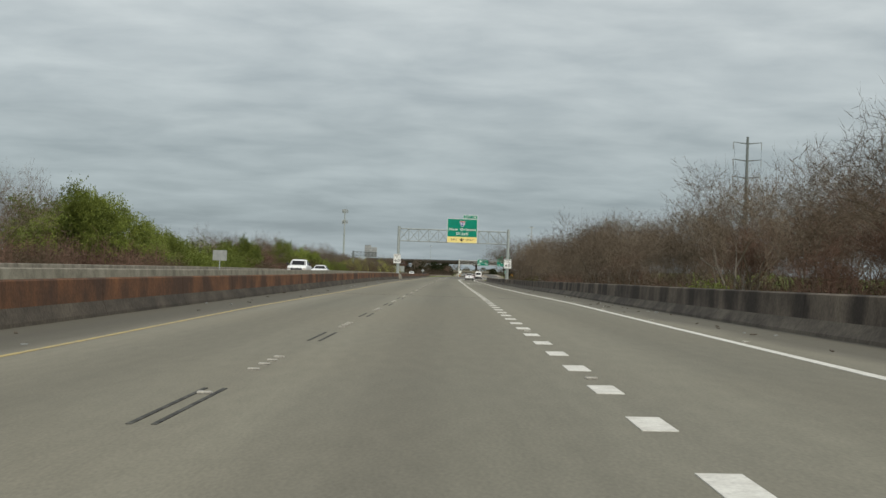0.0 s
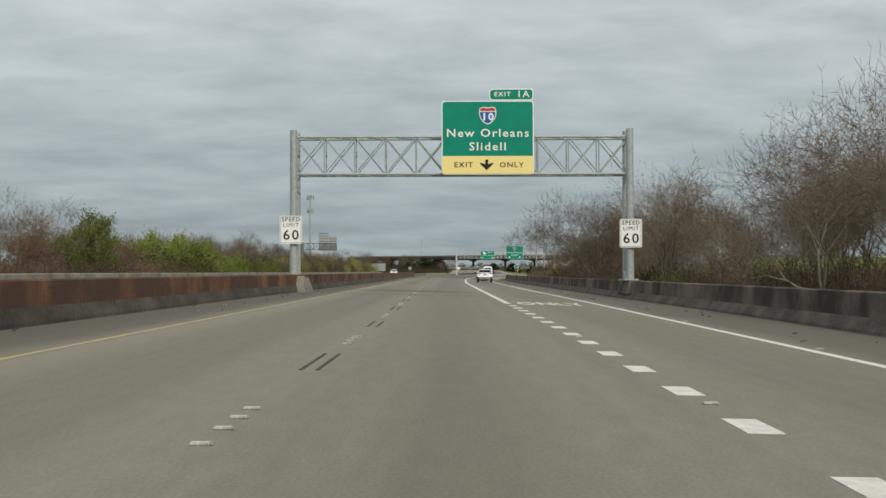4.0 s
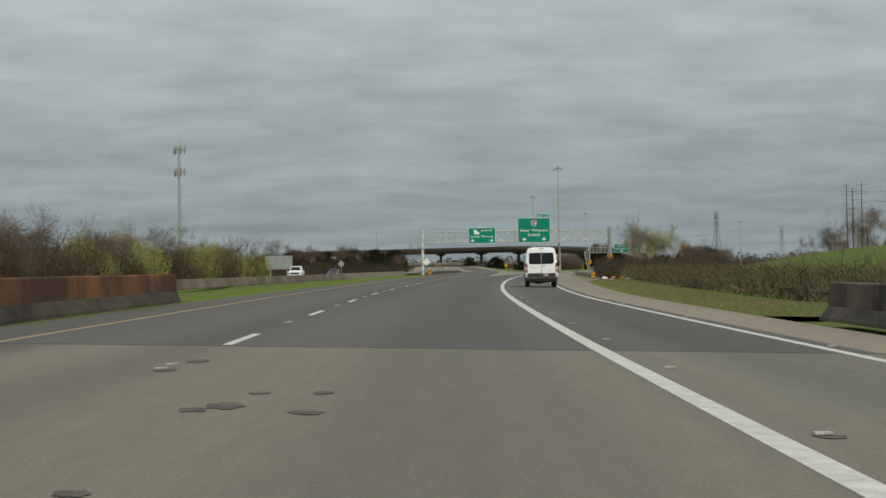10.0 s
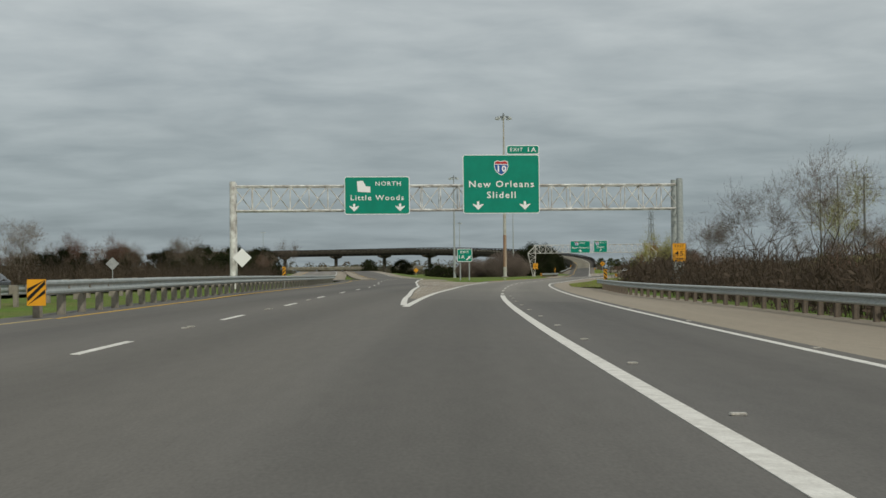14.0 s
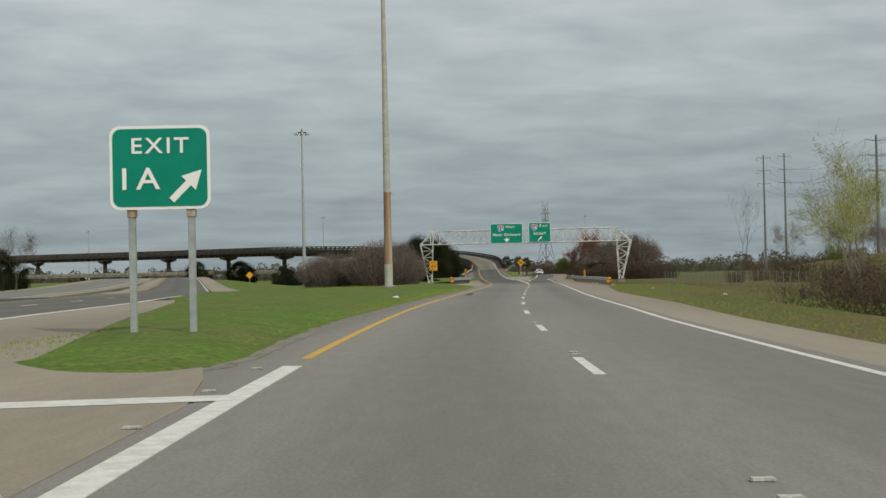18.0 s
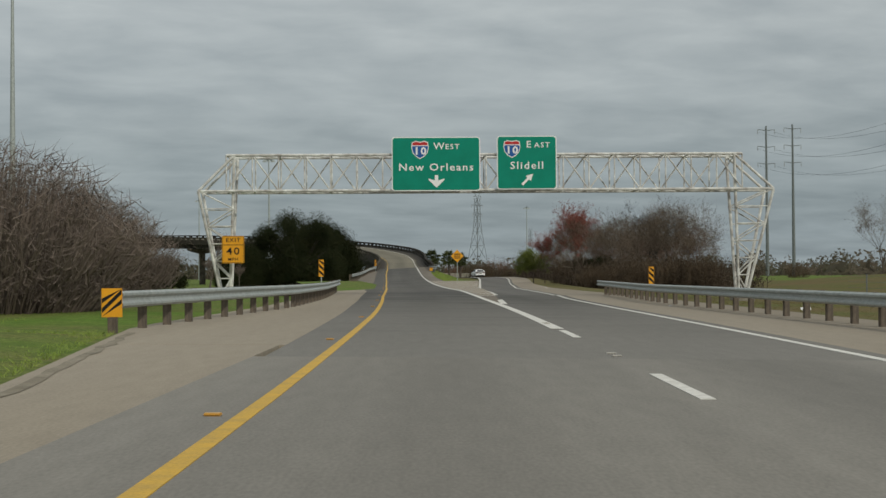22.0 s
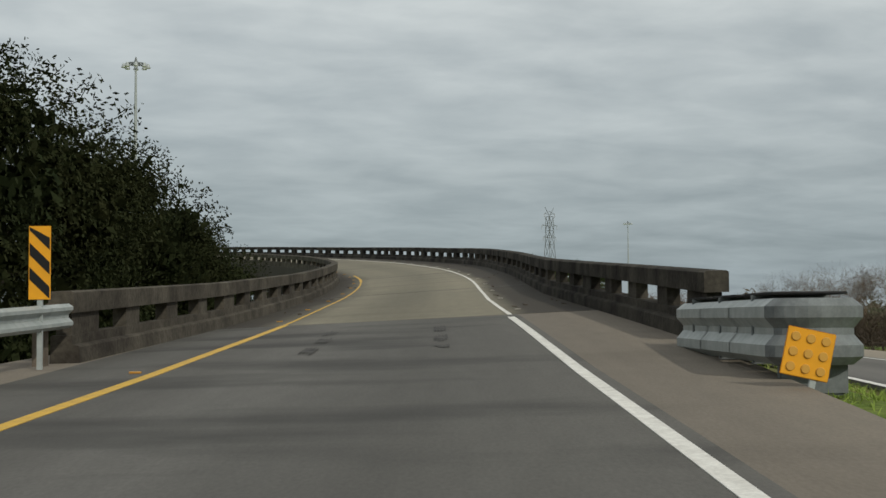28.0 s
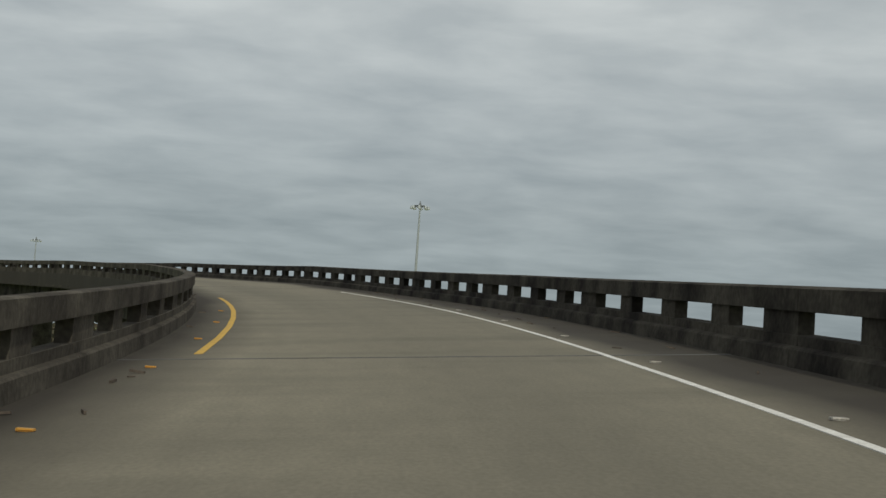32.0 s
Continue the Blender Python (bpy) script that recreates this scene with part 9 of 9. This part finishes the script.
thicket("thicket", 2200, lambda r: (r.uniform(604, 678), r.uniform(13.2, 25)), (0.5, 1.8), THICK_PALE, "pale brown thicket of stems on the grass bank", 304)
thicket("thicket", 3500, lambda r: (r.uniform(497, 600), 9.6 + 14 * r.random() ** 1.4), (0.9, 2.8), THICK, "brown thicket of thin stems behind the guard rail", 305)
thicket("thicket", 6500, lambda r: (lambda s: (s, -47 - (s - 560) * 0.09 - 40 * r.random() ** 1.6))(r.uniform(545, 790)), (1.5, 4.5), THICK, "reddish brown thicket beyond the opposing roadway", 306)
thicket("thicket", 2500, lambda r: (lambda s: (s, SHLD_R(s) + r.uniform(2.6, 16)))(r.uniform(944, 1028)), (0.8, 2.4), THICK, "low brown thicket beside the exit road", 307)
thicket("thicket", 2600, lambda r: (r.uniform(384, 505), 10.2 + 5 * r.random()), (0.5, 1.5), THICK_PALE, "low pale brown scrub along the shoulder", 308)

# tyre rubber smeared on the paving before the ramp
RUBBER_MARK = material("rubber_smear", (0.035, 0.034, 0.032), 0.9, col2=(0.09, 0.087, 0.08), scale=6, fine=0.2, amount=0.6)
rk = random.Random(5)
for s0, s1, d0 in ((922.6, 924.0, -1.72), (924.9, 926.4, -1.73), (927.1, 928.5, -1.78), (924.6, 926.2, -0.03), (927.0, 928.7, -0.04), (923.2, 923.9, -0.02), (677.0, 681.5, -1.2), (681.9, 684.5, -1.16), (676.2, 680.0, -1.02)):
    vs, fs = [], []
    for j in range(4):
        a0, a1 = s0 + rk.uniform(-.1, .3), s1 + rk.uniform(-.3, .1)
        dd = d0 - 0.09 + j * 0.05
        i = len(vs)
        for q in np.linspace(a0, a1, 5):
            w = 0.026 * math.sin(math.pi * (0.12 + 0.76 * (q - a0) / (a1 - a0)))
            vs += [at(q, dd - w, 0.010), at(q, dd + w, 0.010)]
        fs += [(i + 2 * k, i + 2 * k + 1, i + 2 * k + 3, i + 2 * k + 2) for k in range(4)]
    raw("tyre_mark", vs, fs, RUBBER_MARK, road)

# oil stains where the deck ends
OIL = material("oil_stain", (0.075, 0.07, 0.06), 0.7, col2=(0.15, 0.14, 0.115), scale=5, fine=0.2, amount=0.5)
for s_, d_, la, lb in ((356.1, -1.75, 0.45, 0.16), (355.8, -1.95, 0.3, 0.12), (355.7, -1.06, 0.3, 0.13), (357.3, -1.08, 0.25, 0.1), (357.2, -1.63, 0.22, 0.09), (361.0, -2.95, 0.5, 0.12), (359.6, -3.05, 0.35, 0.12),
                       (354.6, 2.3, 0.3, 0.1), (352.0, -1.8, 0.2, 0.1), (348.0, 0.6, 0.25, 0.08)):
    vs = []
    for k in range(18):
        a = 2 * math.pi * k / 18
        q = 1 + rk.uniform(-0.25, 0.25)
        vs.append(at(s_ + la * q * math.cos(a) * 0.5, d_ + lb * q * math.sin(a), 0.006))
    raw("oil_stain", vs, [tuple(range(18))], OIL, road)


# grit, twigs and scraps swept against barriers and parapets
def debris(name, spots, mat, label, seed):
    rng = random.Random(seed)
    bm = bmesh.new()
    for s_, d_, big_ in spots(rng):
        p = at(s_, d_, 0.0)
        a = rng.uniform(0, 3.14)
        ln, w, h = big_ * rng.uniform(0.5, 1.5), rng.uniform(0.015, 0.05), rng.uniform(0.012, 0.03)
        dv = Vector((math.cos(a) * ln / 2, math.sin(a) * ln / 2, 0))
        bar(bm, p - dv + Vector((0, 0, h / 2)), p + dv + Vector((0, 0, h / 2 + rng.uniform(0, .02))), w, h)
    ob = obj(name, bm, mat)
    return tagged(ob, label, "debris", kind="stuff")


def ramp_spots(r):
    for _ in range(90):
        s_ = r.uniform(935, 1070)
        yield s_, (r.uniform(LANE_R(s_) + 0.25, PAR_R(s_) - 0.15) if r.random() < 0.6 else r.uniform(PAR_L(s_) + 0.15, YEL2(s_) - 0.1)), 0.12


def deck_spots(r):
    for _ in range(190):
        s_ = r.uniform(-10, 365)
        yield s_, (r.uniform(EDGE_R(s_) + 0.4, BAR_R(s_) - 0.25) if r.random() < 0.5 else r.uniform(BAR_L(s_) + 0.3, YEL(s_) - 0.4)), 0.1


debris("debris_dark", ramp_spots, BARK, "dark twigs and grit along the ramp parapets", 401)
debris("debris_dark", deck_spots, BARK, "dark twigs and grit along the barriers", 402)
debris("debris_pale", lambda r: list(deck_spots(r))[:60], SIGN_BACK, "pale scraps lying along the barriers", 403)
